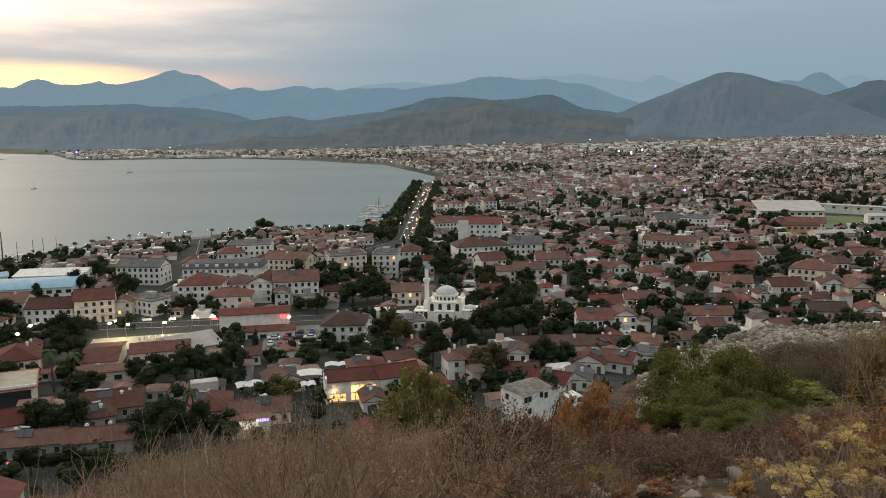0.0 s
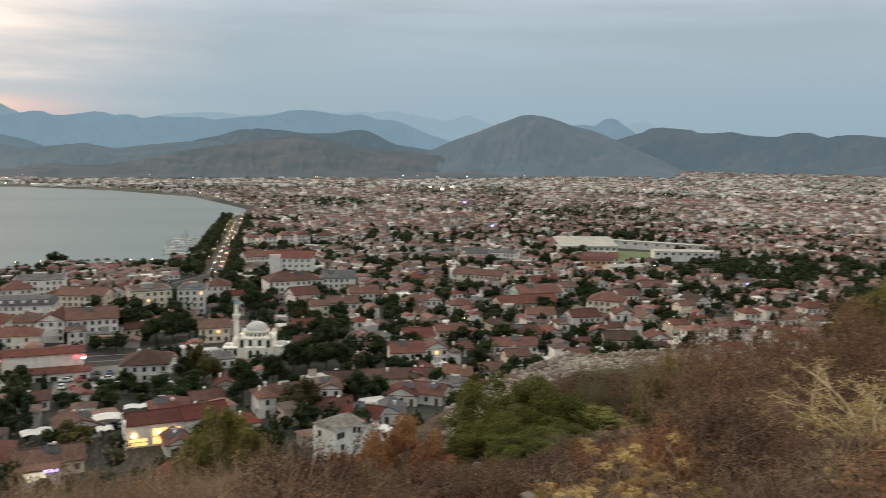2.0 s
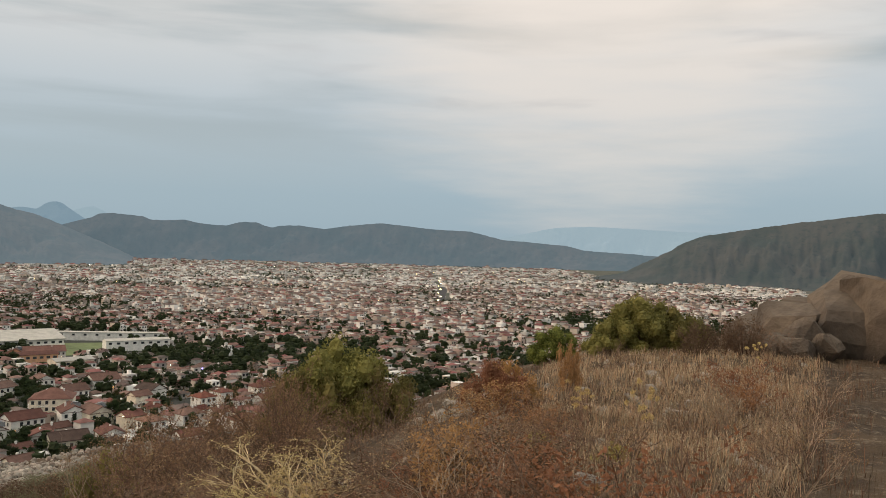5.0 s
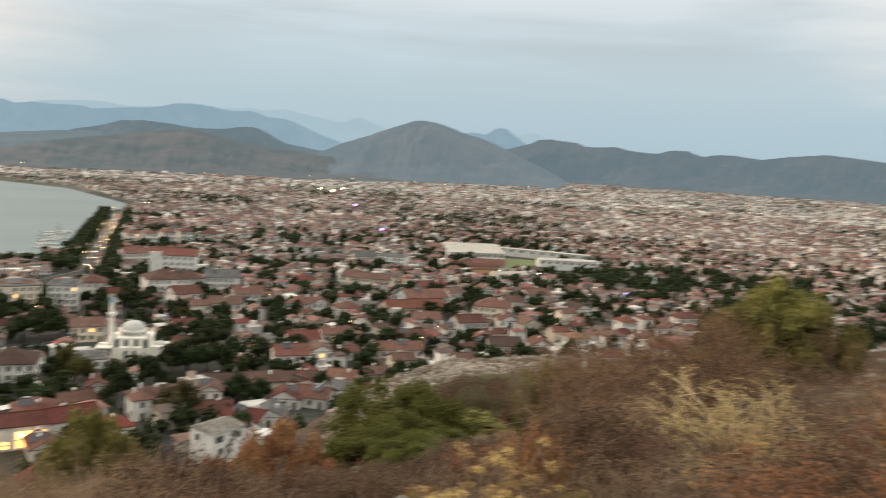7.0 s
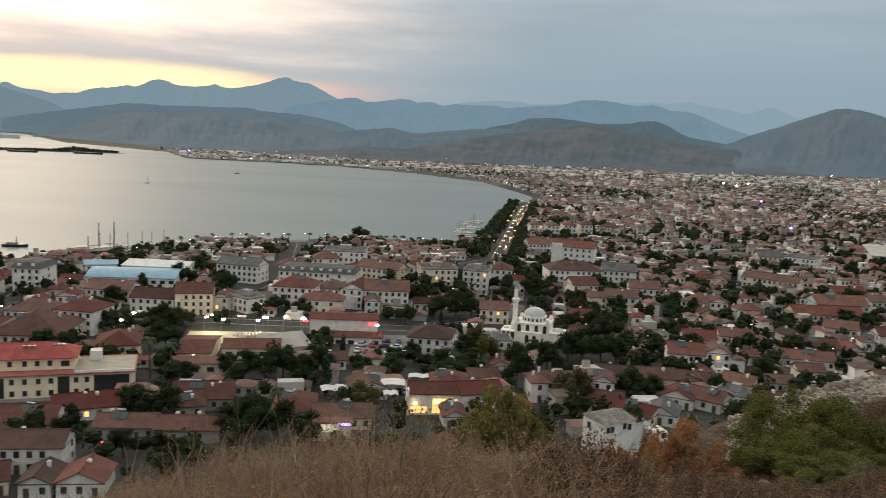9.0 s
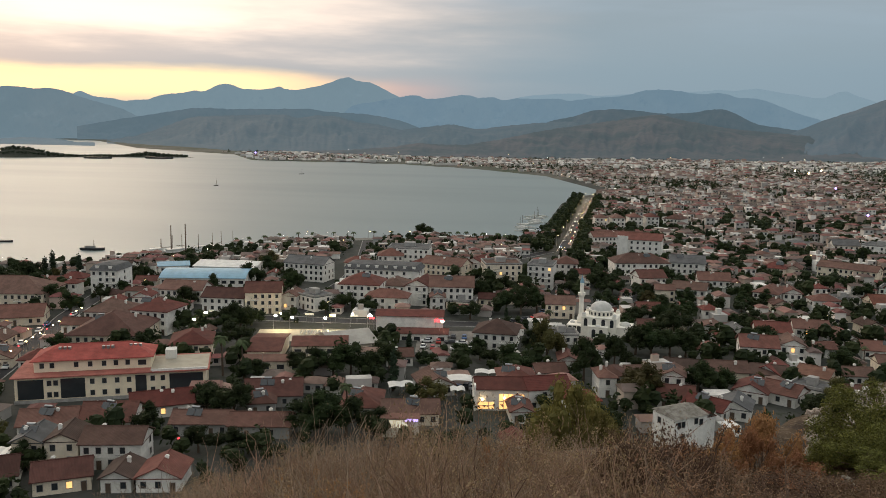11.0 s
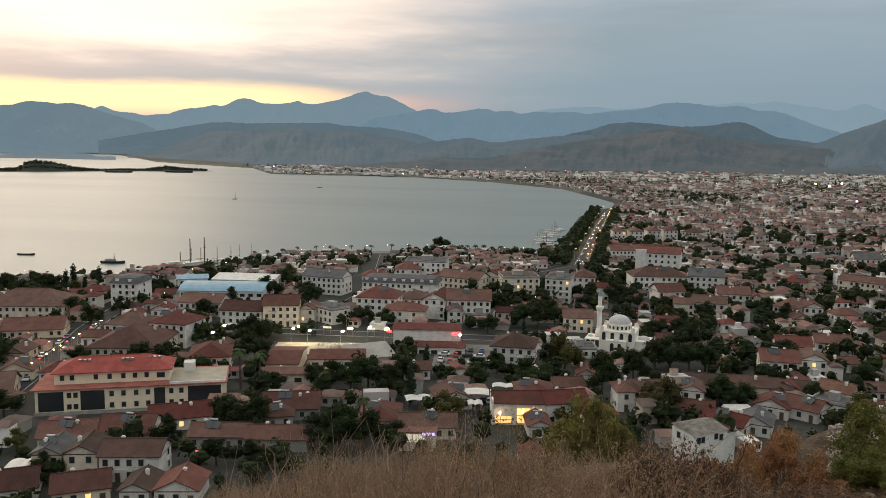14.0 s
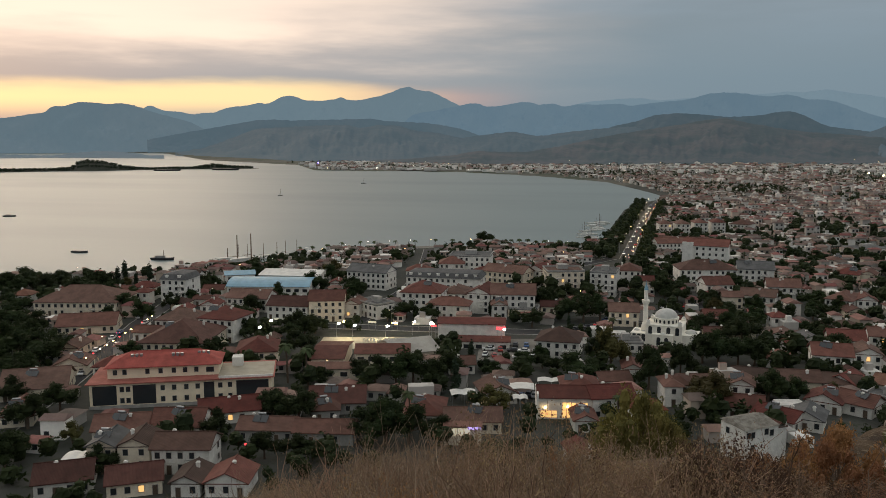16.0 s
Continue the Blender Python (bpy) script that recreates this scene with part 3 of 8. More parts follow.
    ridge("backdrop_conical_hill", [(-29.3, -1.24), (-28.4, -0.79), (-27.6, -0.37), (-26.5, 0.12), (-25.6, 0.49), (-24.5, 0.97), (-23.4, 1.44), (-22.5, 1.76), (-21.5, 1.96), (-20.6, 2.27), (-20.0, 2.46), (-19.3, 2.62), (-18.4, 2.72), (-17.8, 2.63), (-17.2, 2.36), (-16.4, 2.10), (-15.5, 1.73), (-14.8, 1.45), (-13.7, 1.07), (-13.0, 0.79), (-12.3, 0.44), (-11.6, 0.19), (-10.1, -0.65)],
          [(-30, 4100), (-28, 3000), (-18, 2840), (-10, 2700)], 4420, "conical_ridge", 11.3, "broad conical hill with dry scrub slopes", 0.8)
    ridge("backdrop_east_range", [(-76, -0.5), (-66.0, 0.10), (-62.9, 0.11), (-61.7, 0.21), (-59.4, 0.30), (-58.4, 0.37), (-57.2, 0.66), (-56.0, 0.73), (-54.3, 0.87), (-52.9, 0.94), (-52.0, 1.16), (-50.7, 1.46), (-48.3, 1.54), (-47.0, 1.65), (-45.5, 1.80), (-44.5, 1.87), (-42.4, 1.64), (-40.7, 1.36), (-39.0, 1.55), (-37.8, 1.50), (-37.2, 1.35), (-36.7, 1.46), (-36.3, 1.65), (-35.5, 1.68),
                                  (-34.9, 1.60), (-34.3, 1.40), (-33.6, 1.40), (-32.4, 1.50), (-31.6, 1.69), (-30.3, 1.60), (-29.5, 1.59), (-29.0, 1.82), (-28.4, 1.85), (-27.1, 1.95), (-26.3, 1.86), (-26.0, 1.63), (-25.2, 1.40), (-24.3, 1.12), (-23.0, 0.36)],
          4430, 4680, "conical_ridge", 15.9, "long green wooded ridge in blue haze behind the town", 0.7)
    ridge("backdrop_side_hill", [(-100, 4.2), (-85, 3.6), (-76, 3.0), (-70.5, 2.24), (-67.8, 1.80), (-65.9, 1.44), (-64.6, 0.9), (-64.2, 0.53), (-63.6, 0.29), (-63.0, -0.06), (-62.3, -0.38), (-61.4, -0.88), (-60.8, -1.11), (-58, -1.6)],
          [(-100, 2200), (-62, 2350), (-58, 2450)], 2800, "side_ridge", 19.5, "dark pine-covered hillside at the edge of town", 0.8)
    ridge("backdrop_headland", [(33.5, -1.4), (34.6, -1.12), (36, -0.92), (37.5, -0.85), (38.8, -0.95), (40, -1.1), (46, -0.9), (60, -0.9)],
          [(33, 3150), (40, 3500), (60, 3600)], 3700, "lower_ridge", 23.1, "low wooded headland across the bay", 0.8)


build_ground()
build_sea()
build_mountains()


# ---------------------------------------------------------------- houses
STOREY = 2.65
TAKEN = []            # x, y, radius of what stands
rng = random.Random(7)


def pane_mesh(name, w, h, glass):
    """A window: a frame round a pane set back in it, in one piece."""
    bm = bmesh.new()
    box(bm, -w / 2, w / 2, -0.09, 0.02, 0, h, 0)
    front = min(bm.faces, key=lambda f: f.calc_center_median().y)
    bmesh.ops.inset_region(bm, faces=[front], thickness=0.1)
    bmesh.ops.inset_region(bm, faces=[front], thickness=0.004, depth=-0.06)
    front.material_index = 1
    return mesh_of(name, bm, ["window_frame", glass])


WINDOW = pane_mesh("window", 1.2, 1.5, "glass_dark")
LIT = pane_mesh("lit_window", 1.2, 1.5, "window_lit")
WIDE = pane_mesh("wide_window", 2.2, 1.5, "glass_dark")


def door_mesh():
    bm = bmesh.new()
    box(bm, -0.5, 0.5, -0.05, 0.03, 0, 2.05, 1, 0.01)
    box(bm, -0.6, -0.504, -0.1, 0.03, 0, 2.15, 0)
    box(bm, 0.504, 0.6, -0.1, 0.03, 0, 2.15, 0)
    box(bm, -0.5, 0.5, -0.1, 0.03, 2.054, 2.15, 0)
    return mesh_of("door", bm, ["window_frame", "bark"])


def chimney_mesh():
    bm = bmesh.new()
    box(bm, -0.35, 0.35, -0.3, 0.3, 0, 1.5, 0, 0.02)
    box(bm, -0.45, 0.45, -0.4, 0.4, 1.5, 1.62, 0, 0.02)
    box(bm, -0.3, 0.3, -0.25, 0.25, 1.62, 1.85, 0, 0.02)
    return mesh_of("chimney", bm, ["wall_white"])


def balcony_mesh():
    bm = bmesh.new()
    box(bm, -1.5, 1.5, -1.1, 0, 0, 0.14, 0)
    for i in range(13):
        box(bm, -1.46 + i * 0.24, -1.43 + i * 0.24, -1.08, -1.05, 0.14, 0.95, 1)
    box(bm, -1.5, 1.5, -1.1, -1.03, 0.95, 1.0, 1)
    return mesh_of("balcony", bm, ["wall_white", "dark_metal"])


DOOR, CHIMNEY, BALCONY = door_mesh(), chimney_mesh(), balcony_mesh()


def heater_thing():
    """A solar water heater: two tilted panels, a tank, a stand."""
    bm = bmesh.new()
    for s in (-1, 1):
        box(bm, s * 0.95 - 0.9, s * 0.95 + 0.9, -1.0, 1.0, 0, 0.1, 0, 0.01)
    bmesh.ops.transform(bm, matrix=pose(0, 0, 0.75, 38), verts=bm.verts)
    panels = mesh_of("panel", bm, ["glass_dark"])
    bm = bmesh.new()
    tube(bm, (-1.0, 1.1, 1.7), (1.0, 1.1, 1.7), 0.32, 0.32, 10)
    tank = mesh_of("tank", bm, ["steel"])
    bm = bmesh.new()
    for x in (-1.5, 1.5):
        tube(bm, (x, 1.1, 0), (x, 1.1, 1.6), 0.04, 0.04, 5)
        tube(bm, (x, -0.9, 0), (x, 1.1, 1.5), 0.03, 0.03, 5)
    stand = mesh_of("stand", bm, ["steel"])
    e = new("solar_heater")
    for nm, me in (("panel", panels), ("tank", tank), ("stand", stand)):
        part(nm, me, e)
    return tagged(e, label="solar water heater with dark panels on a roof", category="water heater", group="roof water heaters")


def roof_mesh(w, d, kind, tile, over=0.55):
    """The roof over a w by d house, its eaves at height 0; gives the mesh and the rise."""
    bm = bmesh.new()
    W, D = w / 2 + over, d / 2 + over
    rise = 0
    if kind == "flat":
        box(bm, -w / 2 - 0.1, w / 2 + 0.1, -d / 2 - 0.1, d / 2 + 0.1, 0, 0.25, 0)
        for x0, x1, y0, y1 in ((-w / 2 - 0.1, w / 2 + 0.1, -d / 2 - 0.1, -d / 2 + 0.15), (-w / 2 - 0.1, w / 2 + 0.1, d / 2 - 0.15, d / 2 + 0.1),
                               (-w / 2 - 0.1, -w / 2 + 0.15, -d / 2 + 0.15, d / 2 - 0.15), (w / 2 - 0.15, w / 2 + 0.1, -d / 2 + 0.15, d / 2 - 0.15)):
            box(bm, x0, x1, y0, y1, 0.25, 0.95, 1)
        box(bm, -w * 0.15, w * 0.12, 0, d * 0.3, 0.25, 2.4, 1)
        rise = 0.25
    else:
        along = w >= d
        a, b = (W, D) if along else (D, W)
        if kind == "mansard":
            k, rise = 1.6, 2.3
            lower = [(-a, -b), (a, -b), (a, b), (-a, b)]
            upper = [(-a + k, -b + k), (a - k, -b + k), (a - k, b - k), (-a + k, b - k)]
            vs = [bm.verts.new((x, y, 0)) for x, y in lower] + [bm.verts.new((x, y, rise)) for x, y in upper]
            apex = [bm.verts.new((-a + k + b * 0.5, 0, rise + 1.0)), bm.verts.new((a - k - b * 0.5, 0, rise + 1.0))]
            for i in range(4):
                bm.faces.new((vs[i], vs[(i + 1) % 4], vs[4 + (i + 1) % 4], vs[4 + i]))
            bm.faces.new((vs[4], vs[5], apex[1], apex[0]))
            bm.faces.new((vs[6], vs[7], apex[0], apex[1]))
            bm.faces.new((vs[5], vs[6], apex[1]))
            bm.faces.new((vs[7], vs[4], apex[0]))
            bm.faces.new(vs[3::-1])
        else:
            rise = b * 0.46
            inset = min(b * 0.95, a - 0.3) if kind == "hip" else 0.0
            t = 0.22
            lo = [bm.verts.new(v) for v in ((-a, -b, 0), (a, -b, 0), (a, b, 0), (-a, b, 0))]
            up = [bm.verts.new(v) for v in ((-a, -b, t), (a, -b, t), (a, b, t), (-a, b, t))]
            r0, r1 = bm.verts.new((-a + inset, 0, rise + t)), bm.verts.new((a - inset, 0, rise + t))
            for i in range(4):
                bm.faces.new((lo[i], lo[(i + 1) % 4], up[(i + 1) % 4], up[i]))
            bm.faces.new((up[0], up[1], r1, r0))
            bm.faces.new((up[2], up[3], r0, r1))
            if kind == "hip":
                bm.faces.new((up[1], up[2], r1))
                bm.faces.new((up[3], up[0], r0))
                bm.faces.new(lo[::-1])
            else:
                q0, q1 = bm.verts.new((-a, 0, rise)), bm.verts.new((a, 0, rise))
                bm.faces.new((lo[0], q0, q1, lo[1]))
                bm.faces.new((lo[2], q1, q0, lo[3]))
                bm.faces.new((up[1], lo[1], q1, r1))
                bm.faces.new((up[2], r1, q1, lo[2]))
                bm.faces.new((up[3], lo[3], q0, r0))
                bm.faces.new((up[0], r0, q0, lo[0]))
            # ridge cap
            tube(bm, (-a + inset, 0, rise + t), (a - inset, 0, rise + t), 0.16, 0.16, 6)
        if not along:
            bmesh.ops.rotate(bm, cent=(0, 0, 0), matrix=Matrix.Rotation(math.pi / 2, 3, "Z"), verts=bm.verts)
    bmesh.ops.recalc_face_normals(bm, faces=bm.faces)
    return mesh_of("roof", bm, [tile, "concrete"]), rise


def house(x, y, w, d, storeys, rot, roof, tile, wall, quiet=False, base=None):
    """A town house: walls with plinth and gables, tiled roof, windows floor by floor, door, chimneys, balcony."""
    z = gz(x, y) if base is None else base
    h = STOREY * storeys + 0.3
    e = new("house")
    e.matrix_world = pose(x, y, z, 0, 0, rot)
    bm = bmesh.new()
    box(bm, -w / 2, w / 2, -d / 2, d / 2, -2.5, h, 0)
    box(bm, -w / 2 - 0.05, w / 2 + 0.05, -d / 2 - 0.05, d / 2 + 0.05, -2.5, 0.5, 0)
    if storeys > 1 and rng.random() < 0.5:
        box(bm, -w / 2 - 0.08, w / 2 + 0.08, -d / 2 - 0.08, d / 2 + 0.08, STOREY, STOREY + 0.18, 0)
    if roof == "gable":
        along = w >= d
        a, b = (w / 2, d / 2) if along else (d / 2, w / 2)
        top = (b + 0.55) * 0.46 - 0.02
        for s in (-1, 1):
            tri = [(s * a, -b, h), (s * a, b, h), (s * a, 0, h + top - 0.05)]
            tri = [v if along else (-v[1], v[0], v[2]) for v in tri]
            inn = [(v[0] - s * 0.2, v[1], v[2]) if along else (v[0], v[1] - s * 0.2, v[2]) for v in tri]
            p, q = [bm.verts.new(v) for v in tri], [bm.verts.new(v) for v in inn]
            bm.faces.new(p)
            bm.faces.new(q[::-1])
    part("wall", mesh_of("wall", bm, ["wall_" + wall]), e)
    me, rise = roof_mesh(w, d, roof, "tile_" + tile)
    part("roof", me, e, pose(0, 0, h + 0.003))
    n, ns = max(1, int(w / 2.5)), max(1, int(d / 3.6))
    door_at = rng.randrange(n)
    for k in range(storeys):
        for i in range(n):
            px = -w / 2 + (i + 0.5) * w / n
            if k == 0 and i == door_at:
                part("door", DOOR, e, pose(px, -d / 2 - 0.052, 0.02))
            elif rng.random() < (0.9 if not quiet else 0.75):
                lit = rng.random() < 0.012
                part("window", LIT if lit else WINDOW, e, pose(px, -d / 2 - 0.052 if k == 0 else -d / 2, k * STOREY + 0.9), "window lit from inside" if lit else "")
        for s in (-1, 1):
            for i in range(ns):
                if rng.random() < (0.42 if not quiet and math.hypot(x, y) < 420 else 0.12):
                    part("window", WINDOW, e, pose(s * (w / 2 + (0.052 if k == 0 else 0)), -d / 2 + (i + 0.5) * d / ns, k * STOREY + 0.9, 0, 0, 90 * s))
    if storeys > 1 and n > 2:
        for k in range(1, storeys):
            part("balcony", BALCONY, e, pose(rng.choice([-1, 1]) * w * 0.22, -d / 2 - 0.01, k * STOREY + 0.05))
    if roof in ("gable", "hip"):
        for k in range(1 + (w > 14)):
            part("chimney", CHIMNEY, e, pose(rng.uniform(-0.3, 0.3) * w, rng.uniform(-0.2, 0.25) * d, h + rise * 0.45))
    if roof == "mansard":
        for i in range(max(2, int(w / 4))):
            bm = bmesh.new()
            box(bm, -0.7, 0.7, -0.1, 1.4, 0, 1.5, 0)
            box(bm, -0.85, 0.85, -0.25, 1.4, 1.5, 1.65, 0)
            part("dormer", mesh_of("dormer", bm, ["wall_white"]), e, pose(-w / 2 + (i + 0.5) * w / max(2, int(w / 4)), -d / 2 + 0.2, h + 0.3))
    names = {"red": "red clay tile", "brown": "weathered brown tile", "grey": "grey", "orange": "orange tile"}
    kinds = {"hip": "hipped roof", "gable": "gabled roof", "flat": "flat roof", "mansard": "steep roof with dormers"}
    tagged(e, label=f"{wall} plastered {('single', 'two', 'three', 'four')[storeys - 1]}-storey town house with {names[tile]} {kinds[roof]}", category="house", group="town houses")
    TAKEN.append((x, y, max(w, d) * 0.62))
    if roof in ("hip", "gable") and rng.random() < 0.4 and not quiet:
        q = pose(x, y, z, 0, 0, rot) @ pose(rng.uniform(-0.25, 0.25) * w, -d * 0.16, h + rise * 0.62, 0, 0, rng.uniform(-20, 20))
        HEATERS.append(q)
    return e


HEATERS = []
house(-138.6, 378.5, 20.7, 12, 3, -7, "gable", "grey", "white")
house(-121.8, 403.4, 12.6, 10, 2, 12, "hip", "red", "white")
house(-99.7, 373.2, 34.8, 14, 3, 2, "mansard", "grey", "white")
house(-107.5, 414.7, 12.7, 12, 3, 12, "hip", "red", "white")
house(-99.9, 425.4, 21.6, 16, 4, 6, "flat", "grey", "white")
house(-74.1, 393.6, 21.5, 12, 3, -16, "gable", "red", "cream")
house(-99.2, 335.5, 16.9, 16, 3, 4, "hip", "red", "white")
house(-88.2, 349.9, 11.1, 14, 2, -1, "hip", "red", "white")
house(-74.4, 339.5, 9.7, 16, 3, -3, "gable", "red", "white")
house(-61.6, 339.6, 18.0, 14, 3, 9, "gable", "red", "white")
house(-84.7, 322.6, 16.8, 10, 2, 5, "hip", "red", "white")
house(-65.2, 327.1, 5.9, 8, 2, 13, "gable", "red", "white")
house(-56.1, 333.1, 12.0, 8, 1, 2, "flat", "grey", "cream")
house(-131.7, 307.7, 13.6, 13, 3, 17, "gable", "red", "cream")
house(-122.8, 315.7, 6.0, 10, 2, 2, "gable", "red", "white")
house(-115.0, 317.0, 14.4, 9, 2, -32, "flat", "grey", "white")
house(-170.2, 316.6, 17.6, 12, 2, 5, "gable", "red", "white")
house(-146.6, 306.2, 16.9, 12, 2, 5, "gable", "brown", "white")
house(-209.1, 323.9, 11.7, 14, 4, 5, "mansard", "grey", "white")
house(-236.5, 295.9, 34.3, 22, 2, 13, "hip", "red", "cream")
house(-175.3, 272.3, 15.8, 14, 2, 6, "hip", "red", "white")
house(-154.7, 267.6, 14.1, 14, 3, -2, "hip", "red", "white")
house(-159.0, 246.7, 22.5, 24, 2, 13, "hip", "brown", "cream")
house(-126.7, 238.7, 12.4, 15, 2, 23, "hip", "red", "cream")
house(-127.6, 170.2, 12.5, 10, 1, 24, "gable", "red", "white")
house(-115.4, 176.5, 12.3, 12, 1, 16, "gable", "red", "white")
house(-109.2, 188.8, 14.8, 10, 1, 32, "gable", "red", "white")
house(-101.4, 156.5, 12.5, 9, 2, 14, "gable", "red", "white")
house(-112.7, 155.6, 6.9, 9, 2, 17, "gable", "brown", "cream")
house(-119.1, 153.5, 6.3, 9, 2, 14, "gable", "grey", "cream")
house(-93.8, 146.2, 5.9, 9, 1, 14, "gable", "brown", "white")
house(-85.8, 148.2, 8.6, 9, 1, 14, "gable", "red", "white")
house(-120.0, 140.4, 11.0, 10, 1, 32, "gable", "brown", "white")
house(-105.3, 143.3, 10.6, 9, 1, 32, "gable", "brown", "cream")
house(-84.8, 203.7, 14.5, 12, 1, 19, "gable", "brown", "grey")
house(-84.7, 195.3, 6.6, 7, 1, 21, "hip", "red", "grey")
house(-78.3, 180.2, 14.2, 8, 1, 12, "gable", "red", "grey")
house(-92.5, 178.5, 13.5, 8, 1, 12, "gable", "red", "grey")
house(-34.1, 275.9, 14.1, 14, 2, 0, "hip", "brown", "white")
house(-45.1, 222.0, 9.3, 11, 1, 26, "gable", "red", "white")
house(-13.8, 216.9, 11.4, 9, 2, 23, "gable", "red", "white")
house(-22.1, 223.6, 9.9, 12, 2, 13, "hip", "red", "white")
house(-59.6, 201.7, 10.0, 14, 1, 11, "hip", "red", "white")
house(-45.9, 197.4, 13.9, 9, 1, 14, "gable", "red", "cream")
house(-15.9, 327.4, 11.1, 10, 2, 7, "gable", "red", "cream")
house(18.1, 428.1, 27.3, 16, 3, 12, "hip", "red", "white")
house(42.0, 433.3, 16.8, 13, 3, -0, "gable", "grey", "white")
house(21.8, 399.4, 12.6, 12, 2, 19, "gable", "red", "white")
house(51.0, 400.4, 14.1, 12, 2, 1, "gable", "red", "white")
house(-27.5, 388.2, 11.7, 14, 4, -4, "flat", "grey", "white")
house(-17.8, 414.4, 11.5, 13, 3, 3, "hip", "red", "white")
house(-46.7, 387.4, 17.2, 15, 4, 17, "flat", "red", "cream")
house(-59.6, 403.1, 10.8, 13, 3, -17, "gable", "red", "white")
house(8.5, 551.1, 35.0, 12, 2, 21, "gable", "red", "white")
house(-2.7, 618.8, 8.7, 14, 4, 10, "hip", "red", "white")
house(9.3, 621.0, 9.4, 14, 4, 10, "hip", "red", "white")
house(21.9, 631.4, 9.5, 14, 4, 10, "hip", "red", "white")
house(34.4, 637.7, 9.1, 14, 4, 10, "hip", "red", "white")
house(53.5, 653.9, 13.9, 14, 3, -26, "hip", "red", "white")
house(-9.4, 255.8, 5.8, 9, 1, 7, "gable", "red", "white")
house(1.9, 231.5, 4.8, 9, 2, 13, "hip", "red", "white")
house(-19.1, 205.2, 5.6, 9, 1, 14, "gable", "red", "white")
house(-211.6, 265.7, 20.9, 14, 1, 26, "gable", "red", "cream")
house(-193.5, 234.3, 7.7, 10, 1, 13, "gable", "red", "cream")
house(-178.4, 215.6, 9.9, 10, 1, 24, "gable", "red", "cream")
house(-173.9, 195.0, 17.3, 16, 1, 31, "gable", "red", "cream")
house(-160.5, 173.3, 7.8, 12, 1, 29, "gable", "red", "cream")
house(-178.2, 297.7, 6.9, 9, 2, 13, "gable", "red", "white")
house(89.0, 493.9, 7.3, 9, 2, -2, "hip", "red", "white")
house(86.7, 444.9, 11.2, 10, 2, -23, "hip", "red", "cream")
house(96.2, 445.7, 6.8, 10, 2, -19, "gable", "red", "cream")
house(72.1, 375.9, 10.4, 16, 2, -26, "hip", "red", "white")
house(80.2, 375.5, 7.6, 10, 2, -2, "gable", "red", "white")
house(123.9, 451.8, 28.5, 10, 2, -32, "gable", "red", "cream")
house(135.8, 390.7, 22.8, 14, 2, 6, "gable", "red", "teal")
house(126.6, 377.6, 30.4, 12, 1, 6, "gable", "orange", "cream")
house(132.3, 414.6, 8.1, 12, 1, -26, "flat", "grey", "white")
house(211.7, 524.6, 9.9, 10, 2, -32, "gable", "red", "orange")
house(226.2, 521.3, 23.4, 12, 2, -16, "gable", "red", "white")
house(119.0, 335.6, 11.7, 10, 2, -13, "gable", "red", "white")
house(120.4, 314.4, 4.5, 9, 2, -1, "gable", "red", "white")
house(135.2, 327.9, 12.8, 10, 2, 3, "gable", "red", "white")
house(155.7, 331.0, 9.5, 12, 2, -15, "gable", "red", "white")
house(161.5, 323.3, 9.7, 12, 2, -1, "gable", "red", "cream")
house(101.9, 311.1, 14.7, 11, 1, -1, "gable", "brown", "white")
house(93.6, 291.8, 16.4, 9, 1, -4, "gable", "red", "white")
house(137.6, 295.2, 12.9, 10, 1, -9, "gable", "brown", "cream")
house(24.8, 254.5, 10.1, 8, 1, -6, "gable", "brown", "white")
house(37.4, 254.5, 11.8, 9, 1, 5, "gable", "red", "cream")
house(49.4, 254.0, 9.6, 8, 1, -7, "gable", "brown", "white")
house(21.0, 236.8, 6.3, 8, 2, -6, "gable", "red", "white")
house(50.3, 277.5, 11.3, 11, 2, -1, "gable", "red", "white")
house(61.1, 281.6, 8.0, 10, 2, -1, "gable", "red", "white")
house(35.2, 279.2, 6.4, 9, 1, -8, "hip", "red", "white")
house(42.6, 236.5, 8.8, 10, 1, -20, "gable", "red", "white")
house(50.6, 235.6, 9.4, 9, 1, -32, "gable", "red", "white")
house(35.4, 220.3, 8.3, 9, 1, -15, "gable", "grey", "white")
house(20.8, 225.7, 9.3, 9, 1, -1, "gable", "red", "white")
house(28.6, 218.1, 10.5, 8, 1, -32, "gable", "red", "white")
house(58.6, 299.9, 11.2, 10, 2, -1, "gable", "red", "white")
house(72.8, 307.6, 11.5, 9, 2, -1, "gable", "red", "white")
house(48.0, 305.6, 8.8, 9, 1, 11, "gable", "grey", "white")
house(39.3, 308.2, 9.4, 10, 1, -13, "gable", "red", "white")
house(16.3, 239.7, 3.6, 7, 1, -10, "hip", "red", "white")
house(4.2, 233.4, 6.4, 8, 2, -1, "hip", "red", "white")
house(82.8, 306.7, 8.8, 9, 1, 11, "gable", "red", "white")
house(59.0, 242.1, 9.9, 8, 1, -32, "flat", "grey", "white")
house(50.9, 255.8, 8.8, 9, 1, -32, "gable", "red", "white")
house(63.3, 255.2, 9.2, 8, 1, -32, "gable", "orange", "cream")
house(114.6, 310.3, 7.3, 10, 1, -1, "gable", "red", "white")
house(133.7, 307.6, 7.2, 9, 1, -25, "gable", "red", "white")
house(153.3, 294.8, 8.5, 10, 1, -13, "gable", "red", "white")
house(151.6, 425.8, 17.0, 9, 2, 17, "gable", "red", "white")
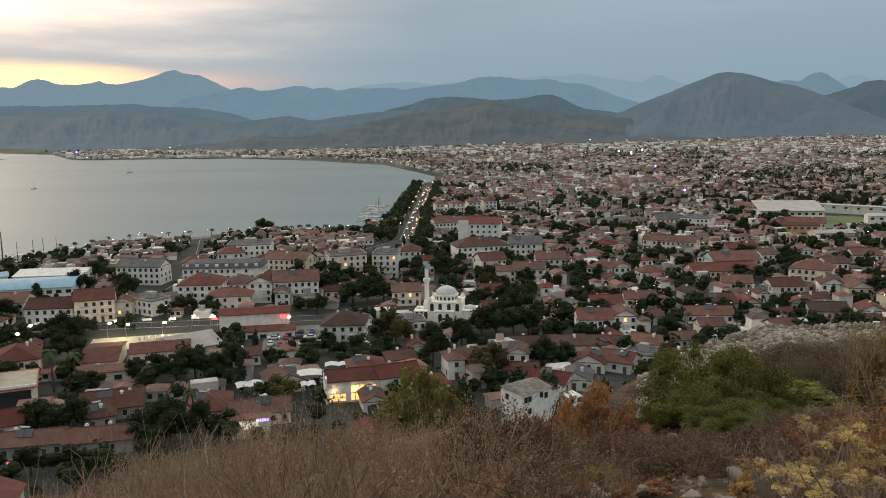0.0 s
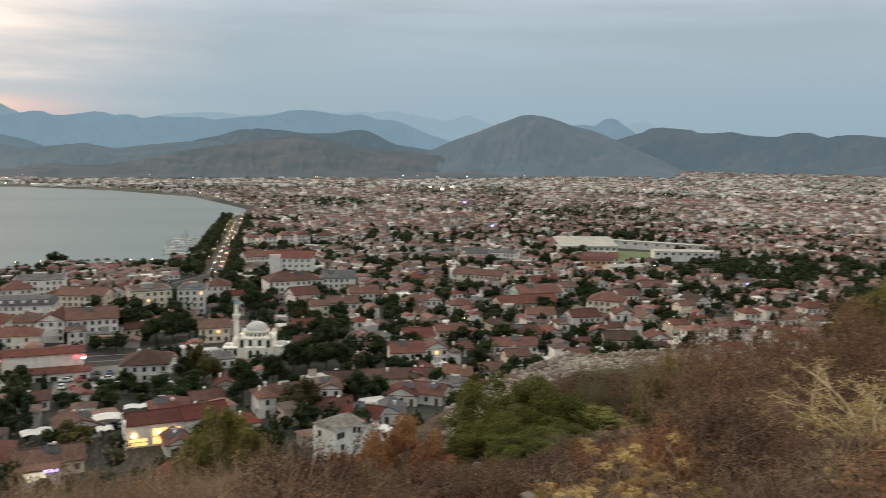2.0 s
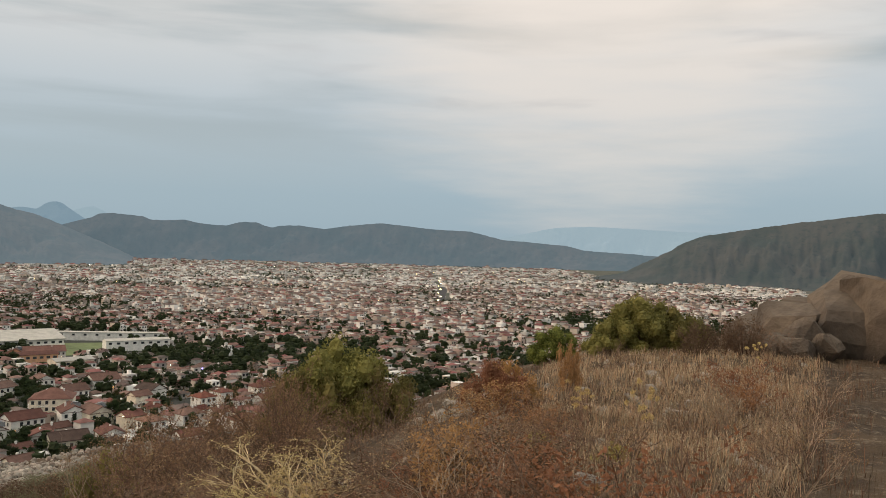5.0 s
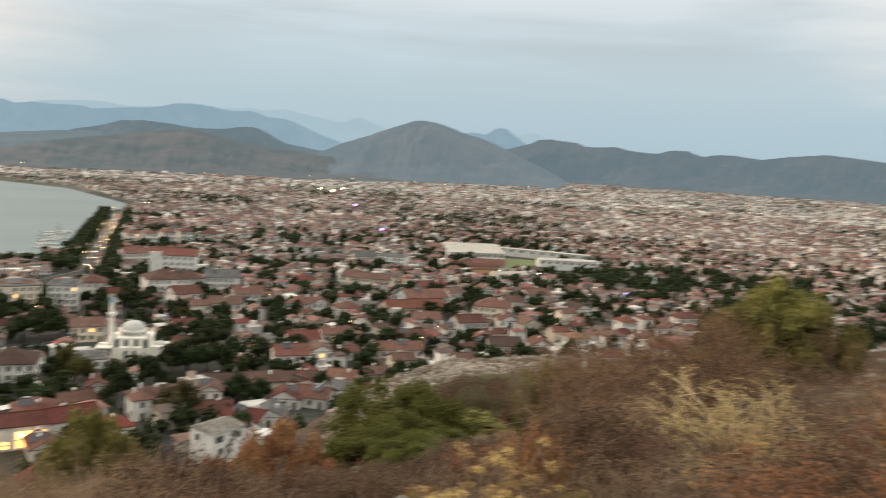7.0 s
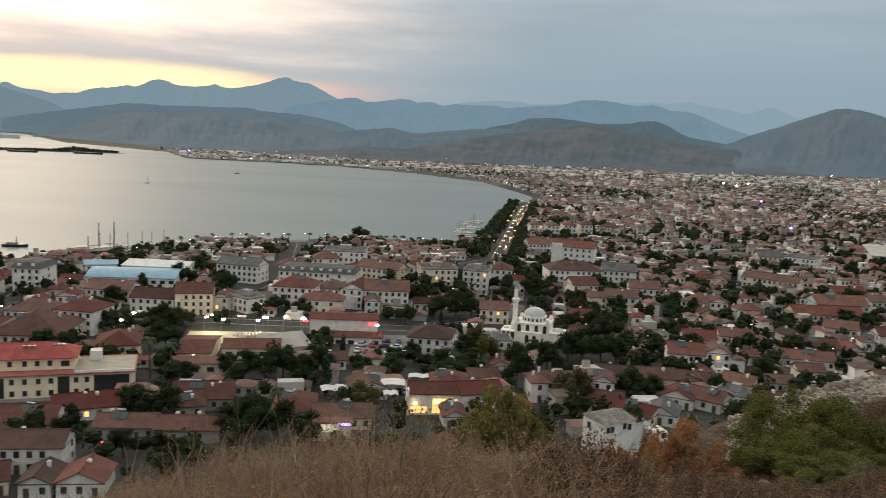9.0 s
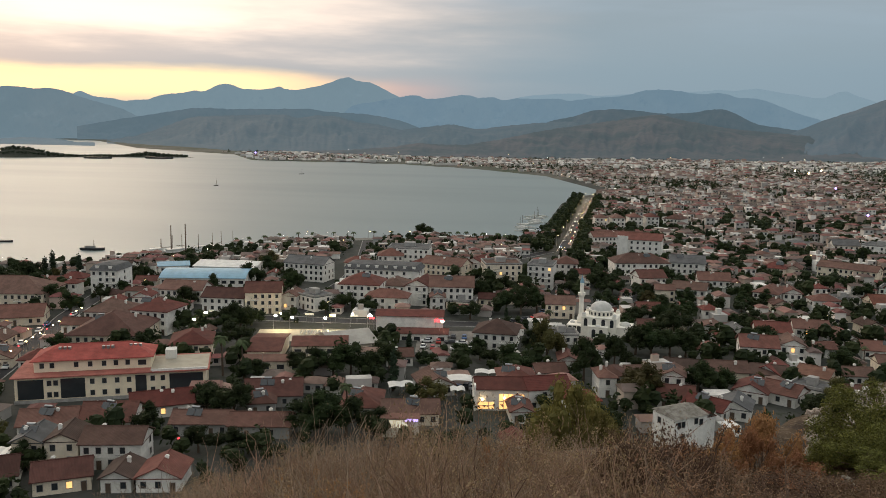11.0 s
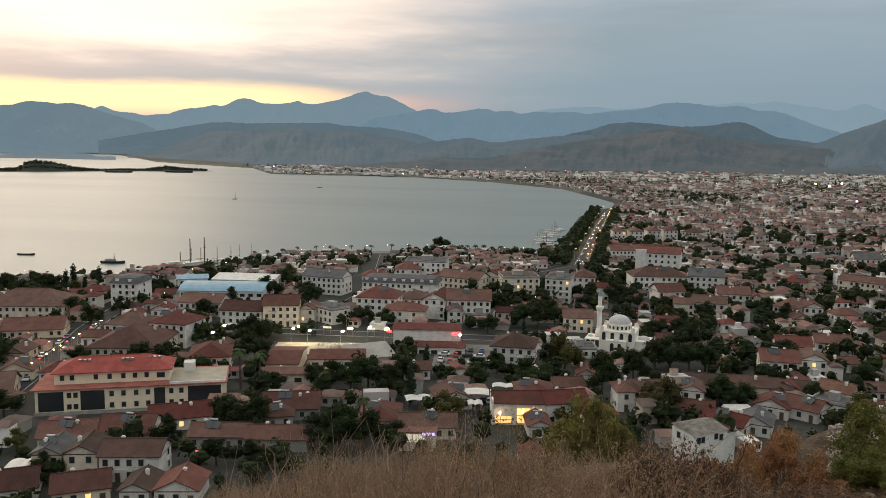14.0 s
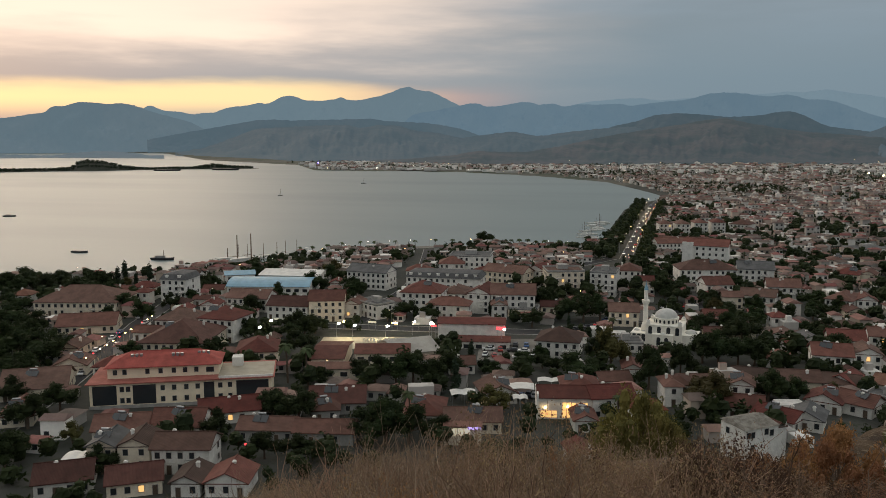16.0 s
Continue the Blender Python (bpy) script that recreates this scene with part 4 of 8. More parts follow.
house(156.4, 403.5, 9.4, 9, 2, 19, "gable", "red", "white")
house(180.1, 415.1, 8.3, 9, 2, -2, "gable", "red", "white")
house(156.6, 350.3, 15.8, 14, 3, -32, "hip", "red", "cream")
house(177.6, 377.0, 10.1, 10, 2, -2, "gable", "red", "white")
house(202.2, 398.4, 13.3, 11, 2, -2, "gable", "red", "white")
house(38.4, 373.7, 14.0, 10, 2, -13, "gable", "red", "white")
house(53.9, 405.5, 10.4, 11, 1, -2, "gable", "red", "white")
house(12.0, 553.7, 35.0, 12, 2, -13, "gable", "red", "white")
house(162.6, 532.6, 17.6, 16, 3, -32, "flat", "grey", "white")
house(146.9, 551.1, 14.7, 12, 2, -2, "gable", "grey", "white")
house(122.3, 571.1, 28.1, 14, 1, 24, "flat", "grey", "white")


# ---------------------------------------------------------------- mosque
def dome(bm, cx, cy, z, r, flat=0.8, rings=8, seg=24, mat=0):
    rows = []
    for i in range(rings):
        a = i / rings * math.pi / 2
        rows.append([bm.verts.new((cx + r * math.cos(a) * math.cos(t), cy + r * math.cos(a) * math.sin(t), z + r * flat * math.sin(a))) for t in [j / seg * math.tau for j in range(seg)]])
    top = bm.verts.new((cx, cy, z + r * flat))
    for i in range(rings - 1):
        for j in range(seg):
            f = bm.faces.new((rows[i][j], rows[i][(j + 1) % seg], rows[i + 1][(j + 1) % seg], rows[i + 1][j]))
            f.smooth, f.material_index = True, mat
    for j in range(seg):
        f = bm.faces.new((rows[-1][j], rows[-1][(j + 1) % seg], top))
        f.smooth, f.material_index = True, mat


def arch_mesh(w, h):
    """A round-headed dark opening with a raised surround."""
    bm = bmesh.new()
    r = w / 2
    pts = [(-r, 0), (r, 0)] + [(r * math.cos(a), h - r + r * math.sin(a)) for a in [k / 8 * math.pi for k in range(9)]]
    f = bm.faces.new([bm.verts.new((x, -0.03, z)) for x, z in pts])
    f.material_index = 1
    ring_o = [(x * (1 + 0.12 / r), h - r + (z - h + r) * (1 + 0.12 / r)) for x, z in pts[2:]]
    for k in range(8):
        q = [(*pts[2 + k], -0.1), (*pts[3 + k], -0.1), (*ring_o[k + 1], -0.1), (*ring_o[k], -0.1)]
        bm.faces.new([bm.verts.new((x, yy, z)) for x, z, yy in q])
        bm.faces.new([bm.verts.new((x, yy, z)) for x, z, yy in ((*ring_o[k], -0.1), (*ring_o[k + 1], -0.1), (*ring_o[k + 1], 0.02), (*ring_o[k], 0.02))])
    return mesh_of("arched_window", bm, ["white_stone", "glass_dark"])


def build_mosque():
    e = new("mosque")
    e.matrix_world = pose(0.4, 300.5, gz(0.4, 300), 0, 0, -8)
    bm = bmesh.new()
    box(bm, -6.2, 6.2, -5.5, 5.5, -1, 7.0, 0, 0.06)
    box(bm, -6.4, 6.4, -5.7, 5.7, 7.0, 7.3, 0, 0.04)
    for sx in (-1, 1):
        for sy in (-1, 1):
            box(bm, sx * 5.4 - 0.7, sx * 5.4 + 0.7, sy * 4.8 - 0.7, sy * 4.8 + 0.7, 7.3, 8.2, 0, 0.05)
    part("prayer_hall", mesh_of("prayer_hall", bm, ["white_stone"]), e)
    bm = bmesh.new()
    tube(bm, (0, 0, 7.3), (0, 0, 9.2), 4.35, 4.3, 16)
    tube(bm, (0, 0, 9.2), (0, 0, 9.42), 4.5, 4.5, 16)
    part("drum", mesh_of("drum", bm, ["white_stone"]), e)
    bm = bmesh.new()
    dome(bm, 0, 0, 9.42, 3.95, 0.74)
    tube(bm, (0, 0, 12.3), (0, 0, 13.4), 0.1, 0.02, 6)
    part("dome", mesh_of("dome", bm, ["lead"]), e, label="pale lead-covered dome")
    for sx in (-1, 1):
        for sy in (-1, 1):
            bm = bmesh.new()
            dome(bm, sx * 5.4, sy * 4.8, 8.2, 0.7, 1.0, 4, 10)
            part("turret_dome", mesh_of("turret_dome", bm, ["lead"]), e)
    for nm, x0, x1, y0, y1, h in (("porch", -11.4, -6.25, -5.0, 3.5, 3.5), ("side_aisle", 6.25, 11.2, -4.6, 4.0, 3.9), ("entrance_bay", -3.4, 3.4, -8.0, -5.75, 4.2)):
        bm = bmesh.new()
        box(bm, x0, x1, y0, y1, -1, h, 0, 0.05)
        box(bm, x0 - 0.15, x1 + 0.15, y0 - 0.15, y1 + 0.15, h, h + 0.3, 0, 0.04)
        part(nm, mesh_of(nm, bm, ["white_stone"]), e)
        bm = bmesh.new()
        k = 2 if nm == "porch" else 1
        for i in range(k):
            dome(bm, x0 + (i + 0.5) * (x1 - x0) / k, (y0 + y1) / 2, h + 0.3, min((x1 - x0) / k, y1 - y0) * 0.42, 0.6, 5, 14)
        part("small_dome", mesh_of("small_dome", bm, ["lead"]), e)
    arch, small = arch_mesh(1.3, 2.8), arch_mesh(0.7, 1.2)
    for x in (-4.6, -1.6, 1.6, 4.6):
        part("arched_window", arch, e, pose(x, -5.5, 4.0))
    for x in (-1.3, 1.3):
        part("arched_window", arch, e, pose(x, -8.0, 0.8))
    for x in (-10.2, -8.6, -7.0):
        part("arched_window", arch, e, pose(x, -5.0, 0.9))
    for x in (7.2, 9.2):
        part("arched_window", arch, e, pose(x, -4.0, 0.8))
    for k in range(9):
        a = radians(190 + k * 20)
        part("drum_window", small, e, pose(4.35 * math.cos(a), 4.35 * math.sin(a), 7.7, 0, 0, math.degrees(a) + 90))
    m = new("minaret")
    m.parent = e
    m.matrix_local = pose(-7.2, -0.3, 0)
    bm = bmesh.new()
    box(bm, -1.2, 1.2, -1.2, 1.2, -1, 5.4, 0, 0.05)
    tube(bm, (0, 0, 5.4), (0, 0, 7.0), 1.45, 0.9, 12)
    tube(bm, (0, 0, 7.0), (0, 0, 14.0), 0.88, 0.82, 14)
    tube(bm, (0, 0, 14.9), (0, 0, 18.6), 0.72, 0.68, 14)
    part("shaft", mesh_of("shaft", bm, ["white_stone"]), m)
    bm = bmesh.new()
    tube(bm, (0, 0, 13.2), (0, 0, 14.2), 0.85, 1.35, 14)
    tube(bm, (0, 0, 14.2), (0, 0, 14.95), 1.38, 1.38, 14)
    part("gallery", mesh_of("gallery", bm, ["white_stone"]), m)
    bm = bmesh.new()
    tube(bm, (0, 0, 18.6), (0, 0, 21.3), 0.82, 0.03, 14)
    tube(bm, (0, 0, 21.2), (0, 0, 22.0), 0.05, 0.02, 6)
    part("cap", mesh_of("cap", bm, ["blue_sheet"]), m, label="blue grey pointed cap")
    tagged(e, label="white stone mosque with one dome and one minaret", category="mosque")
    TAKEN.extend([(0, 300, 13), (11, 264, 9), (-6, 262, 8)])


build_mosque()


# ---------------------------------------------------------------- the other large buildings
def slab(e, name, x0, x1, y0, y1, z0, z1, mat, bevel=0.0, label=""):
    bm = bmesh.new()
    box(bm, x0, x1, y0, y1, z0, z1, 0, bevel)
    return part(name, mesh_of(name, bm, [mat]), e, label=label)


def build_hotel():
    """Long cream hotel: two full storeys with dark glass bays, a set-back top storey under a red roof, a walled terrace."""
    e = new("hotel")
    e.matrix_world = pose(-126.5, 194, 2.6, 0, 0, 24.3) @ pose(0, 7.5, 0)
    slab(e, "wall", -24, 24, -7, 9, -2, 6.7, "hotel_wall")
    slab(e, "cornice", -24.9, 24.9, -7.9, 9.8, 6.704, 7.0, "tile_hotel", label="red tiled cornice")
    slab(e, "plinth", -24.2, 24.2, -7.2, -7.004, -2, 0.7, "concrete")
    slab(e, "top_storey", -20, 9.5, -3.2, 8, 7.004, 10.0, "hotel_wall")
    slab(e, "terrace_parapet", 10, 24.4, -7.4, -7.1, 7.004, 7.6, "wall_white")
    me, _ = roof_mesh(29.5, 11.2, "hip", "tile_hotel", 0.8)
    part("roof", me, e, pose(-5.25, 2.4, 10.004), "red clay tile hipped roof")
    bm = bmesh.new()
    bmesh.ops.create_grid(bm, x_segments=1, y_segments=1, size=0.5, matrix=Matrix.Diagonal((15, 15, 1, 1)) @ pose(0, 0, 0))
    bmesh.ops.translate(bm, vec=(17, 1, 7.02), verts=bm.verts)
    part("terrace", mesh_of("terrace", bm, ["pale_paving"]), e)
    for x0, x1 in ((-23.2, -17.0), (-12.8, -6.8), (5.8, 8.6), (14.5, 23.2)):
        bm = bmesh.new()
        n = int((x1 - x0) / 1.5)
        xs, zs = [x0 + k * (x1 - x0) / n for k in range(n + 1)], [0.9, 3.45, 6.1]
        grid = [[bm.verts.new((px, -7.12, zz)) for zz in zs] for px in xs]
        panes = [bm.faces.new((grid[i][j], grid[i + 1][j], grid[i + 1][j + 1], grid[i][j + 1])) for i in range(n) for j in range(2)]
        bmesh.ops.inset_individual(bm, faces=panes, thickness=0.06, depth=-0.06)
        for f in panes:
            f.material_index = 1
        rim = [ed for ed in bm.edges if ed.is_boundary]
        back = bmesh.ops.extrude_edge_only(bm, edges=rim)["geom"]
        for w in back:
            if isinstance(w, bmesh.types.BMVert):
                w.co.y = -6.9
        part("glass_bay", mesh_of("glass_bay", bm, ["dark_metal", "glass_dark"]), e, label="tall dark glass bay")
    for x in (-15.6, -14.0, -5.0, -2.0, 1.2, 4.2, 10.2, 12.8):
        for zz in (1.2, 4.3):
            part("window", WINDOW, e, pose(x, -7.0, zz))
    for x in (-18, -15.5, -9.5, -6, -2.5, 0.5, 3.5):
        part("window", WINDOW, e, pose(x, -3.2, 8.0))
    part("window", WIDE, e, pose(7.2, -3.2, 7.8))
    for x, y in ((-14, 0.5), (-3, 0.2), (4, 1.0)):
        bm = bmesh.new()
        for k in range(3):
            tube(bm, (k * 1.2, 0, 0.3), (k * 1.2, 0, 1.5), 0.45, 0.45, 10)
        box(bm, -0.6, 3.0, -0.6, 0.6, 0, 0.3)
        part("roof_tank", mesh_of("roof_tank", bm, ["steel"]), e, pose(x, y, 11.3))
    slab(e, "roof_hut", 12.5, 15.5, 4.5, 8, 7.02, 9.6, "wall_white", 0.03)
    for k in range(6):
        part("window", WINDOW, e, pose(-24.0, -5 + k * 2.5, 1.2 + 3.1 * (k % 2), 0, 0, -90))
    tagged(e, label="long cream three-storey hotel with red roof and dark glass bays", category="hotel")
    TAKEN.extend([(-140, 197, 12), (-126, 203, 13), (-112, 209, 13), (-148, 184, 8), (-136, 187, 8), (-124, 191, 8), (-112, 197, 8)])


def ribbed_roof(w, d, z, rise, mat, curved=True):
    """A sheet roof that arches or folds over its depth."""
    bm = bmesh.new()
    n = 10
    ys = [-d / 2 + d * k / n for k in range(n + 1)]
    zs = [z + rise * (1 - (2 * k / n - 1) ** 2) if curved else z + rise * (1 - abs(2 * k / n - 1)) for k in range(n + 1)]
    lo = [[bm.verts.new((x, yy, zz)) for yy, zz in zip(ys, zs)] for x in (-w / 2, w / 2)]
    up = [[bm.verts.new((x, yy, zz + 0.15)) for yy, zz in zip(ys, zs)] for x in (-w / 2, w / 2)]
    for k in range(n):
        bm.faces.new((up[0][k], up[1][k], up[1][k + 1], up[0][k + 1]))
        bm.faces.new((lo[0][k + 1], lo[1][k + 1], lo[1][k], lo[0][k]))
        for s in (0, 1):
            bm.faces.new((lo[s][k], up[s][k], up[s][k + 1], lo[s][k + 1]))
    for k in (0, n):
        bm.faces.new((lo[0][k], lo[1][k], up[1][k], up[0][k]))
    bmesh.ops.recalc_face_normals(bm, faces=bm.faces)
    return mesh_of("roof", bm, [mat])


def gable_ends(w, d, z0, z, rise, mat, curved):
    bm = bmesh.new()
    n = 10
    for s in (-1, 1):
        pts = [(s * w / 2, -d / 2, z0)] + [(s * w / 2, -d / 2 + d * k / n, z + (rise * (1 - (2 * k / n - 1) ** 2) if curved else rise * (1 - abs(2 * k / n - 1)))) for k in range(n + 1)] + [(s * w / 2, d / 2, z0)]
        bm.faces.new([bm.verts.new(p) for p in pts])
    for yy in (-d / 2, d / 2):
        bm.faces.new([bm.verts.new(p) for p in ((-w / 2, yy, z0), (w / 2, yy, z0), (w / 2, yy, z), (-w / 2, yy, z))])
    bmesh.ops.recalc_face_normals(bm, faces=bm.faces)
    return mesh_of("wall", bm, [mat])


def hall(name, x, y, w, d, h, rise, rot, mat, wall, label, category, curved=False, windows=0):
    e = new(name)
    e.matrix_world = pose(x, y, gz(x, y), 0, 0, rot)
    part("wall", gable_ends(w, d, -1.5, h, rise, wall, curved), e)
    part("roof", ribbed_roof(w + 1.0, d + 1.2, h + 0.06, rise, mat, curved), e)
    for i in range(windows):
        part("window", WIDE, e, pose(-w / 2 + (i + 0.5) * w / windows, -d / 2, h - 2.4))
    tagged(e, label=label, category=category)
    TAKEN.append((x, y, max(w, d) * 0.55))
    return e


build_hotel()
hall("market_hall", -178, 352, 38, 20, 4.8, 2.6, 12, "blue_sheet", "wall_white", "long hall with curved pale blue metal roof", "hall", True, 10)
hall("boat_shed", -178, 376, 30, 20, 6.0, 1.6, 6, "white_sheet", "wall_white", "shed with broad white sheet roof near the harbour", "shed", False, 7)
hall("small_hall", -203, 366, 14, 10, 6.2, 1.4, 30, "blue_sheet", "wall_white", "small hall with folded pale blue metal roof", "hall", False, 3)
hall("supermarket", -68, 291, 24, 11, 6.0, 1.1, 10, "tile_red", "wall_white", "white supermarket hall with red roof and car park", "shop", False, 0)
hall("shop_canopy", -62.5, 279, 21, 8, 2.4, 1.2, 9, "tile_red", "wall_white", "red-roofed shop front beside the car park", "shop", False, 5)
hall("sports_hall", -82, 257.5, 15, 19, 4.0, 2.6, 38, "grey_sheet", "wall_cream", "sports hall with pitched beige grey sheet roof", "hall", False, 3)
hall("school_wing", -88, 250, 17, 12, 4.4, 1.8, 16, "tile_red", "wall_cream", "school wing with red tiled roof round a yard", "school", False, 5)
hall("school_wing", -104, 246, 10, 22, 4.0, 1.5, 14, "tile_red", "wall_cream", "narrow school wing with red tiled roof", "school", False, 2)
hall("school_wing", -96, 231, 18, 7, 3.4, 1.2, 14, "tile_red", "wall_cream", "low school wing with red tiled roof", "school", False, 4)


def build_grandstand():
    """The two-storeyed back of the main stand, its white roof rising towards the pitch."""
    e = new("grandstand")
    e.matrix_world = pose(238.5, 569.0, gz(238, 569), 0, 0, -6.5)
    slab(e, "wall", -21, 21, 0, 20, -2, 6.6, "wall_white")
    slab(e, "parapet", -21.3, 21.3, -0.3, -0.01, 3.2, 3.9, "white_stone")
    bm = bmesh.new()
    rim = [(-22, -1.2), (22, -1.2), (22, 24), (-22, 24)]
    low = [bm.verts.new((x, y, 7.0 + (y + 1.2) * 0.19)) for x, y in rim]
    top = [bm.verts.new((x, y, 7.5 + (y + 1.2) * 0.19)) for x, y in rim]
    bm.faces.new(top)
    bm.faces.new(low[::-1])
    for k in range(4):
        bm.faces.new((low[k], low[(k + 1) % 4], top[(k + 1) % 4], top[k]))
    part("roof", mesh_of("stand_roof", bm, ["pale_sheet"]), e, None, "broad white sloping roof")
    for k in range(9):
        for zz in (1.0, 4.4):
            part("window", WIDE, e, pose(-18.6 + k * 4.65, 0, zz))
    tagged(e, label="covered white grandstand beside a sports pitch", category="grandstand")
    TAKEN.append((240, 580, 25))


build_grandstand()
hall("grandstand", 296, 537, 42, 13, 7.0, 1.0, -16, "pale_sheet", "wall_white", "low covered stand across the sports pitch", "grandstand", False, 8)
hall("grandstand", 306, 603, 84, 7, 6.0, 0.6, -40, "pale_sheet", "wall_white", "long narrow covered stand behind the sports pitch", "grandstand", False, 10)
hall("orange_hall", 215, 515, 30, 11, 5.0, 1.6, -9, "tile_red", "wall_orange", "orange plastered hall with red tiled roof", "hall", False, 8)
hall("works_hall", 225, 482, 22, 13, 4.6, 1.3, -2, "grey_sheet", "wall_cream", "workshop hall with pale grey sheet roof", "hall", False, 8)


def build_school_tower():
    """The tall white block above the long red-roofed school."""
    e = new("office_block")
    e.matrix_world = pose(21, 484, gz(21, 484), 0, 0, -9)
    slab(e, "wall", -12, 12, -6, 7, -2, 12.6, "wall_white")
    slab(e, "stair_tower", -12.1, -6.2, -7.2, -6.004, -2, 14.6, "wall_white")
    me, _ = roof_mesh(24, 13, "gable", "tile_red")
    part("roof", me, e, pose(0, 0.5, 12.604))
    for k in range(4):
        for i in range(5):
            part("window", WINDOW, e, pose(-4.2 + i * 3.4, -6, 1.2 + 3.05 * k))
    tagged(e, label="tall white public building with red tiled roof", category="building")
    TAKEN.append((21, 484, 14))


def build_ruin_house():
    """The old white house at the foot of the slope, its roof grey with age."""
    e = new("old_house")
    e.matrix_world = pose(18.9, 191.0, 8.3, 0, 0, 38)
    slab(e, "wall", -4.8, 4.8, -3.7, 3.7, -9, 3.4, "wall_white", 0.05)
    slab(e, "side_room", 4.85, 8.4, -2.6, 2.8, -9, 2.2, "wall_white", 0.05)
    bm = bmesh.new()
    hipped = [(-5.1, -4.0, 0.0), (5.1, -4.0, 0.0), (5.1, 4.0, 0.5), (-5.1, 4.0, 0.5), (-4.4, 1.2, 1.5), (4.6, 1.0, 1.35)]
    v = [bm.verts.new(p) for p in hipped]
    for q in ((0, 1, 5, 4), (1, 2, 5), (2, 3, 4, 5), (3, 0, 4), (0, 3, 2, 1)):
        bm.faces.new([v[k] for k in q])
    part("roof", mesh_of("old_roof", bm, ["old_tile"]), e, pose(0, 0, 3.404), "sagging grey weathered roof")
    me, _ = roof_mesh(3.6, 5.4, "gable", "tile_red", 0.2)
    part("annex_roof", me, e, pose(6.62, 0.1, 2.204))
    for x, zz in ((-3.6, 1.3), (-2.4, 1.3), (1.4, 1.6), (2.9, 1.2), (-2.4, -1.6)):
        part("window", WINDOW, e, pose(x, -3.7, zz))
    part("window", WINDOW, e, pose(-4.8, 1.4, 1.2, 0, 0, -90))
    tagged(e, label="old white plastered house with grey weathered roof", category="house", group="town houses")
    TAKEN.append((20, 190, 10))


def build_lit_shop():
    """The restaurant with its two glowing windows and its white side wall."""
    e = new("restaurant")
    e.matrix_world = pose(-24.6, 213.2, gz(-24, 213), 0, 0, 12)
    slab(e, "wall", -7.2, 7.2, -3.6, 4.6, -2, 5.6, "wall_white")
    slab(e, "gable_wall", -7.7, -7.25, -4.2, 4.7, -2, 6.9, "wall_white")
    me, _ = roof_mesh(14.4, 8.2, "gable", "tile_red")
    part("roof", me, e, pose(0, 0.5, 5.604))
    for x, z0, w, hh in ((-4.6, 0.4, 4.4, 2.0), (0.6, 0.4, 3.6, 4.2), (4.2, 0.5, 2.6, 4.0)):
        pane = pane_mesh("shop_window", w / 3 - 0.02, hh / 2 - 0.02, "window_lit")
        for i in range(3):
            for j in range(2):
                part("shop_window", pane, e, pose(x + (i - 1) * w / 3, -3.62, z0 + j * hh / 2), "large window pane glowing warm")
    for i, x in enumerate((-5.6, 0.2, 3.4)):
        bm = bmesh.new()
        bmesh.ops.create_icosphere(bm, subdivisions=1, radius=0.38)
        part("lamp", mesh_of("lamp", bm, ["lamp_warm"]), e, pose(x, -4.2, 3.2 + 0.4 * i), "glowing lamp")
    tagged(e, label="white restaurant with red roof and glowing windows", category="restaurant")
    TAKEN.append((-24.6, 213, 9))


def build_night_shop():
    """A small shop below the slope with a lit front and a violet sign."""
    e = new("shop")
    e.matrix_world = pose(-45.4, 184.6, gz(-45, 184), 0, 0, 12)
    up = 7.2 - gz(-45, 184)
    slab(e, "wall", -4.4, 4.4, 0, 3.0, -2, up, "wall_cream")
    slab(e, "canopy", -4.7, 4.7, -0.9, 3.2, up + 0.01, up + 0.25, "tile_red")
    for k in range(4):
        slab(e, "shop_window", -4.1 + 1.5 * k, -2.8 + 1.5 * k, -0.06, -0.004, up - 2.4, up - 0.5, "shop_glow")
    slab(e, "sign", 1.2, 4.2, -0.95, -0.91, up - 0.5, up + 0.2, "violet_sign")
    tagged(e, label="small lit shop with violet sign below the slope", category="shop")
    TAKEN.append((-45.4, 186, 4))


build_night_shop()


def awning(x, y, w, d, z, rot, mat, label):
    """A stretched shade roof on posts."""
    e = new("awning")
    e.matrix_world = pose(x, y, gz(x, y), 0, 0, rot)
    bm = bmesh.new()
    n = 8
    grid = [[bm.verts.new((-w / 2 + w * i / n, -d / 2 + d * j / 3, z + 0.35 * math.sin(math.pi * ((i * 2) % n) / n) + 0.25 * math.sin(math.pi * j / 3))) for j in range(4)] for i in range(n + 1)]
    for i in range(n):
        for j in range(3):
            bm.faces.new((grid[i][j], grid[i + 1][j], grid[i + 1][j + 1], grid[i][j + 1]))
    r = bmesh.ops.extrude_face_region(bm, geom=list(bm.faces))
    bmesh.ops.translate(bm, vec=(0, 0, 0.06), verts=[v for v in r["geom"] if isinstance(v, bmesh.types.BMVert)])
    bmesh.ops.recalc_face_normals(bm, faces=bm.faces)
    part("canopy", mesh_of("canopy", bm, [mat]), e)
    for sx in (-1, 0, 1):
        for sy in (-1, 1):
            bm = bmesh.new()
            tube(bm, (0, 0, -0.5), (0, 0, z + 0.05), 0.06, 0.06, 6)
            part("post", mesh_of("post", bm, ["steel"]), e, pose(sx * (w / 2 - 0.3), sy * (d / 2 - 0.3), 0))
    tagged(e, label=label, category="awning")
    TAKEN.append((x, y, w * 0.5))


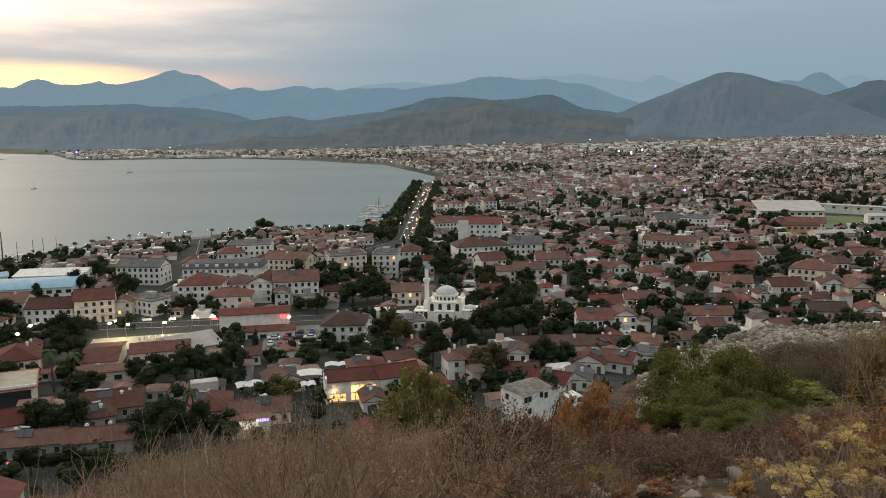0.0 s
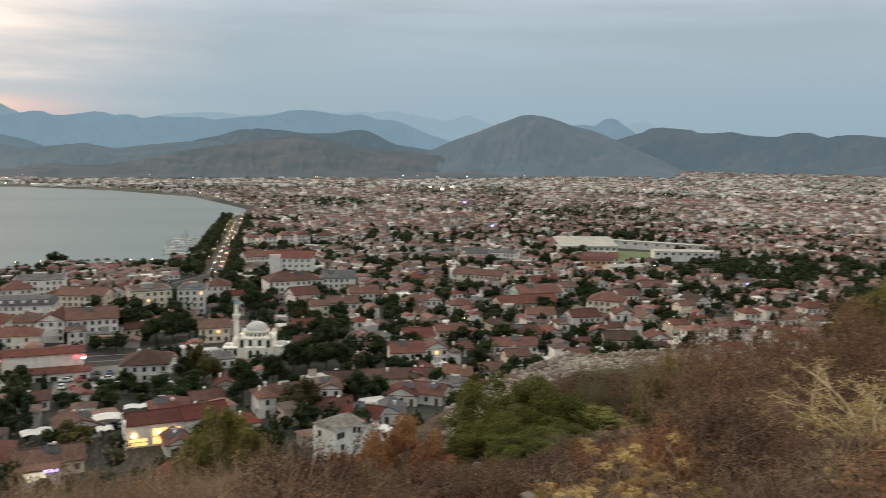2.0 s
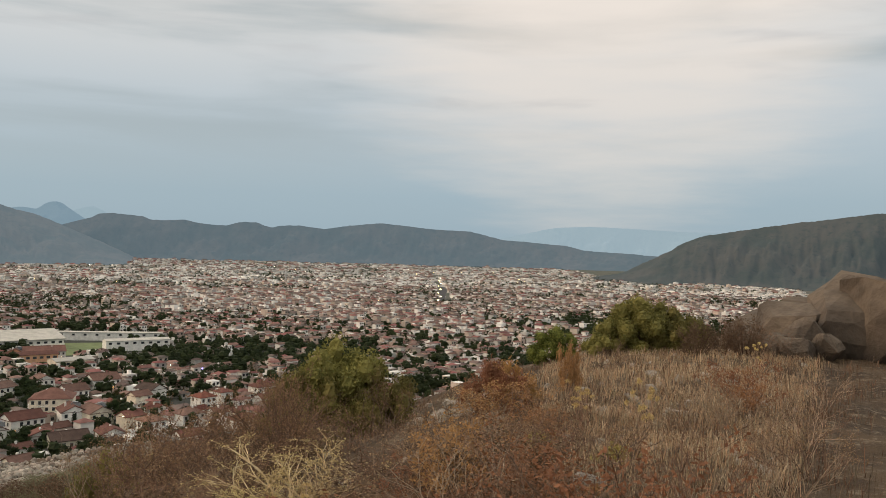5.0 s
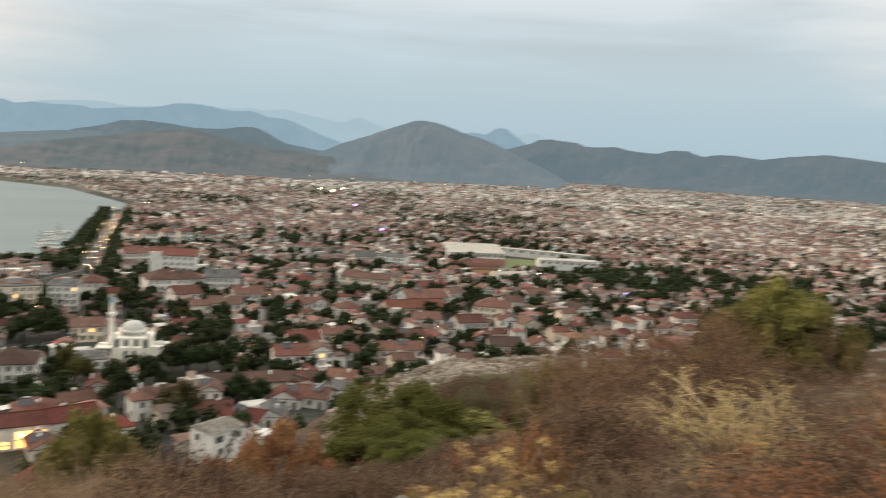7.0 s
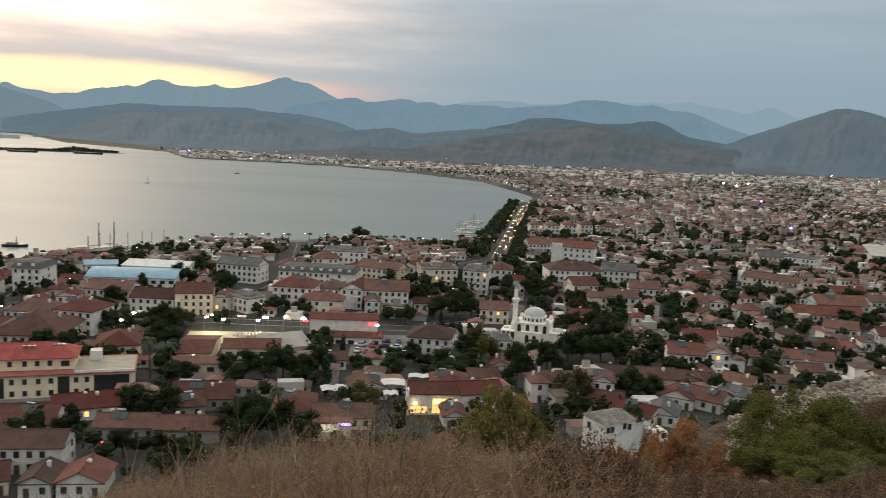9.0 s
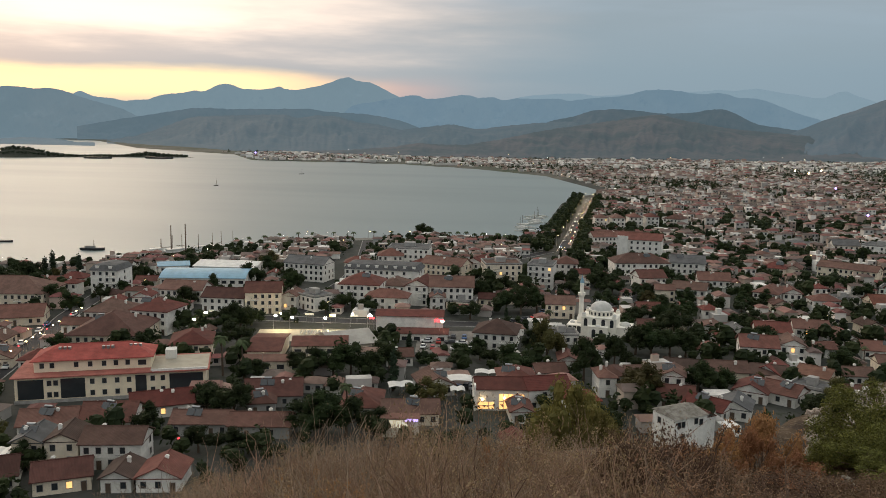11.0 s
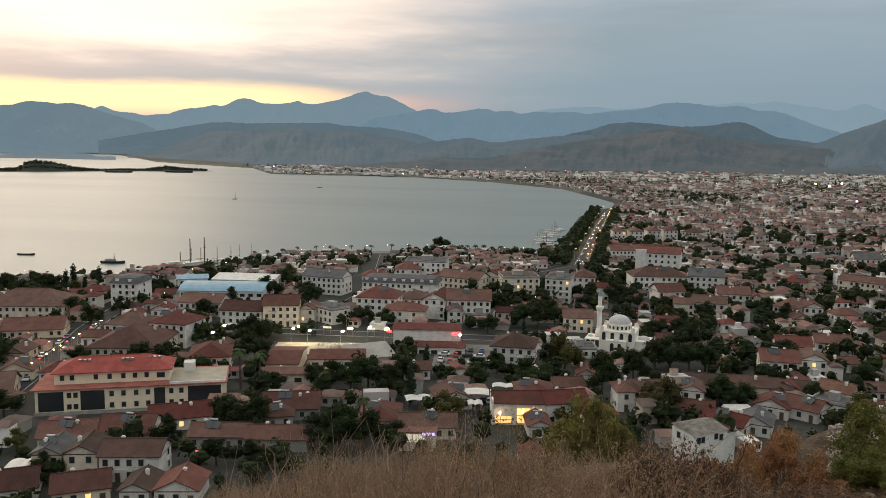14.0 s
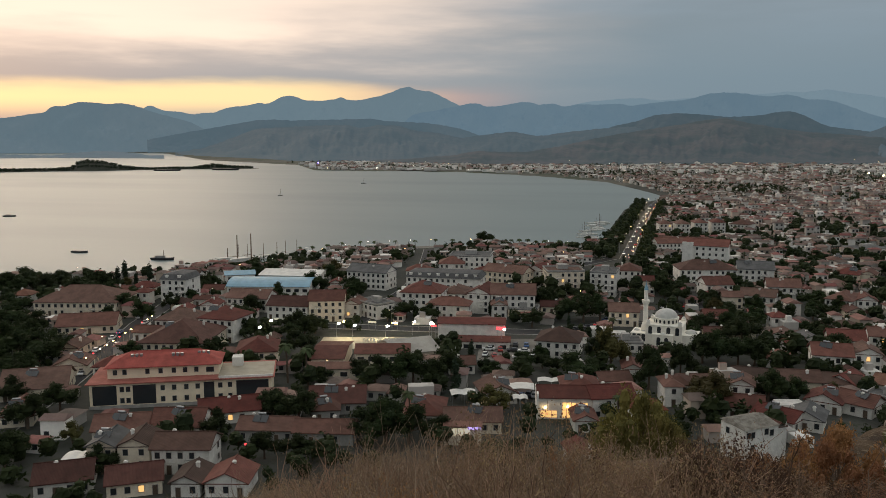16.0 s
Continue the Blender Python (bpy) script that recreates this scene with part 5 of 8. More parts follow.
build_school_tower()
build_ruin_house()
build_lit_shop()
awning(-41, 223, 13, 6, 3.6, 10, "white_sheet", "white shade roof over a courtyard")
awning(-53, 216, 7, 5, 3.0, 22, "white_sheet", "white shade roof beside a garden")
awning(-31, 233, 8, 4, 3.2, 6, "white_sheet", "white shade roof beside the road")
awning(-123, 148, 6, 6, 3.4, 20, "white_sheet", "white canvas shelter in a yard")
awning(-37, 215, 4, 4, 3.2, 14, "white_sheet", "small white shade roof over parked cars")


# ---------------------------------------------------------------- roads and open ground
def strip(name, pts, width, mat, label, lift=0.03, category="road"):
    """A road laid on the ground, with a kerb on either side."""
    verts, faces, index = [], [], []
    pts = [Vector(p) for p in pts]
    fine = []
    for a, b in zip(pts[:-1], pts[1:]):
        n = max(2, int((b - a).length / 12))
        fine += [a.lerp(b, k / n) for k in range(n)]
    fine.append(pts[-1])
    prof = [(-0.5 * width - 0.3, -0.5), (-0.5 * width - 0.3, 0.14), (-0.5 * width, 0.14), (-0.5 * width, 0.0), (0.5 * width, 0.0), (0.5 * width, 0.14), (0.5 * width + 0.3, 0.14), (0.5 * width + 0.3, -0.5)]
    for i, p in enumerate(fine):
        t = (fine[min(i + 1, len(fine) - 1)] - fine[max(i - 1, 0)]).normalized()
        s = Vector((t.y, -t.x))
        for o, h in prof:
            q = p + s * o
            verts.append((q.x, q.y, gz(p.x, p.y) + lift + h))
    m = len(prof)
    for i in range(len(fine) - 1):
        for k in range(m - 1):
            a = i * m + k
            faces.append((a, a + 1, a + m + 1, a + m))
            index.append(0 if k == 3 else 1)
    ob = new(name, raw_mesh(name, verts, faces, [mat, "concrete"], index))
    tagged(ob, label=label, category=category, kind="structure")


AVENUE = [(-24, 505), (-22, 620), (-20, 760), (-17, 900), (-10, 985)]
strip("road", AVENUE, 6.5, "asphalt", "lamp-lit avenue of grey asphalt along the shore")
strip("road_2", [(-158, 160), (-170, 200), (-186, 245), (-200, 280), (-215, 330)], 7, "asphalt", "narrow asphalt street between houses")
strip("road_3", [(-118, 305), (-120, 380), (-130, 440), (-150, 520)], 7, "asphalt", "asphalt street running down to the harbour")
strip("road_4", [(-66, 320), (-62, 400), (-50, 470), (-32, 505)], 7, "asphalt", "asphalt street between town blocks")
strip("road_5", [(-150, 292), (-100, 297), (-40, 305), (-15, 330), (12, 368), (30, 420)], 8, "asphalt", "asphalt street passing the mosque")
strip("road_6", [(920, 810), (1250, 1090), (1790, 1562)], 16, "asphalt", "long straight lit road crossing the far town")
strip("promenade", [(-212, 466), (-193, 503), (-155, 529), (-104, 541), (-66, 549)], 9, "paving", "paved waterfront promenade", category="pavement")


def plaza(name, x0, x1, y0, y1, rot, mat, label, category):
    bm = bmesh.new()
    box(bm, -(x1 - x0) / 2, (x1 - x0) / 2, -(y1 - y0) / 2, (y1 - y0) / 2, -0.6, 0.06, 0)
    ob = new(name, mesh_of(name, bm, [mat]))
    x, y = (x0 + x1) / 2, (y0 + y1) / 2
    ob.matrix_world = pose(x, y, gz(x, y), 0, 0, rot)
    tagged(ob, label=label, category=category, kind="structure")
    a, b = math.cos(radians(rot)), math.sin(radians(rot))
    for i in range(4):
        for j in range(4):
            u, v = (x1 - x0) * (i / 3 - 0.5), (y1 - y0) * (j / 3 - 0.5)
            TAKEN.append((x + a * u - b * v, y + b * u + a * v, 2.5 + max(x1 - x0, y1 - y0) / 6))


plaza("pavement", -62, -40, 262, 292, 10, "paving", "pale paved car park beside the shops", "pavement")
plaza("pavement_3", -119, -88, 264, 281, 13, "pale_paving", "pale lamp-lit yard with rows of white chairs", "pavement")
plaza("pavement_2", -99, -88, 238, 262, 14, "paving", "pale school yard between red-roofed wings", "pavement")
plaza("sports_pitch", 250, 290, 526, 598, -24, "pitch_grass", "green grass sports pitch between two stands", "pitch")
for k in range(5):
    TAKEN.append((-48 + k * 6, 286, 6))
for a, b in (((-158, 160), (-215, 330)), ((-118, 305), (-150, 520)), ((-66, 320), (-32, 505)), ((-150, 292), (-40, 305)), ((-40, 305), (30, 420)), ((-24, 505), (-10, 985))):
    for k in range(41):
        TAKEN.append((a[0] + (b[0] - a[0]) * k / 40, a[1] + (b[1] - a[1]) * k / 40, 4.5))


# ---------------------------------------------------------------- trees
def leaf_cloud(rnd, centres, count, size, squash=1.0):
    """Leaf sprays as small bent quads round the given clump centres (x, y, z, radius)."""
    verts, faces = [], []
    weights = [c[3] ** 2 for c in centres]
    for _ in range(count):
        cx, cy, cz, cr = rnd.choices(centres, weights)[0]
        d = Vector((rnd.gauss(0, 1), rnd.gauss(0, 1), rnd.gauss(0, 1))).normalized()
        p = Vector((cx, cy, cz)) + Vector((d.x, d.y, d.z * squash)) * cr * rnd.random() ** 0.35
        a = Vector((rnd.gauss(0, 1), rnd.gauss(0, 1), rnd.gauss(0, 0.7))).normalized()
        b = a.cross(d + Vector((rnd.gauss(0, 0.5), rnd.gauss(0, 0.5), rnd.gauss(0, 0.5))))
        if b.length < 1e-3:
            continue
        b.normalize()
        s = size * rnd.uniform(0.6, 1.3)
        i = len(verts)
        verts += [tuple(p - a * s), tuple(p + b * s * 0.45), tuple(p + a * s), tuple(p - b * s * 0.45 + d * s * 0.2)]
        faces.append((i, i + 1, i + 2, i + 3))
    return verts, faces


def heart(verts, faces, centres, k):
    """The shaded inner mass of the clumps, as rough many-sided lumps."""
    for cx, cy, cz, cr in centres:
        i, r = len(verts), cr * k
        rows = [(-0.75, 0.66), (0.0, 1.0), (0.75, 0.66)]
        for h, w in rows:
            for j in range(6):
                a = (j + 0.5 * h) * math.tau / 6
                q = 1 + 0.25 * noise.noise((cx * 9 + j, cy * 9 + h, cz * 9))
                verts.append((cx + r * w * q * math.cos(a), cy + r * w * q * math.sin(a), cz + r * h * q))
        verts += [(cx, cy, cz - r), (cx, cy, cz + r)]
        for t in range(2):
            for j in range(6):
                faces.append((i + t * 6 + j, i + t * 6 + (j + 1) % 6, i + t * 6 + 6 + (j + 1) % 6, i + t * 6 + 6 + j))
        for j in range(6):
            faces += [(i + (j + 1) % 6, i + j, i + 18), (i + 12 + j, i + 12 + (j + 1) % 6, i + 19)]


def limb(verts, faces, a, b, r0, r1, sides=3):
    a, b = Vector(a), Vector(b)
    t = (b - a)
    if t.length < 1e-5:
        return
    t.normalize()
    u = t.cross(Vector((0.31, 0.2, 0.93)))
    u.normalize()
    v = t.cross(u)
    i = len(verts)
    for p, r in ((a, r0), (b, r1)):
        for k in range(sides):
            c, s = math.cos(k * math.tau / sides) * r, math.sin(k * math.tau / sides) * r
            verts.append((p.x + u.x * c + v.x * s, p.y + u.y * c + v.y * s, p.z + u.z * c + v.z * s))
    for k in range(sides):
        faces.append((i + k, i + (k + 1) % sides, i + sides + (k + 1) % sides, i + sides + k))


def tree_meshes(kind, seed):
    """Trunk with limbs, and a crown of leaf clumps, for a tree one unit high."""
    rnd = random.Random(seed)
    tv, tf = [], []
    if kind == "palm":
        limb(tv, tf, (0, 0, -0.05), (0.01, 0.01, 0.45), 0.035, 0.026, 7)
        limb(tv, tf, (0.01, 0.01, 0.45), (0.03, 0.0, 0.86), 0.026, 0.022, 7)
        verts, faces = [], []
        for k in range(26):
            a, up = rnd.uniform(0, math.tau), rnd.uniform(-0.3, 1.0)
            L = rnd.uniform(0.2, 0.28)
            prev = None
            for j in range(6):
                s = j / 5
                out, z = L * s * math.cos(up * 0.6), 0.86 + L * (s * up * 0.7 - s * s * 0.75)
                p = Vector((0.03 + math.cos(a) * out, math.sin(a) * out, z))
                w = Vector((-math.sin(a), math.cos(a), -0.3)) * 0.05 * math.sin(math.pi * (0.12 + 0.85 * s))
                if prev:
                    i = len(verts)
                    verts += [tuple(prev[0]), tuple(p), tuple(p + w), tuple(prev[0] + prev[1])]
                    verts += [tuple(p), tuple(prev[0]), tuple(prev[0] + Vector((-prev[1].x, -prev[1].y, prev[1].z))), tuple(p + Vector((-w.x, -w.y, w.z)))]
                    faces += [(i, i + 1, i + 2, i + 3), (i + 4, i + 5, i + 6, i + 7)]
                prev = (p, w)
        return raw_mesh("trunk", tv, tf, "bark"), raw_mesh("crown", verts, faces, "leaf_palm")
    centres = []
    if kind == "cypress":
        limb(tv, tf, (0, 0, -0.05), (0, 0, 0.8), 0.025, 0.008, 6)
        for k in range(26):
            s = k / 25
            r = 0.115 * math.sin(math.pi * (0.12 + 0.86 * s)) ** 0.7
            centres.append((rnd.uniform(-0.03, 0.03), rnd.uniform(-0.03, 0.03), 0.08 + 0.88 * s, max(r, 0.02)))
        v, f = leaf_cloud(rnd, centres, 520, 0.042)
        heart(v, f, centres[::3], 0.7)
        return raw_mesh("trunk", tv, tf, "bark"), raw_mesh("crown", v, f, "leaf_cypress")
    limb(tv, tf, (0, 0, -0.06), (0.01, 0, 0.2), 0.04, 0.03, 7)
    limb(tv, tf, (0.01, 0, 0.2), (0.0, 0.02, 0.38), 0.03, 0.024, 7)
    for k in range(14):
        a, e = rnd.uniform(0, math.tau), math.asin(rnd.uniform(-0.55, 1.0))
        L = rnd.uniform(0.24, 0.36)
        c = (math.cos(a) * math.cos(e) * L * 1.1, math.sin(a) * math.cos(e) * L * 1.1, 0.52 + math.sin(e) * L * 1.05)
        limb(tv, tf, (0, 0.02, 0.3 + 0.01 * k), c, 0.018, 0.005, 5)
        centres.append((*c, rnd.uniform(0.12, 0.2)))
        for q in range(2):
            centres.append((c[0] + rnd.uniform(-0.14, 0.14), c[1] + rnd.uniform(-0.14, 0.14), c[2] + rnd.uniform(-0.1, 0.1), rnd.uniform(0.06, 0.11)))
    v, f = leaf_cloud(rnd, centres, 3600 if kind == "broad" else 3000, 0.027)
    heart(v, f, [(0, 0, 0.52, 0.3)] + [c for c in centres if c[3] > 0.11], 0.66)
    return raw_mesh("trunk", tv, tf, "bark"), raw_mesh("crown", v, f, "leaf_dark" if kind == "broad" else "leaf_town_olive")


TREE_KINDS = {"broad": 5, "cypress": 2, "olive": 2, "palm": 2}
TREE_TEXT = {"broad": "dark green broad-leaved town tree", "cypress": "slender dark cypress tree", "olive": "pale olive green tree with open crown", "palm": "tall palm with drooping fronds"}
TREE_MESH = {k: [tree_meshes(k, 50 + 7 * i + len(k)) for i in range(n)] for k, n in TREE_KINDS.items()}
trnd = random.Random(21)


def tree(kind, x, y, h, wide=0.0):
    z = gz(x, y)
    if kind == "olive" or z < 1.0:
        z = max(z, 1.0)
    trunk, crown = trnd.choice(TREE_MESH[kind])
    e = new("palm_tree" if kind == "palm" else "cypress_tree" if kind == "cypress" else "tree")
    h *= 0.97
    w = wide or h * (trnd.uniform(1.1, 1.45) if kind == "broad" else trnd.uniform(0.95, 1.15))
    e.matrix_world = Matrix.LocRotScale((x, y, z - 0.05), Euler((0, 0, trnd.uniform(0, math.tau))), (w, w, h))
    part("trunk", trunk, e)
    part("crown", crown, e)
    tagged(e, label=TREE_TEXT[kind] + " between the houses", category="tree", group="town trees")
    TAKEN.append((x, y, h * 0.22))


# large trees round the mosque and below the school
for kind, x, y, h, w in (
        ("olive", -16, 260, 15, 12), ("broad", -20, 263, 12, 11), ("broad", -4, 240, 14, 11), ("broad", 5, 260, 10, 9), ("cypress", 3, 262, 11, 9),
        ("broad", 12, 275, 11, 12), ("broad", 17, 276, 12, 12), ("broad", 23, 275, 11, 12), ("broad", 28, 276, 10, 11), ("olive", 12, 226, 12, 13),
        ("broad", 10, 257, 6, 8), ("broad", 28, 237, 10, 11), ("broad", 34, 239, 8, 10), ("broad", -37, 328, 11, 11), ("broad", -31, 326, 12, 12),
        ("broad", -25, 329, 12, 12), ("broad", -48, 349, 10, 10), ("broad", -95, 190, 8, 10), ("broad", -90, 190, 10, 11), ("broad", -99, 193, 8, 9),
        ("broad", -68, 182, 9, 11), ("broad", -63, 180, 12, 13), ("broad", -58, 182, 11, 11), ("broad", -52, 185, 7, 9), ("broad", -87, 227, 8, 9),
        ("broad", -82, 225, 10, 10), ("broad", -76, 227, 10, 11), ("broad", -72, 231, 10, 11), ("broad", -66, 231, 9, 10), ("broad", -62, 238, 9, 10),
        ("cypress", -56, 219, 13, 12), ("cypress", -60, 256, 9, 9), ("broad", -87, 165, 7, 8), ("broad", -101, 220, 6, 8), ("broad", -97, 221, 6, 8),
        ("palm", -62, 196, 10, 9), ("palm", -108, 221, 14, 11), ("palm", -103, 224, 12, 10), ("broad", -130, 273, 10, 11), ("broad", -127, 275, 11, 11),
        ("broad", -81, 168, 6, 8), ("broad", -76, 167, 5, 7), ("broad", -51, 244, 5, 7), ("broad", -42, 246, 6, 8), ("broad", -39, 265, 6, 7)):
    tree(kind, x, y, h, w)
tree("broad", 50, 259, 7)
tree("broad", -43, 255, 6)
tree("broad", -37, 256, 5)
tree("broad", -33, 251, 6)
tree("broad", -135, 327, 9)
tree("broad", -164, 382, 11)
tree("broad", -142, 359, 9)
tree("broad", -140, 269, 8)
tree("broad", -148, 268, 8)
tree("broad", -126, 273, 9)
tree("broad", -126, 282, 8)
tree("broad", -106, 307, 6)
tree("broad", -101, 316, 8)
tree("broad", -91, 315, 7)
tree("broad", -290, 326, 11)
tree("broad", -277, 329, 11)
tree("broad", -261, 333, 11)
tree("broad", -203, 306, 8)
tree("broad", -201, 319, 7)
tree("broad", -214, 350, 8)
tree("broad", -260, 282, 10)
tree("broad", -193, 217, 13)
tree("broad", -206, 221, 12)
tree("broad", -155, 181, 9)
tree("broad", -154, 168, 10)
tree("broad", -105, 174, 8)
tree("broad", -117, 148, 7)
tree("broad", -117, 539, 12)
tree("broad", -51, 346, 10)
tree("broad", -41, 368, 9)
tree("broad", -33, 357, 9)
tree("broad", -20, 390, 8)
tree("broad", -2, 390, 10)
tree("broad", 5, 378, 9)
tree("broad", -0, 476, 8)
tree("broad", -9, 454, 8)
tree("broad", 43, 466, 8)
tree("broad", 58, 469, 9)
tree("broad", 75, 492, 8)
tree("broad", 93, 567, 8)
tree("broad", 75, 563, 8)
tree("broad", 80, 438, 8)
tree("broad", 21, 369, 8)
tree("broad", 24, 346, 8)
tree("broad", 57, 354, 8)
tree("broad", 67, 379, 8)
tree("broad", -153, 309, 9)
tree("broad", -165, 307, 9)
tree("broad", -165, 291, 8)
tree("broad", -164, 276, 8)
tree("broad", -174, 184, 8)
tree("broad", -116, 318, 6)
tree("cypress", -261, 350, 11)
tree("cypress", -262, 357, 13)
tree("cypress", -242, 338, 11)
tree("cypress", -245, 353, 13)
tree("cypress", -23, 467, 9)
tree("cypress", -69, 328, 7)
tree("cypress", -35, 310, 7)
tree("broad", -295, 315, 12)
tree("broad", -299, 329, 12)
tree("broad", -276, 319, 11)
tree("broad", -257, 317, 12)
tree("broad", -239, 314, 10)
tree("broad", -241, 258, 11)
tree("broad", -226, 252, 10)
tree("broad", -223, 236, 10)
tree("broad", -182, 198, 11)
tree("broad", -196, 227, 9)
tree("broad", -216, 295, 10)
tree("broad", -200, 282, 10)
tree("broad", -166, 330, 10)
tree("broad", -160, 359, 11)
tree("broad", -128, 266, 8)
tree("olive", -136, 162, 6)
tree("olive", -117, 163, 5)
tree("olive", 45, 244, 6)
tree("palm", -11, 212, 8)
tree("palm", -220, 472, 8)
tree("palm", -214, 478, 8)
tree("palm", -207, 485, 8)
tree("palm", -199, 489, 8)
tree("palm", -189, 497, 8)
tree("palm", -181, 501, 8)
tree("palm", -169, 506, 8)
tree("palm", -157, 511, 8)
tree("palm", -146, 519, 8)
tree("palm", -135, 521, 8)
tree("palm", -98, 529, 8)
tree("palm", -92, 527, 9)
tree("palm", -87, 528, 9)
tree("palm", -81, 527, 8)
tree("palm", -75, 525, 9)
tree("palm", -66, 524, 9)
tree("palm", -61, 525, 8)
tree("palm", -56, 526, 8)
tree("broad", 70, 514, 9)
tree("broad", 69, 468, 8)
tree("broad", 84, 513, 9)
tree("broad", 97, 467, 8)
tree("broad", 114, 512, 8)
tree("broad", 110, 428, 8)
tree("broad", 126, 466, 8)
tree("broad", 148, 511, 10)
tree("broad", 151, 487, 9)
tree("broad", 152, 465, 8)
tree("broad", 183, 510, 9)
tree("broad", 195, 509, 9)
tree("broad", 202, 509, 9)
tree("broad", 170, 409, 9)
tree("broad", 160, 379, 9)
tree("broad", 142, 366, 8)
tree("broad", 132, 366, 8)
tree("broad", 131, 395, 7)
tree("broad", 125, 304, 8)
tree("broad", 92, 305, 7)
tree("broad", 112, 302, 5)
tree("broad", 94, 396, 8)
tree("broad", 83, 381, 8)
tree("broad", 70, 368, 8)
tree("broad", 62, 382, 8)
tree("broad", 44, 344, 9)
tree("broad", 33, 333, 9)
tree("broad", 23, 321, 9)
tree("broad", 14, 318, 9)
tree("broad", 24, 304, 10)
tree("broad", 115, 462, 8)
tree("broad", 114, 416, 8)
tree("broad", 117, 400, 8)
tree("broad", 67, 280, 7)
tree("broad", 58, 280, 7)
tree("broad", 38, 380, 8)
tree("broad", 34, 418, 7)
tree("broad", 19, 373, 8)
tree("broad", 9, 307, 7)
tree("broad", 183, 383, 7)
tree("broad", 193, 383, 7)
tree("broad", 167, 369, 6)
tree("broad", 98, 305, 6)
tree("cypress", 70, 595, 9)
tree("cypress", 80, 585, 9)
tree("cypress", 118, 648, 9)
tree("cypress", 139, 668, 8)
tree("cypress", 64, 651, 8)
tree("cypress", 210, 549, 9)
tree("cypress", 193, 530, 9)
tree("cypress", 133, 494, 9)
tree("cypress", 145, 506, 9)
for k in range(22):
    f = k / 21
    for s, kind in ((-9.5, "broad"), (10.5, "broad")):
        if s > 0 and (k < 9 or k % 3):
            continue
        tree(kind, -24 + 8 * f + s + trnd.uniform(-1.5, 1.5), 520 + 400 * f + trnd.uniform(-4, 4), trnd.uniform(5.5, 9))


def free(x, y, r):
    return all((x - a) ** 2 + (y - b) ** 2 > (r + c) ** 2 for a, b, c in TAKEN)


# ---------------------------------------------------------------- the nearer streets of houses
def street_turn(x, y):
    """The lie of the streets, which swings from quarter to quarter."""
    return 14 + 16 * noise.noise((x * 0.006, y * 0.006, 2.5)) - 0.09 * max(x, 0) ** 0.9


SORTS = [(9, 6, 1, "gable", "red", "white"), (7, 5, 1, "gable", "red", "white"), (6, 6, 2, "hip", "red", "white"), (7, 7, 1, "hip", "brown", "cream"), (8, 7, 1, "gable", "red", "white"), (10, 8, 2, "hip", "red", "white"), (9, 7, 1, "gable", "red", "white"), (8, 7, 2, "gable", "red", "cream"),
         (11, 9, 2, "gable", "brown", "white"), (11, 8, 2, "hip", "red", "white"), (10, 9, 1, "flat", "grey", "white"), (9, 7, 1, "gable", "brown", "cream"), (10, 6, 1, "gable", "red", "cream"), (8, 8, 2, "hip", "orange", "white")]
FIRST = {}
hrnd = random.Random(5)
placed = 0
for attempt in range(24000):
    if placed >= 158:
        break
    az, r = hrnd.uniform(-62, 44), math.sqrt(hrnd.uniform(165 ** 2, 430 ** 2))
    x, y = -r * math.sin(radians(az)), r * math.cos(radians(az))
    if gz(x, y) > 6 or gz(x, y) < 2.2 or shore_distance(x, y)[0] < 22 or az > 6 and r < 212:
        continue
    sort = hrnd.choice([q for q in SORTS if q[2] == 1] if az < -2 and r < 330 and hrnd.random() < 0.8 else SORTS)
    if not free(x, y, max(sort[0], sort[1]) * 0.44):
        continue
    turn = street_turn(x, y) + hrnd.choice([0, 0, 0, 90]) + hrnd.uniform(-5, 5)
    if sort in FIRST:
        copy_thing(FIRST[sort], pose(x, y, gz(x, y), 0, 0, turn))
        TAKEN.append((x, y, max(sort[0], sort[1]) * 0.46))
    else:
        FIRST[sort] = house(x, y, sort[0], sort[1], sort[2], turn, *sort[3:], quiet=True)
    placed += 1
    if hrnd.random() < 0.25:
        HEATERS.append(pose(x, y, gz(x, y) + sort[2] * STOREY + 1.3, 0, 0, hrnd.uniform(-30, 30)))

first_heater = heater_thing()
first_heater.matrix_world = HEATERS[0]
for q in HEATERS[1:36]:
    copy_thing(first_heater, q)

planted = 0
for attempt in range(9000):
    if planted >= 170:
        break
    az, r = hrnd.uniform(-62, 44), math.sqrt(hrnd.uniform(160 ** 2, 440 ** 2))
    x, y = -r * math.sin(radians(az)), r * math.cos(radians(az))
    if gz(x, y) < 2.2 or gz(x, y) > 12 or shore_distance(x, y)[0] < 8 or not free(x, y, 1.8):
        continue
    tree(hrnd.choices(["broad", "cypress", "olive", "palm"], [10, 1, 2, 1])[0], x, y, hrnd.uniform(5, 10.5))
    planted += 1


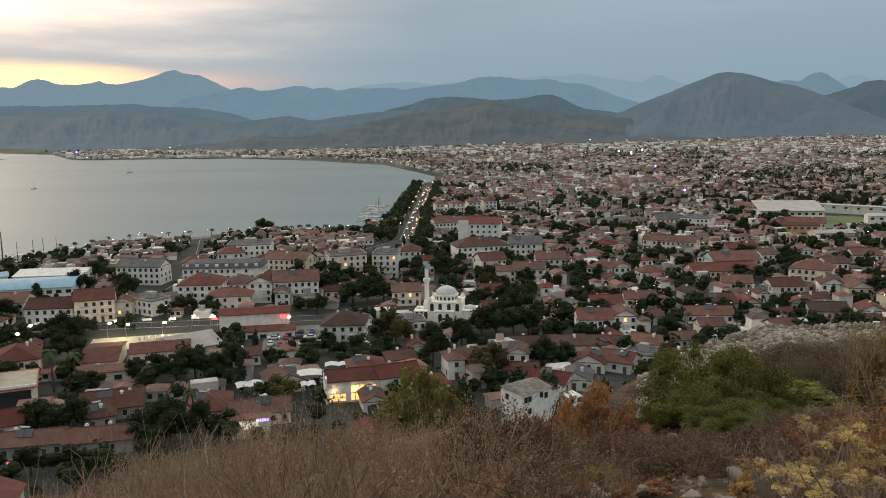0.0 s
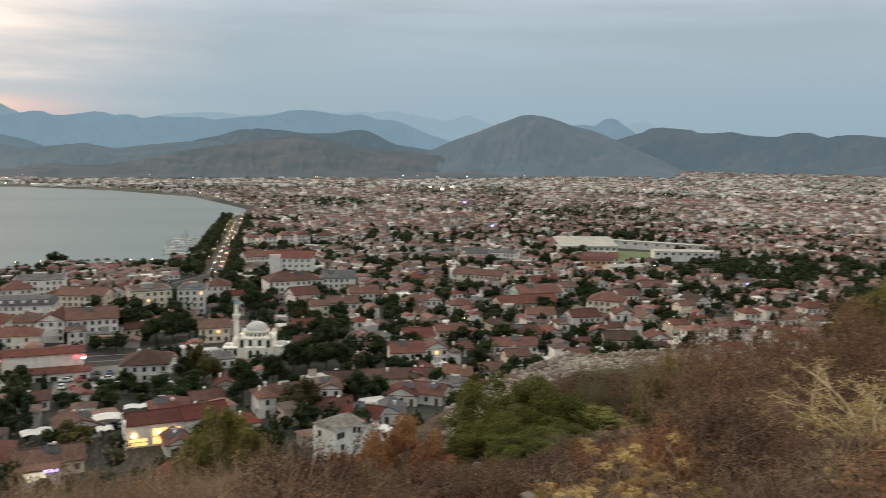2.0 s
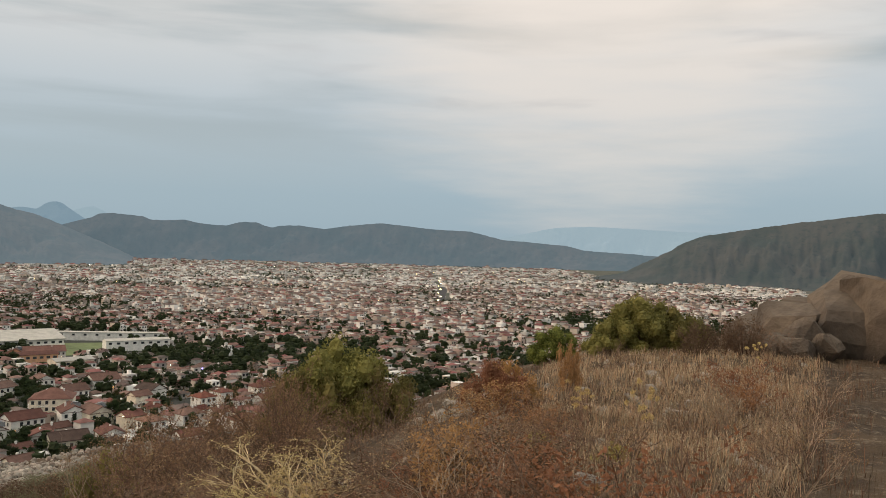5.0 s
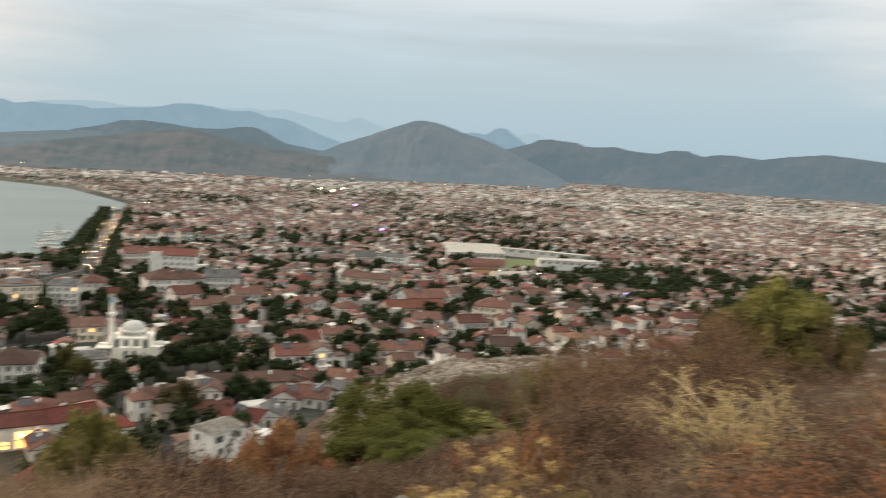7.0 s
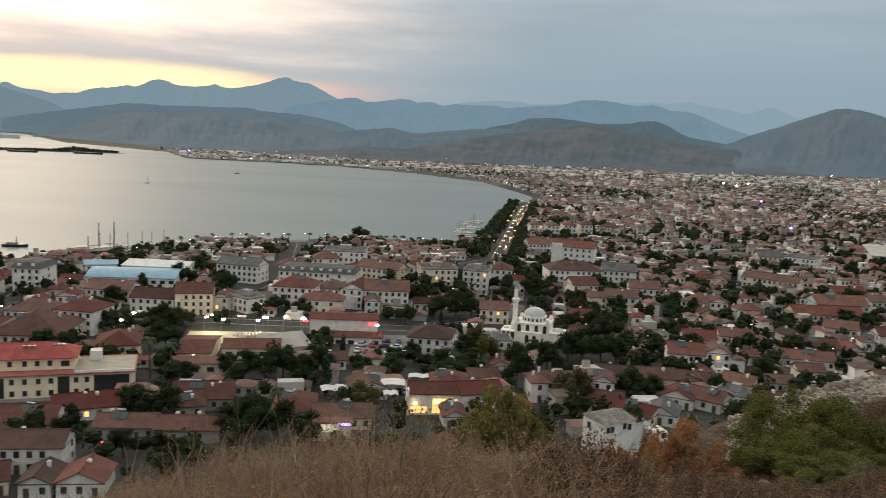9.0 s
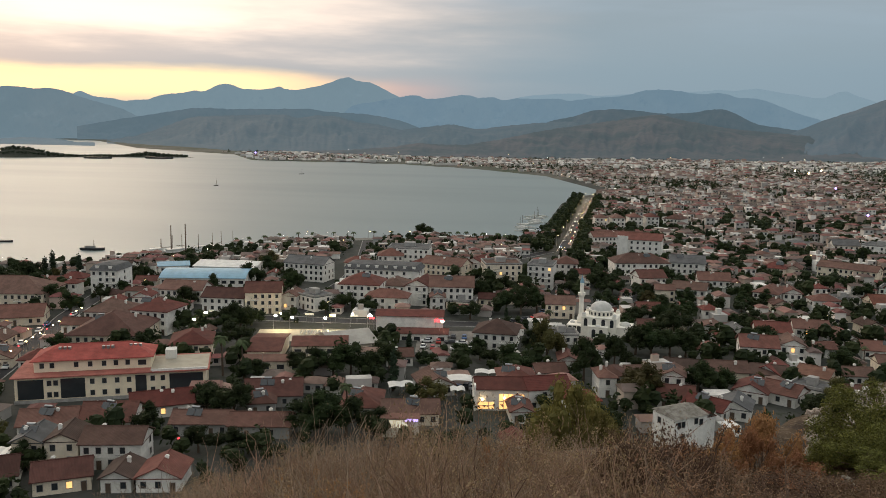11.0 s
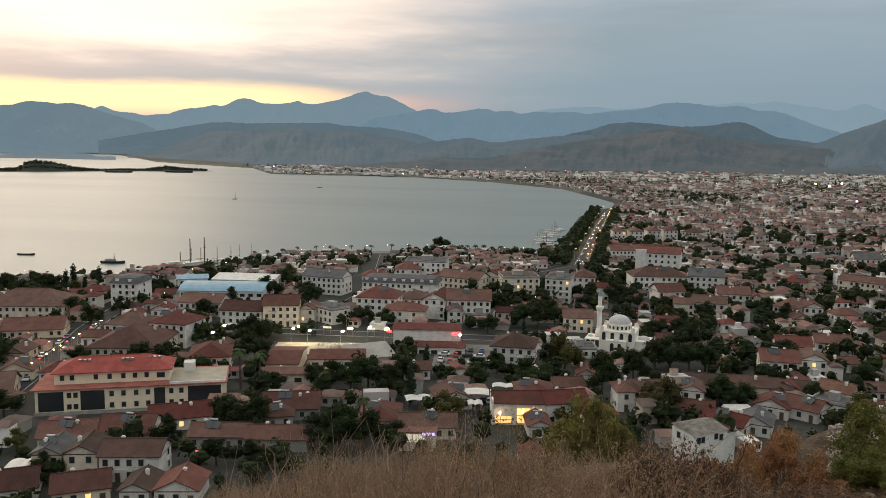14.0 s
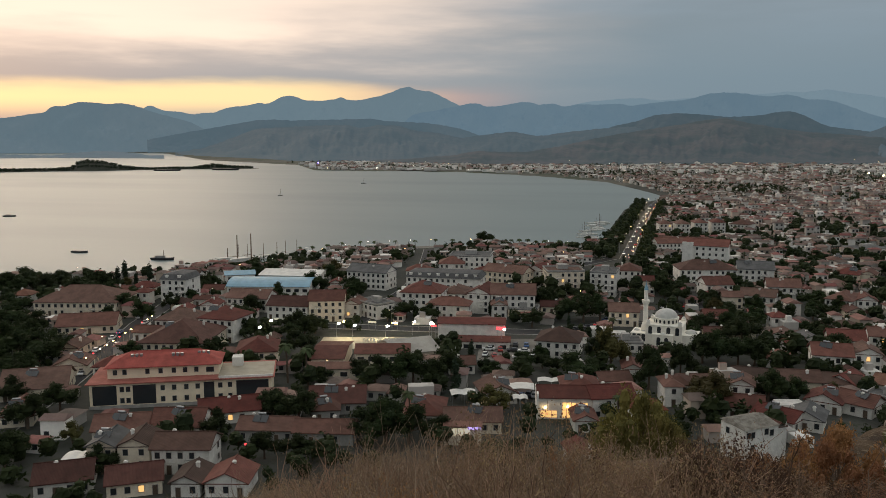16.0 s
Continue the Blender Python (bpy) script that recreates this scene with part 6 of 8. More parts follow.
# ---------------------------------------------------------------- the town beyond, too many houses to count
def far_town():
    rnd = random.Random(99)
    V, F, I = [], [], []
    TV, TF = [], []
    near_taken = [(a, b, c) for a, b, c in TAKEN if math.hypot(a, b) > 380]
    mats = ["wall_far", "wall_far_cream", "roof_far", "roof_far_brown", "roof_far_pale", "glass_dark"]

    def block(x, y, w, d, h, a, roof, wall, windows):
        c, s, z = math.cos(a), math.sin(a), 2.3

        def at(px, py, pz):
            return (x + c * px - s * py, y + s * px + c * py, z + pz)
        i = len(V)
        W, D = w / 2, d / 2
        V.extend([at(-W, -D, -0.5), at(W, -D, -0.5), at(W, D, -0.5), at(-W, D, -0.5), at(-W, -D, h), at(W, -D, h), at(W, D, h), at(-W, D, h)])
        for k in range(4):
            F.append((i + k, i + (k + 1) % 4, i + 4 + (k + 1) % 4, i + 4 + k))
            I.append(wall)
        if roof == 4:
            F.append((i + 4, i + 5, i + 6, i + 7))
            I.append(4)
            if rnd.random() < 0.4:
                j = len(V)
                V.extend([at(-W * 0.4, -D * 0.3, h), at(W * 0.2, -D * 0.3, h), at(W * 0.2, D * 0.4, h), at(-W * 0.4, D * 0.4, h), at(-W * 0.4, -D * 0.3, h + 2), at(W * 0.2, -D * 0.3, h + 2), at(W * 0.2, D * 0.4, h + 2), at(-W * 0.4, D * 0.4, h + 2)])
                for k in range(4):
                    F.append((j + k, j + (k + 1) % 4, j + 4 + (k + 1) % 4, j + 4 + k))
                    I.append(wall)
                F.append((j + 4, j + 5, j + 6, j + 7))
                I.append(rnd.choice([2, 4]))
        else:
            o, rise, inset = 0.5, min(w, d) * 0.24, rnd.choice([0.0, 0.45]) * min(w, d)
            j = len(V)
            long_x = w >= d
            r0, r1 = ((-W + inset, 0), (W - inset, 0)) if long_x else ((0, -D + inset), (0, D - inset))
            V.extend([at(-W - o, -D - o, h + 0.05), at(W + o, -D - o, h + 0.05), at(W + o, D + o, h + 0.05), at(-W - o, D + o, h + 0.05), at(*r0, h + rise), at(*r1, h + rise)])
            if long_x:
                F.extend([(j, j + 1, j + 5, j + 4), (j + 2, j + 3, j + 4, j + 5), (j + 1, j + 2, j + 5), (j + 3, j, j + 4)])
            else:
                F.extend([(j + 1, j + 2, j + 5, j + 4), (j + 3, j, j + 4, j + 5), (j, j + 1, j + 4), (j + 2, j + 3, j + 5)])
            I.extend([roof] * 4)
        if windows:
            floors, n = max(1, int(h / 3)), max(2, int(w / 3.2))
            for q in range(floors):
                for k in range(n):
                    if rnd.random() < 0.85:
                        px, pz, j = -W + (k + 0.5) * w / n, q * 3 + 1.0, len(V)
                        V.extend([at(px - 0.65, -D - 0.06, pz), at(px + 0.65, -D - 0.06, pz), at(px + 0.65, -D - 0.06, pz + 1.3), at(px - 0.65, -D - 0.06, pz + 1.3)])
                        F.append((j, j + 1, j + 2, j + 3))
                        I.append(5)

    def clump(x, y, h, n):
        cs = [(x + rnd.uniform(-0.25, 0.25) * h, y + rnd.uniform(-0.25, 0.25) * h, 2.3 + h * rnd.uniform(0.3, 0.75), h * rnd.uniform(0.2, 0.32)) for _ in range(4)]
        v, f = leaf_cloud(rnd, cs, n, h * (0.12 if n > 20 else 0.2))
        if n > 20:
            heart(v, f, cs[:2], 0.95)
        i = len(TV)
        TV.extend(v)
        TF.extend([tuple(i + k for k in q) for q in f])

    spots = []
    r = 415.0
    while r < 4350:
        c = 5.9 + 0.0024 * r if r < 1500 else 0.6 + 0.006 * r
        steps = int(math.radians(120) * r / c)
        for k in range(steps):
            az = -72 + 120 * (k + rnd.uniform(-0.5, 0.5)) / steps
            rr = r + rnd.uniform(-0.55, 0.55) * c
            spots.append((az, rr, -rr * math.sin(radians(az)), rr * math.cos(radians(az)), c))
        r += c * (0.95 if r < 1500 else 1.15)
    # sheds and back houses that crowd the nearer streets
    for _ in range(6500):
        az, rr = rnd.uniform(-62, 44), math.sqrt(rnd.uniform(168 ** 2, 470 ** 2))
        x, y = -rr * math.sin(radians(az)), rr * math.cos(radians(az))
        near = [q for q in TAKEN if abs(q[0] - x) < 30 and abs(q[1] - y) < 30]
        if any((x - a) ** 2 + (y - b) ** 2 < (c * 0.92 + 2.6) ** 2 for a, b, c in near) or gz(x, y) > 5 or shore_distance(x, y)[0] < 12:
            continue
        TAKEN.append((x, y, 2.6))
        if rr < 202 or rnd.random() < 0.48:
            clump(x, y, rnd.uniform(3.5, 7.5), 44)
        else:
            block(x, y, rnd.uniform(4, 7.5), rnd.uniform(3.5, 6), rnd.choice([2.6, 2.6, 3.0, 5.0]), radians(street_turn(x, y) + rnd.choice([0, 90]) + rnd.uniform(-8, 8)), rnd.choices([2, 3, 4], [5, 3, 2])[0], rnd.choice([0, 0, 1]), True)
    # rows of trees on both sides of the avenue
    for k in range(44):
        f = k / 43
        for off in (-15.5, -11.5, 8.5, 13.0):
            x, y = -24 + 8 * f + off + 1.2 * math.sin(7.0 * k + off), 498 + 404 * f + rnd.uniform(-3, 3)
            if off < 13 or f < 0.8:
                clump(x, y, rnd.uniform(6.5, 9.5), 60)
                TAKEN.append((x, y, 3.0))
    # gardens and tree-lined yards between the houses
    stand_by = {}
    for a, b, c in TAKEN:
        stand_by.setdefault((int(a // 30), int(b // 30)), []).append((a, b, c))
    for _ in range(5200):
        az, rr = rnd.uniform(-62, 44), math.sqrt(rnd.uniform(190 ** 2, 780 ** 2))
        x, y = -rr * math.sin(radians(az)), rr * math.cos(radians(az))
        lush = noise.noise((x * 0.011, y * 0.011, 6.0)) + 0.6 * noise.noise((x * 0.03, y * 0.03, 1.0))
        if lush < (0.26 if az < -29 else 0.3 if -6 < az < 4 and rr < 300 else 0.12 if az < -13 and rr > 380 else -0.04 if az < -3 and rr > 320 else -0.08 if az < 2 else 0.05 if rr < 340 else 0.34):
            continue
        close = [q for i in (-1, 0, 1) for j in (-1, 0, 1) for q in stand_by.get((int(x // 30) + i, int(y // 30) + j), [])]
        if any((x - a) ** 2 + (y - b) ** 2 < (c * 0.8 + 1.0) ** 2 for a, b, c in close) or gz(x, y) > 6 or gz(x, y) < 2.2 or abs(x + 20) < 9 and y > 490:
            continue
        clump(x, y, rnd.uniform(5, 9.5) if rr < 320 or az < -29 else rnd.uniform(5.5, 10.5), 52 if rr < 480 else 30)
        if rr > 430:
            near_taken.append((x, y, 0.5))
    S = np.array(spots)
    shore = shore_distance(S[:, 2], S[:, 3])
    for (az, rr, x, y, c), sd in zip(spots, shore):
        if rr < 430 and abs(az) < 62:
            continue
        if sd < 14 or (az > 20 and rr > 2450) or (az > 33) or (az < -57 and rr > float(np.interp(az, [-72, -67, -62, -60, -57], [2300, 2400, 2300, 2800, 4200]))) or (-28.2 < az < 20 and rr > float(np.interp(az, [-28, -20, -15.6, -8, 0, 11, 20], [2980, 2800, 2450, 2240, 2210, 2110, 2320]))):
            continue
        green = noise.noise((x * 0.0035, y * 0.0035, 8.0)) + 0.7 * noise.noise((x * 0.012, y * 0.012, 3.0))
        field = rr > 1400 and noise.noise((x * 0.002, y * 0.004, 1.0)) > (0.05 if rr > 1700 else 0.25)
        if rr < 740 and any((x - a) ** 2 + (y - b) ** 2 < (q + 5) ** 2 for a, b, q in near_taken):
            continue
        if abs(x + 20) < 11 and rr < 1000:
            continue
        if abs((x - 925) * 0.674 - (y - 800) * 0.739) < 12 and rr > 1200:
            continue
        if field and rnd.random() < 0.7:
            if rnd.random() < 0.3:
                clump(x, y, rnd.uniform(6, 10), 12)
            continue
        if (green > (0.22 if rr < 760 and az < -30 else 0.22 if rr < 760 and az < -14 else 0.06 if rr < 760 and az < -3 else 0.5 if rr < 620 else 0.2 if rr < 900 else 0.27) and rnd.random() < 0.7) or rnd.random() < (0.1 if az > 0 and rr < 620 else 0.21 if rr < 1400 else 0.36):
            if rr < 900:
                clump(x + rnd.uniform(-6, 6), y + rnd.uniform(-6, 6), rnd.uniform(4, 8), 24)
            clump(x, y, rnd.uniform(5, 9), 26 if rr < 900 else 12 if rr < 1600 else 7)
            continue
        a = radians(street_turn(x * 0.5, y * 0.5) + rnd.choice([0, 0, 90]) + rnd.uniform(-6, 6))
        if rr > 1700 and rnd.random() < 0.3:
            block(x, y, rnd.uniform(18, 55), rnd.uniform(8, 14), rnd.uniform(3.0, 5), a, 4, 0, False)
            continue
        tall = noise.noise((x * 0.004, y * 0.004, 5.0)) > 0.05
        h = rnd.choice([4.5, 4.5, 6.5, 6.5, 9]) if tall else rnd.choice([2.6, 2.6, 3, 4.5, 4.5, 6])
        if sd < 70 or rr < 640:
            h = min(h, 6)
        block(x, y, rnd.uniform(0.6, 0.92) * c, rnd.uniform(0.5, 0.75) * c, h, a, rnd.choices([2, 3, 4], [5, 3, 3] if rr < 900 else [3, 4, 5] if rr < 1700 else [2, 2, 8])[0], rnd.choices([0, 1], [3, 2])[0], rr < 1000)
        if rnd.random() < (0.6 if rr < 1200 else 0.3):
            clump(x + rnd.uniform(-0.6, 0.6) * c, y - 0.55 * c, rnd.uniform(4, 8), 15 if rr < 900 else 8)
    tagged(new("town_houses", raw_mesh("town_houses", V, F, mats, I)), label="dense far town of white houses with red and pale roofs", category="houses", kind="stuff")
    tagged(new("town_trees", raw_mesh("town_trees", TV, TF, ["leaf_dark"])), label="dark green trees among the far houses", category="trees", kind="stuff")


material("wall_far", (0.70, 0.67, 0.625), 0.9, var=0.15, scale=0.05, random_tint=0.9, island=True)
material("wall_far_cream", (0.50, 0.41, 0.345), 0.9, var=0.15, scale=0.05, random_tint=0.5, island=True)
material("roof_far", (0.24, 0.122, 0.10), 0.9, var=0.3, scale=0.2, random_tint=0.7, island=True)
material("roof_far_brown", (0.165, 0.118, 0.102), 0.9, var=0.3, scale=0.2, random_tint=0.6, island=True)
material("roof_far_pale", (0.68, 0.655, 0.61), 0.85, var=0.3, scale=0.2, random_tint=0.6, island=True)
far_town()


# ---------------------------------------------------------------- islands
def island(name, crest, r, label, seed=3.1):
    """A low island: crest heights along it, a rocky shore and a coat of pines."""
    rnd = random.Random(seed)
    verts, faces, TV, TF = [], [], [], []
    c = np.array(crest, float)
    n, m = 90, 6
    for i in range(n + 1):
        az = c[0, 0] + (c[-1, 0] - c[0, 0]) * i / n
        h = float(np.interp(az, c[:, 0], c[:, 1])) * (1 + 0.2 * noise.noise((az * 3, seed, 0)))
        v = direction(az, 0)
        for j in range(m + 1):
            g = j / m
            d = r + (g - 0.15) * (30 + 3.5 * h)
            z = -1.0 + (h + 1.0) * math.sin(math.pi * g)
            verts.append((v.x * d, v.y * d, z))
            if 0 < j < m and z > 1.5:
                for _ in range(7):
                    dd, aa = d + rnd.uniform(-8, 8), az + rnd.uniform(-0.1, 0.1)
                    w = direction(aa, 0)
                    q, k = leaf_cloud(rnd, [(w.x * dd, w.y * dd, z + 1.5, 2.6)], 9, 1.7)
                    o = len(TV)
                    TV.extend(q)
                    TF.extend([tuple(o + t for t in p) for p in k])
    for i in range(n):
        for j in range(m):
            a = i * (m + 1) + j
            faces.append((a, a + m + 1, a + m + 2, a + 1))
    tagged(new(name, raw_mesh(name, verts, faces, "island_soil")), label=label, category="island", kind="structure")
    tagged(new("island_trees", raw_mesh("island_trees", TV, TF, ["leaf_cypress"])), label="dark pines covering a low island", category="trees", kind="stuff")


material("island_soil", (0.075, 0.075, 0.06), 0.95, second=(0.035, 0.045, 0.032), var=0.3, scale=0.05)
island("island", [(27.5, 0), (28.2, 2.5), (29.4, 5), (30.4, 9.5), (31.2, 6), (31.9, 1.8), (33.0, 3.0), (34.4, 1.6), (35.3, 4), (36.2, 9), (36.9, 16), (37.6, 20), (38.1, 22), (38.6, 18), (39.1, 6), (40, 3.5), (42, 4), (46, 8), (52, 0)], 2085, "low dark wooded island chain in the bay")


# ---------------------------------------------------------------- cars, lamps, boats
def car_parts(paint):
    bm = bmesh.new()
    prof = [(-2.1, 0.35), (-2.12, 0.75), (-1.9, 0.92), (-1.0, 0.98), (1.55, 0.95), (2.0, 0.86), (2.12, 0.6), (2.1, 0.35)]
    for s in (-1, 1):
        bm.faces.new([bm.verts.new((x, s * 0.86, z)) for x, z in prof])
    bm.verts.ensure_lookup_table()
    n = len(prof)
    for k in range(n):
        bm.faces.new((bm.verts[k], bm.verts[(k + 1) % n], bm.verts[n + (k + 1) % n], bm.verts[n + k]))
    bmesh.ops.recalc_face_normals(bm, faces=bm.faces)
    body = mesh_of("body", bm, ["paint_" + paint])
    bm = bmesh.new()
    lo, hi = [(-1.55, 0.96), (1.0, 0.96)], [(-1.25, 1.45), (0.35, 1.45)]
    a = [bm.verts.new((x, s * 0.8, z)) for s in (-1, 1) for x, z in lo]
    b = [bm.verts.new((x, s * 0.64, z)) for s in (-1, 1) for x, z in hi]
    for q in ((a[0], a[1], b[1], b[0]), (a[3], a[2], b[2], b[3]), (a[1], a[3], b[3], b[1]), (a[2], a[0], b[0], b[2])):
        bm.faces.new(q).material_index = 1
    bm.faces.new((b[0], b[1], b[3], b[2]))
    bmesh.ops.recalc_face_normals(bm, faces=bm.faces)
    cabin = mesh_of("cabin", bm, ["paint_" + paint, "glass_dark"])
    return body, cabin


def wheel_mesh():
    bm = bmesh.new()
    tube(bm, (0, -0.1, 0), (0, 0.1, 0), 0.31, 0.31, 12)
    return mesh_of("wheel", bm, ["rubber"])


WHEEL = wheel_mesh()
bm = bmesh.new()
box(bm, -0.06, 0.06, -0.16, 0.16, -0.1, 0.1, 0, 0.02)
HEADLIGHT = mesh_of("headlight", bm, ["lamp_white"])
bm = bmesh.new()
box(bm, -0.05, 0.05, -0.16, 0.16, -0.09, 0.09, 0, 0.02)
TAIL = mesh_of("tail_light", bm, ["lamp_red"])
CARS = {}


def car(paint, x, y, rot, lit=False):
    key = (paint, lit)
    m = pose(x, y, gz(x, y) + 0.07, 0, 0, rot)
    if key in CARS:
        copy_thing(CARS[key], m)
        return
    e = new("car")
    e.matrix_world = m
    body, cabin = car_parts(paint)
    part("body", body, e)
    part("cabin", cabin, e)
    for wx in (-1.3, 1.35):
        for wy in (-0.8, 0.8):
            part("wheel", WHEEL, e, pose(wx, wy, 0.31))
    if lit:
        for s in (-0.6, 0.6):
            part("headlight", HEADLIGHT, e, pose(2.1, s, 0.7), "lit white headlight")
            part("tail_light", TAIL, e, pose(-2.12, s, 0.78), "lit red tail light")
    CARS[key] = e
    tagged(e, label=f"{paint} car with lights on driving along the road" if lit else f"{paint} parked car at the roadside", category="car", group="cars")


crnd = random.Random(17)
PAINTS = ["white", "silver", "black", "white", "red", "blue", "white", "silver"]
for k in range(14):
    car(crnd.choice(PAINTS), -58 + (k % 5) * 4.0 + crnd.uniform(-0.5, 0.5), 266 + (k // 5) * 8 + crnd.uniform(-0.5, 0.5), crnd.choice([10, 100, 190]) + crnd.uniform(-8, 8))
for k in range(26):
    f = k / 25
    car(crnd.choice(PAINTS), -24 + 8 * f + (-2.2 if k % 2 else 2.2), 510 + 390 * f, 90 if k % 2 == 0 else -90, True)
for k in range(16):
    f = k / 15
    car(crnd.choice(PAINTS), -158 - 45 * f + crnd.choice([-2.6, 2.6]), 163 + 125 * f, 108 + crnd.uniform(-3, 3), k % 4 == 0)
for k in range(16):
    f = k / 15
    car(crnd.choice(PAINTS), -38 + 55 * f + crnd.choice([-2.4, 2.4]), 306 + 75 * f, 52 + crnd.uniform(-4, 4), k % 3 == 0)
for k in range(8):
    car(crnd.choice(PAINTS), -46 + 1.9 * k, 226 + crnd.uniform(-1.5, 1.5), 95 + crnd.uniform(-6, 6))


def white_chair(x, y, turn):
    """A plastic garden chair: seat, back and four legs."""
    e = new("garden_chair")
    e.matrix_world = pose(x, y, gz(x, y) + 0.06, 0, 0, turn)
    for nm, q in (("seat", (-0.24, 0.24, -0.24, 0.24, 0.42, 0.46)), ("backrest", (-0.24, 0.24, 0.2, 0.24, 0.47, 0.9))):
        bm = bmesh.new()
        box(bm, *q, 0, 0.01)
        part(nm, mesh_of(nm, bm, ["white_sheet"]), e)
    leg = bmesh.new()
    tube(leg, (0, 0, 0), (0, 0, 0.42), 0.025, 0.03, 5)
    leg = mesh_of("leg", leg, ["white_sheet"])
    for lx in (-0.2, 0.2):
        for ly in (-0.2, 0.2):
            part("leg", leg, e, pose(lx, ly, 0))
    return tagged(e, label="white plastic garden chair in the lit yard", category="chair", group="chairs in the yard")


first_chair = white_chair(-104, 275, 193)
for k in range(1, 48):
    row, col = divmod(k, 12)
    q = pose(-104, 275, 0, 0, 0, 13) @ pose(col * 1.25, row * 1.2 - 2, 0)
    copy_thing(first_chair, pose(q.translation.x, q.translation.y, gz(q.translation.x, q.translation.y) + 0.06, 0, 0, 193))

LAMP_MADE = {}


def street_lamp(x, y, bulb="lamp_warm", h=8.0, r=0.3, turn=0.0, at=None):
    z = gz(x, y) if at is None else at
    key = (bulb, h, r)
    m = pose(x, y, z, 0, 0, turn)
    if key in LAMP_MADE:
        copy_thing(LAMP_MADE[key], m)
        return
    e = new("street_lamp")
    e.matrix_world = m
    bm = bmesh.new()
    tube(bm, (0, 0, -0.4), (0, 0, h), 0.09, 0.05, 8)
    part("pole", mesh_of("pole", bm, ["steel"]), e)
    bm = bmesh.new()
    tube(bm, (0, 0, h), (0.9, 0, h + 0.25), 0.05, 0.04, 6)
    part("arm", mesh_of("arm", bm, ["steel"]), e)
    bm = bmesh.new()
    bmesh.ops.create_icosphere(bm, subdivisions=2, radius=r, matrix=Matrix.Translation((0.9, 0, h + 0.15)) @ Matrix.Diagonal((1, 1, 0.7, 1)))
    part("lamp", mesh_of("lamp", bm, [bulb]), e, label="glowing lamp head")
    LAMP_MADE[key] = e
    tagged(e, label={"lamp_warm": "lit street lamp with warm glow", "lamp_white": "lit floodlight on a pole with white glow", "lamp_red": "lit red lamp on a pole", "lamp_blue": "lit blue lamp on a pole", "lamp_cyan": "lit pale green lamp on a pole"}[bulb], category="street lamp", group="street lamps")


for k in range(18):
    f = k / 17
    s = -5.5 if k % 2 else 5.5
    street_lamp(-24 + 8 * f + s, 508 + 400 * f, "lamp_warm", 7.0, 0.26, 0 if s < 0 else 180)
for k in range(8):
    f = (k / 7) ** 1.2
    street_lamp((1090 + 900 * f) * 0.7506 + (2.5 if k % 2 else -2.5), (1090 + 900 * f) * 0.6607, "lamp_warm", 10.0, 0.95)
for x, y, h in ((-138, 268.5, 7.0), (-109.1, 277, 5.0), (-97.3, 279, 5.0), (-141, 265.5, 5.0), (-116, 278.5, 5.0), (-54.4, 278, 6.5), (-90, 288, 5.0), (-84, 290, 4.5), (-131, 284, 5.0)):
    street_lamp(x, y, "lamp_white", h, 0.62)
for x, y, h in ((-92.9, 165.6, 2.6), (63, 279, 4.5), (-72, 292, 6.6)):
    street_lamp(x, y, "lamp_red", h, 0.3)
for k in range(12):
    street_lamp(-176 - 1.5 * k, 217 + 5.4 * k, "lamp_red" if k % 4 == 1 else "lamp_warm", 4.0, 0.3)
for x, y, z, power in ((-112, 277, 6.5, 2600), (-97, 280, 6.5, 2400), (-104, 258.5, 8.5, 450), (-88, 259, 8.0, 350)):
    bulb = new("lamp_light", bpy.data.lights.new("lamp_light", "POINT"))
    bulb.data.energy, bulb.data.color, bulb.data.shadow_soft_size = power, (1.0, 0.80, 0.45), 0.4
    bulb.location = (x, y, z)
for k in range(6):
    bulb = new("lamp_light", bpy.data.lights.new("lamp_light", "POINT"))
    bulb.data.energy, bulb.data.color, bulb.data.shadow_soft_size = 2600, (1.0, 0.66, 0.32), 0.4
    bulb.location = (-22.5 + 1.3 * k, 515 + 66 * k, 9.5)
for x, y, power in ((-180, 232, 700), (-187, 256, 900)):
    bulb = new("lamp_light", bpy.data.lights.new("lamp_light", "POINT"))
    bulb.data.energy, bulb.data.color, bulb.data.shadow_soft_size = power, (1.0, 0.50, 0.22), 0.4
    bulb.location = (x, y, 6.5)
for k in range(34):
    az, r = crnd.uniform(-58, 42), math.sqrt(crnd.uniform(190 ** 2, 560 ** 2))
    x, y = -r * math.sin(radians(az)), r * math.cos(radians(az))
    if shore_distance(x, y)[0] > 6 and gz(x, y) < 5:
        street_lamp(x, y, crnd.choice(["lamp_warm", "lamp_warm", "lamp_white"]), 6.5, 0.17, crnd.uniform(0, 360))
for k in range(14):
    f = k / 13
    street_lamp(-226 + 160 * f, 470 + 92 * f ** 0.6, crnd.choice(["lamp_warm", "lamp_white"]), 5.0, 0.24)


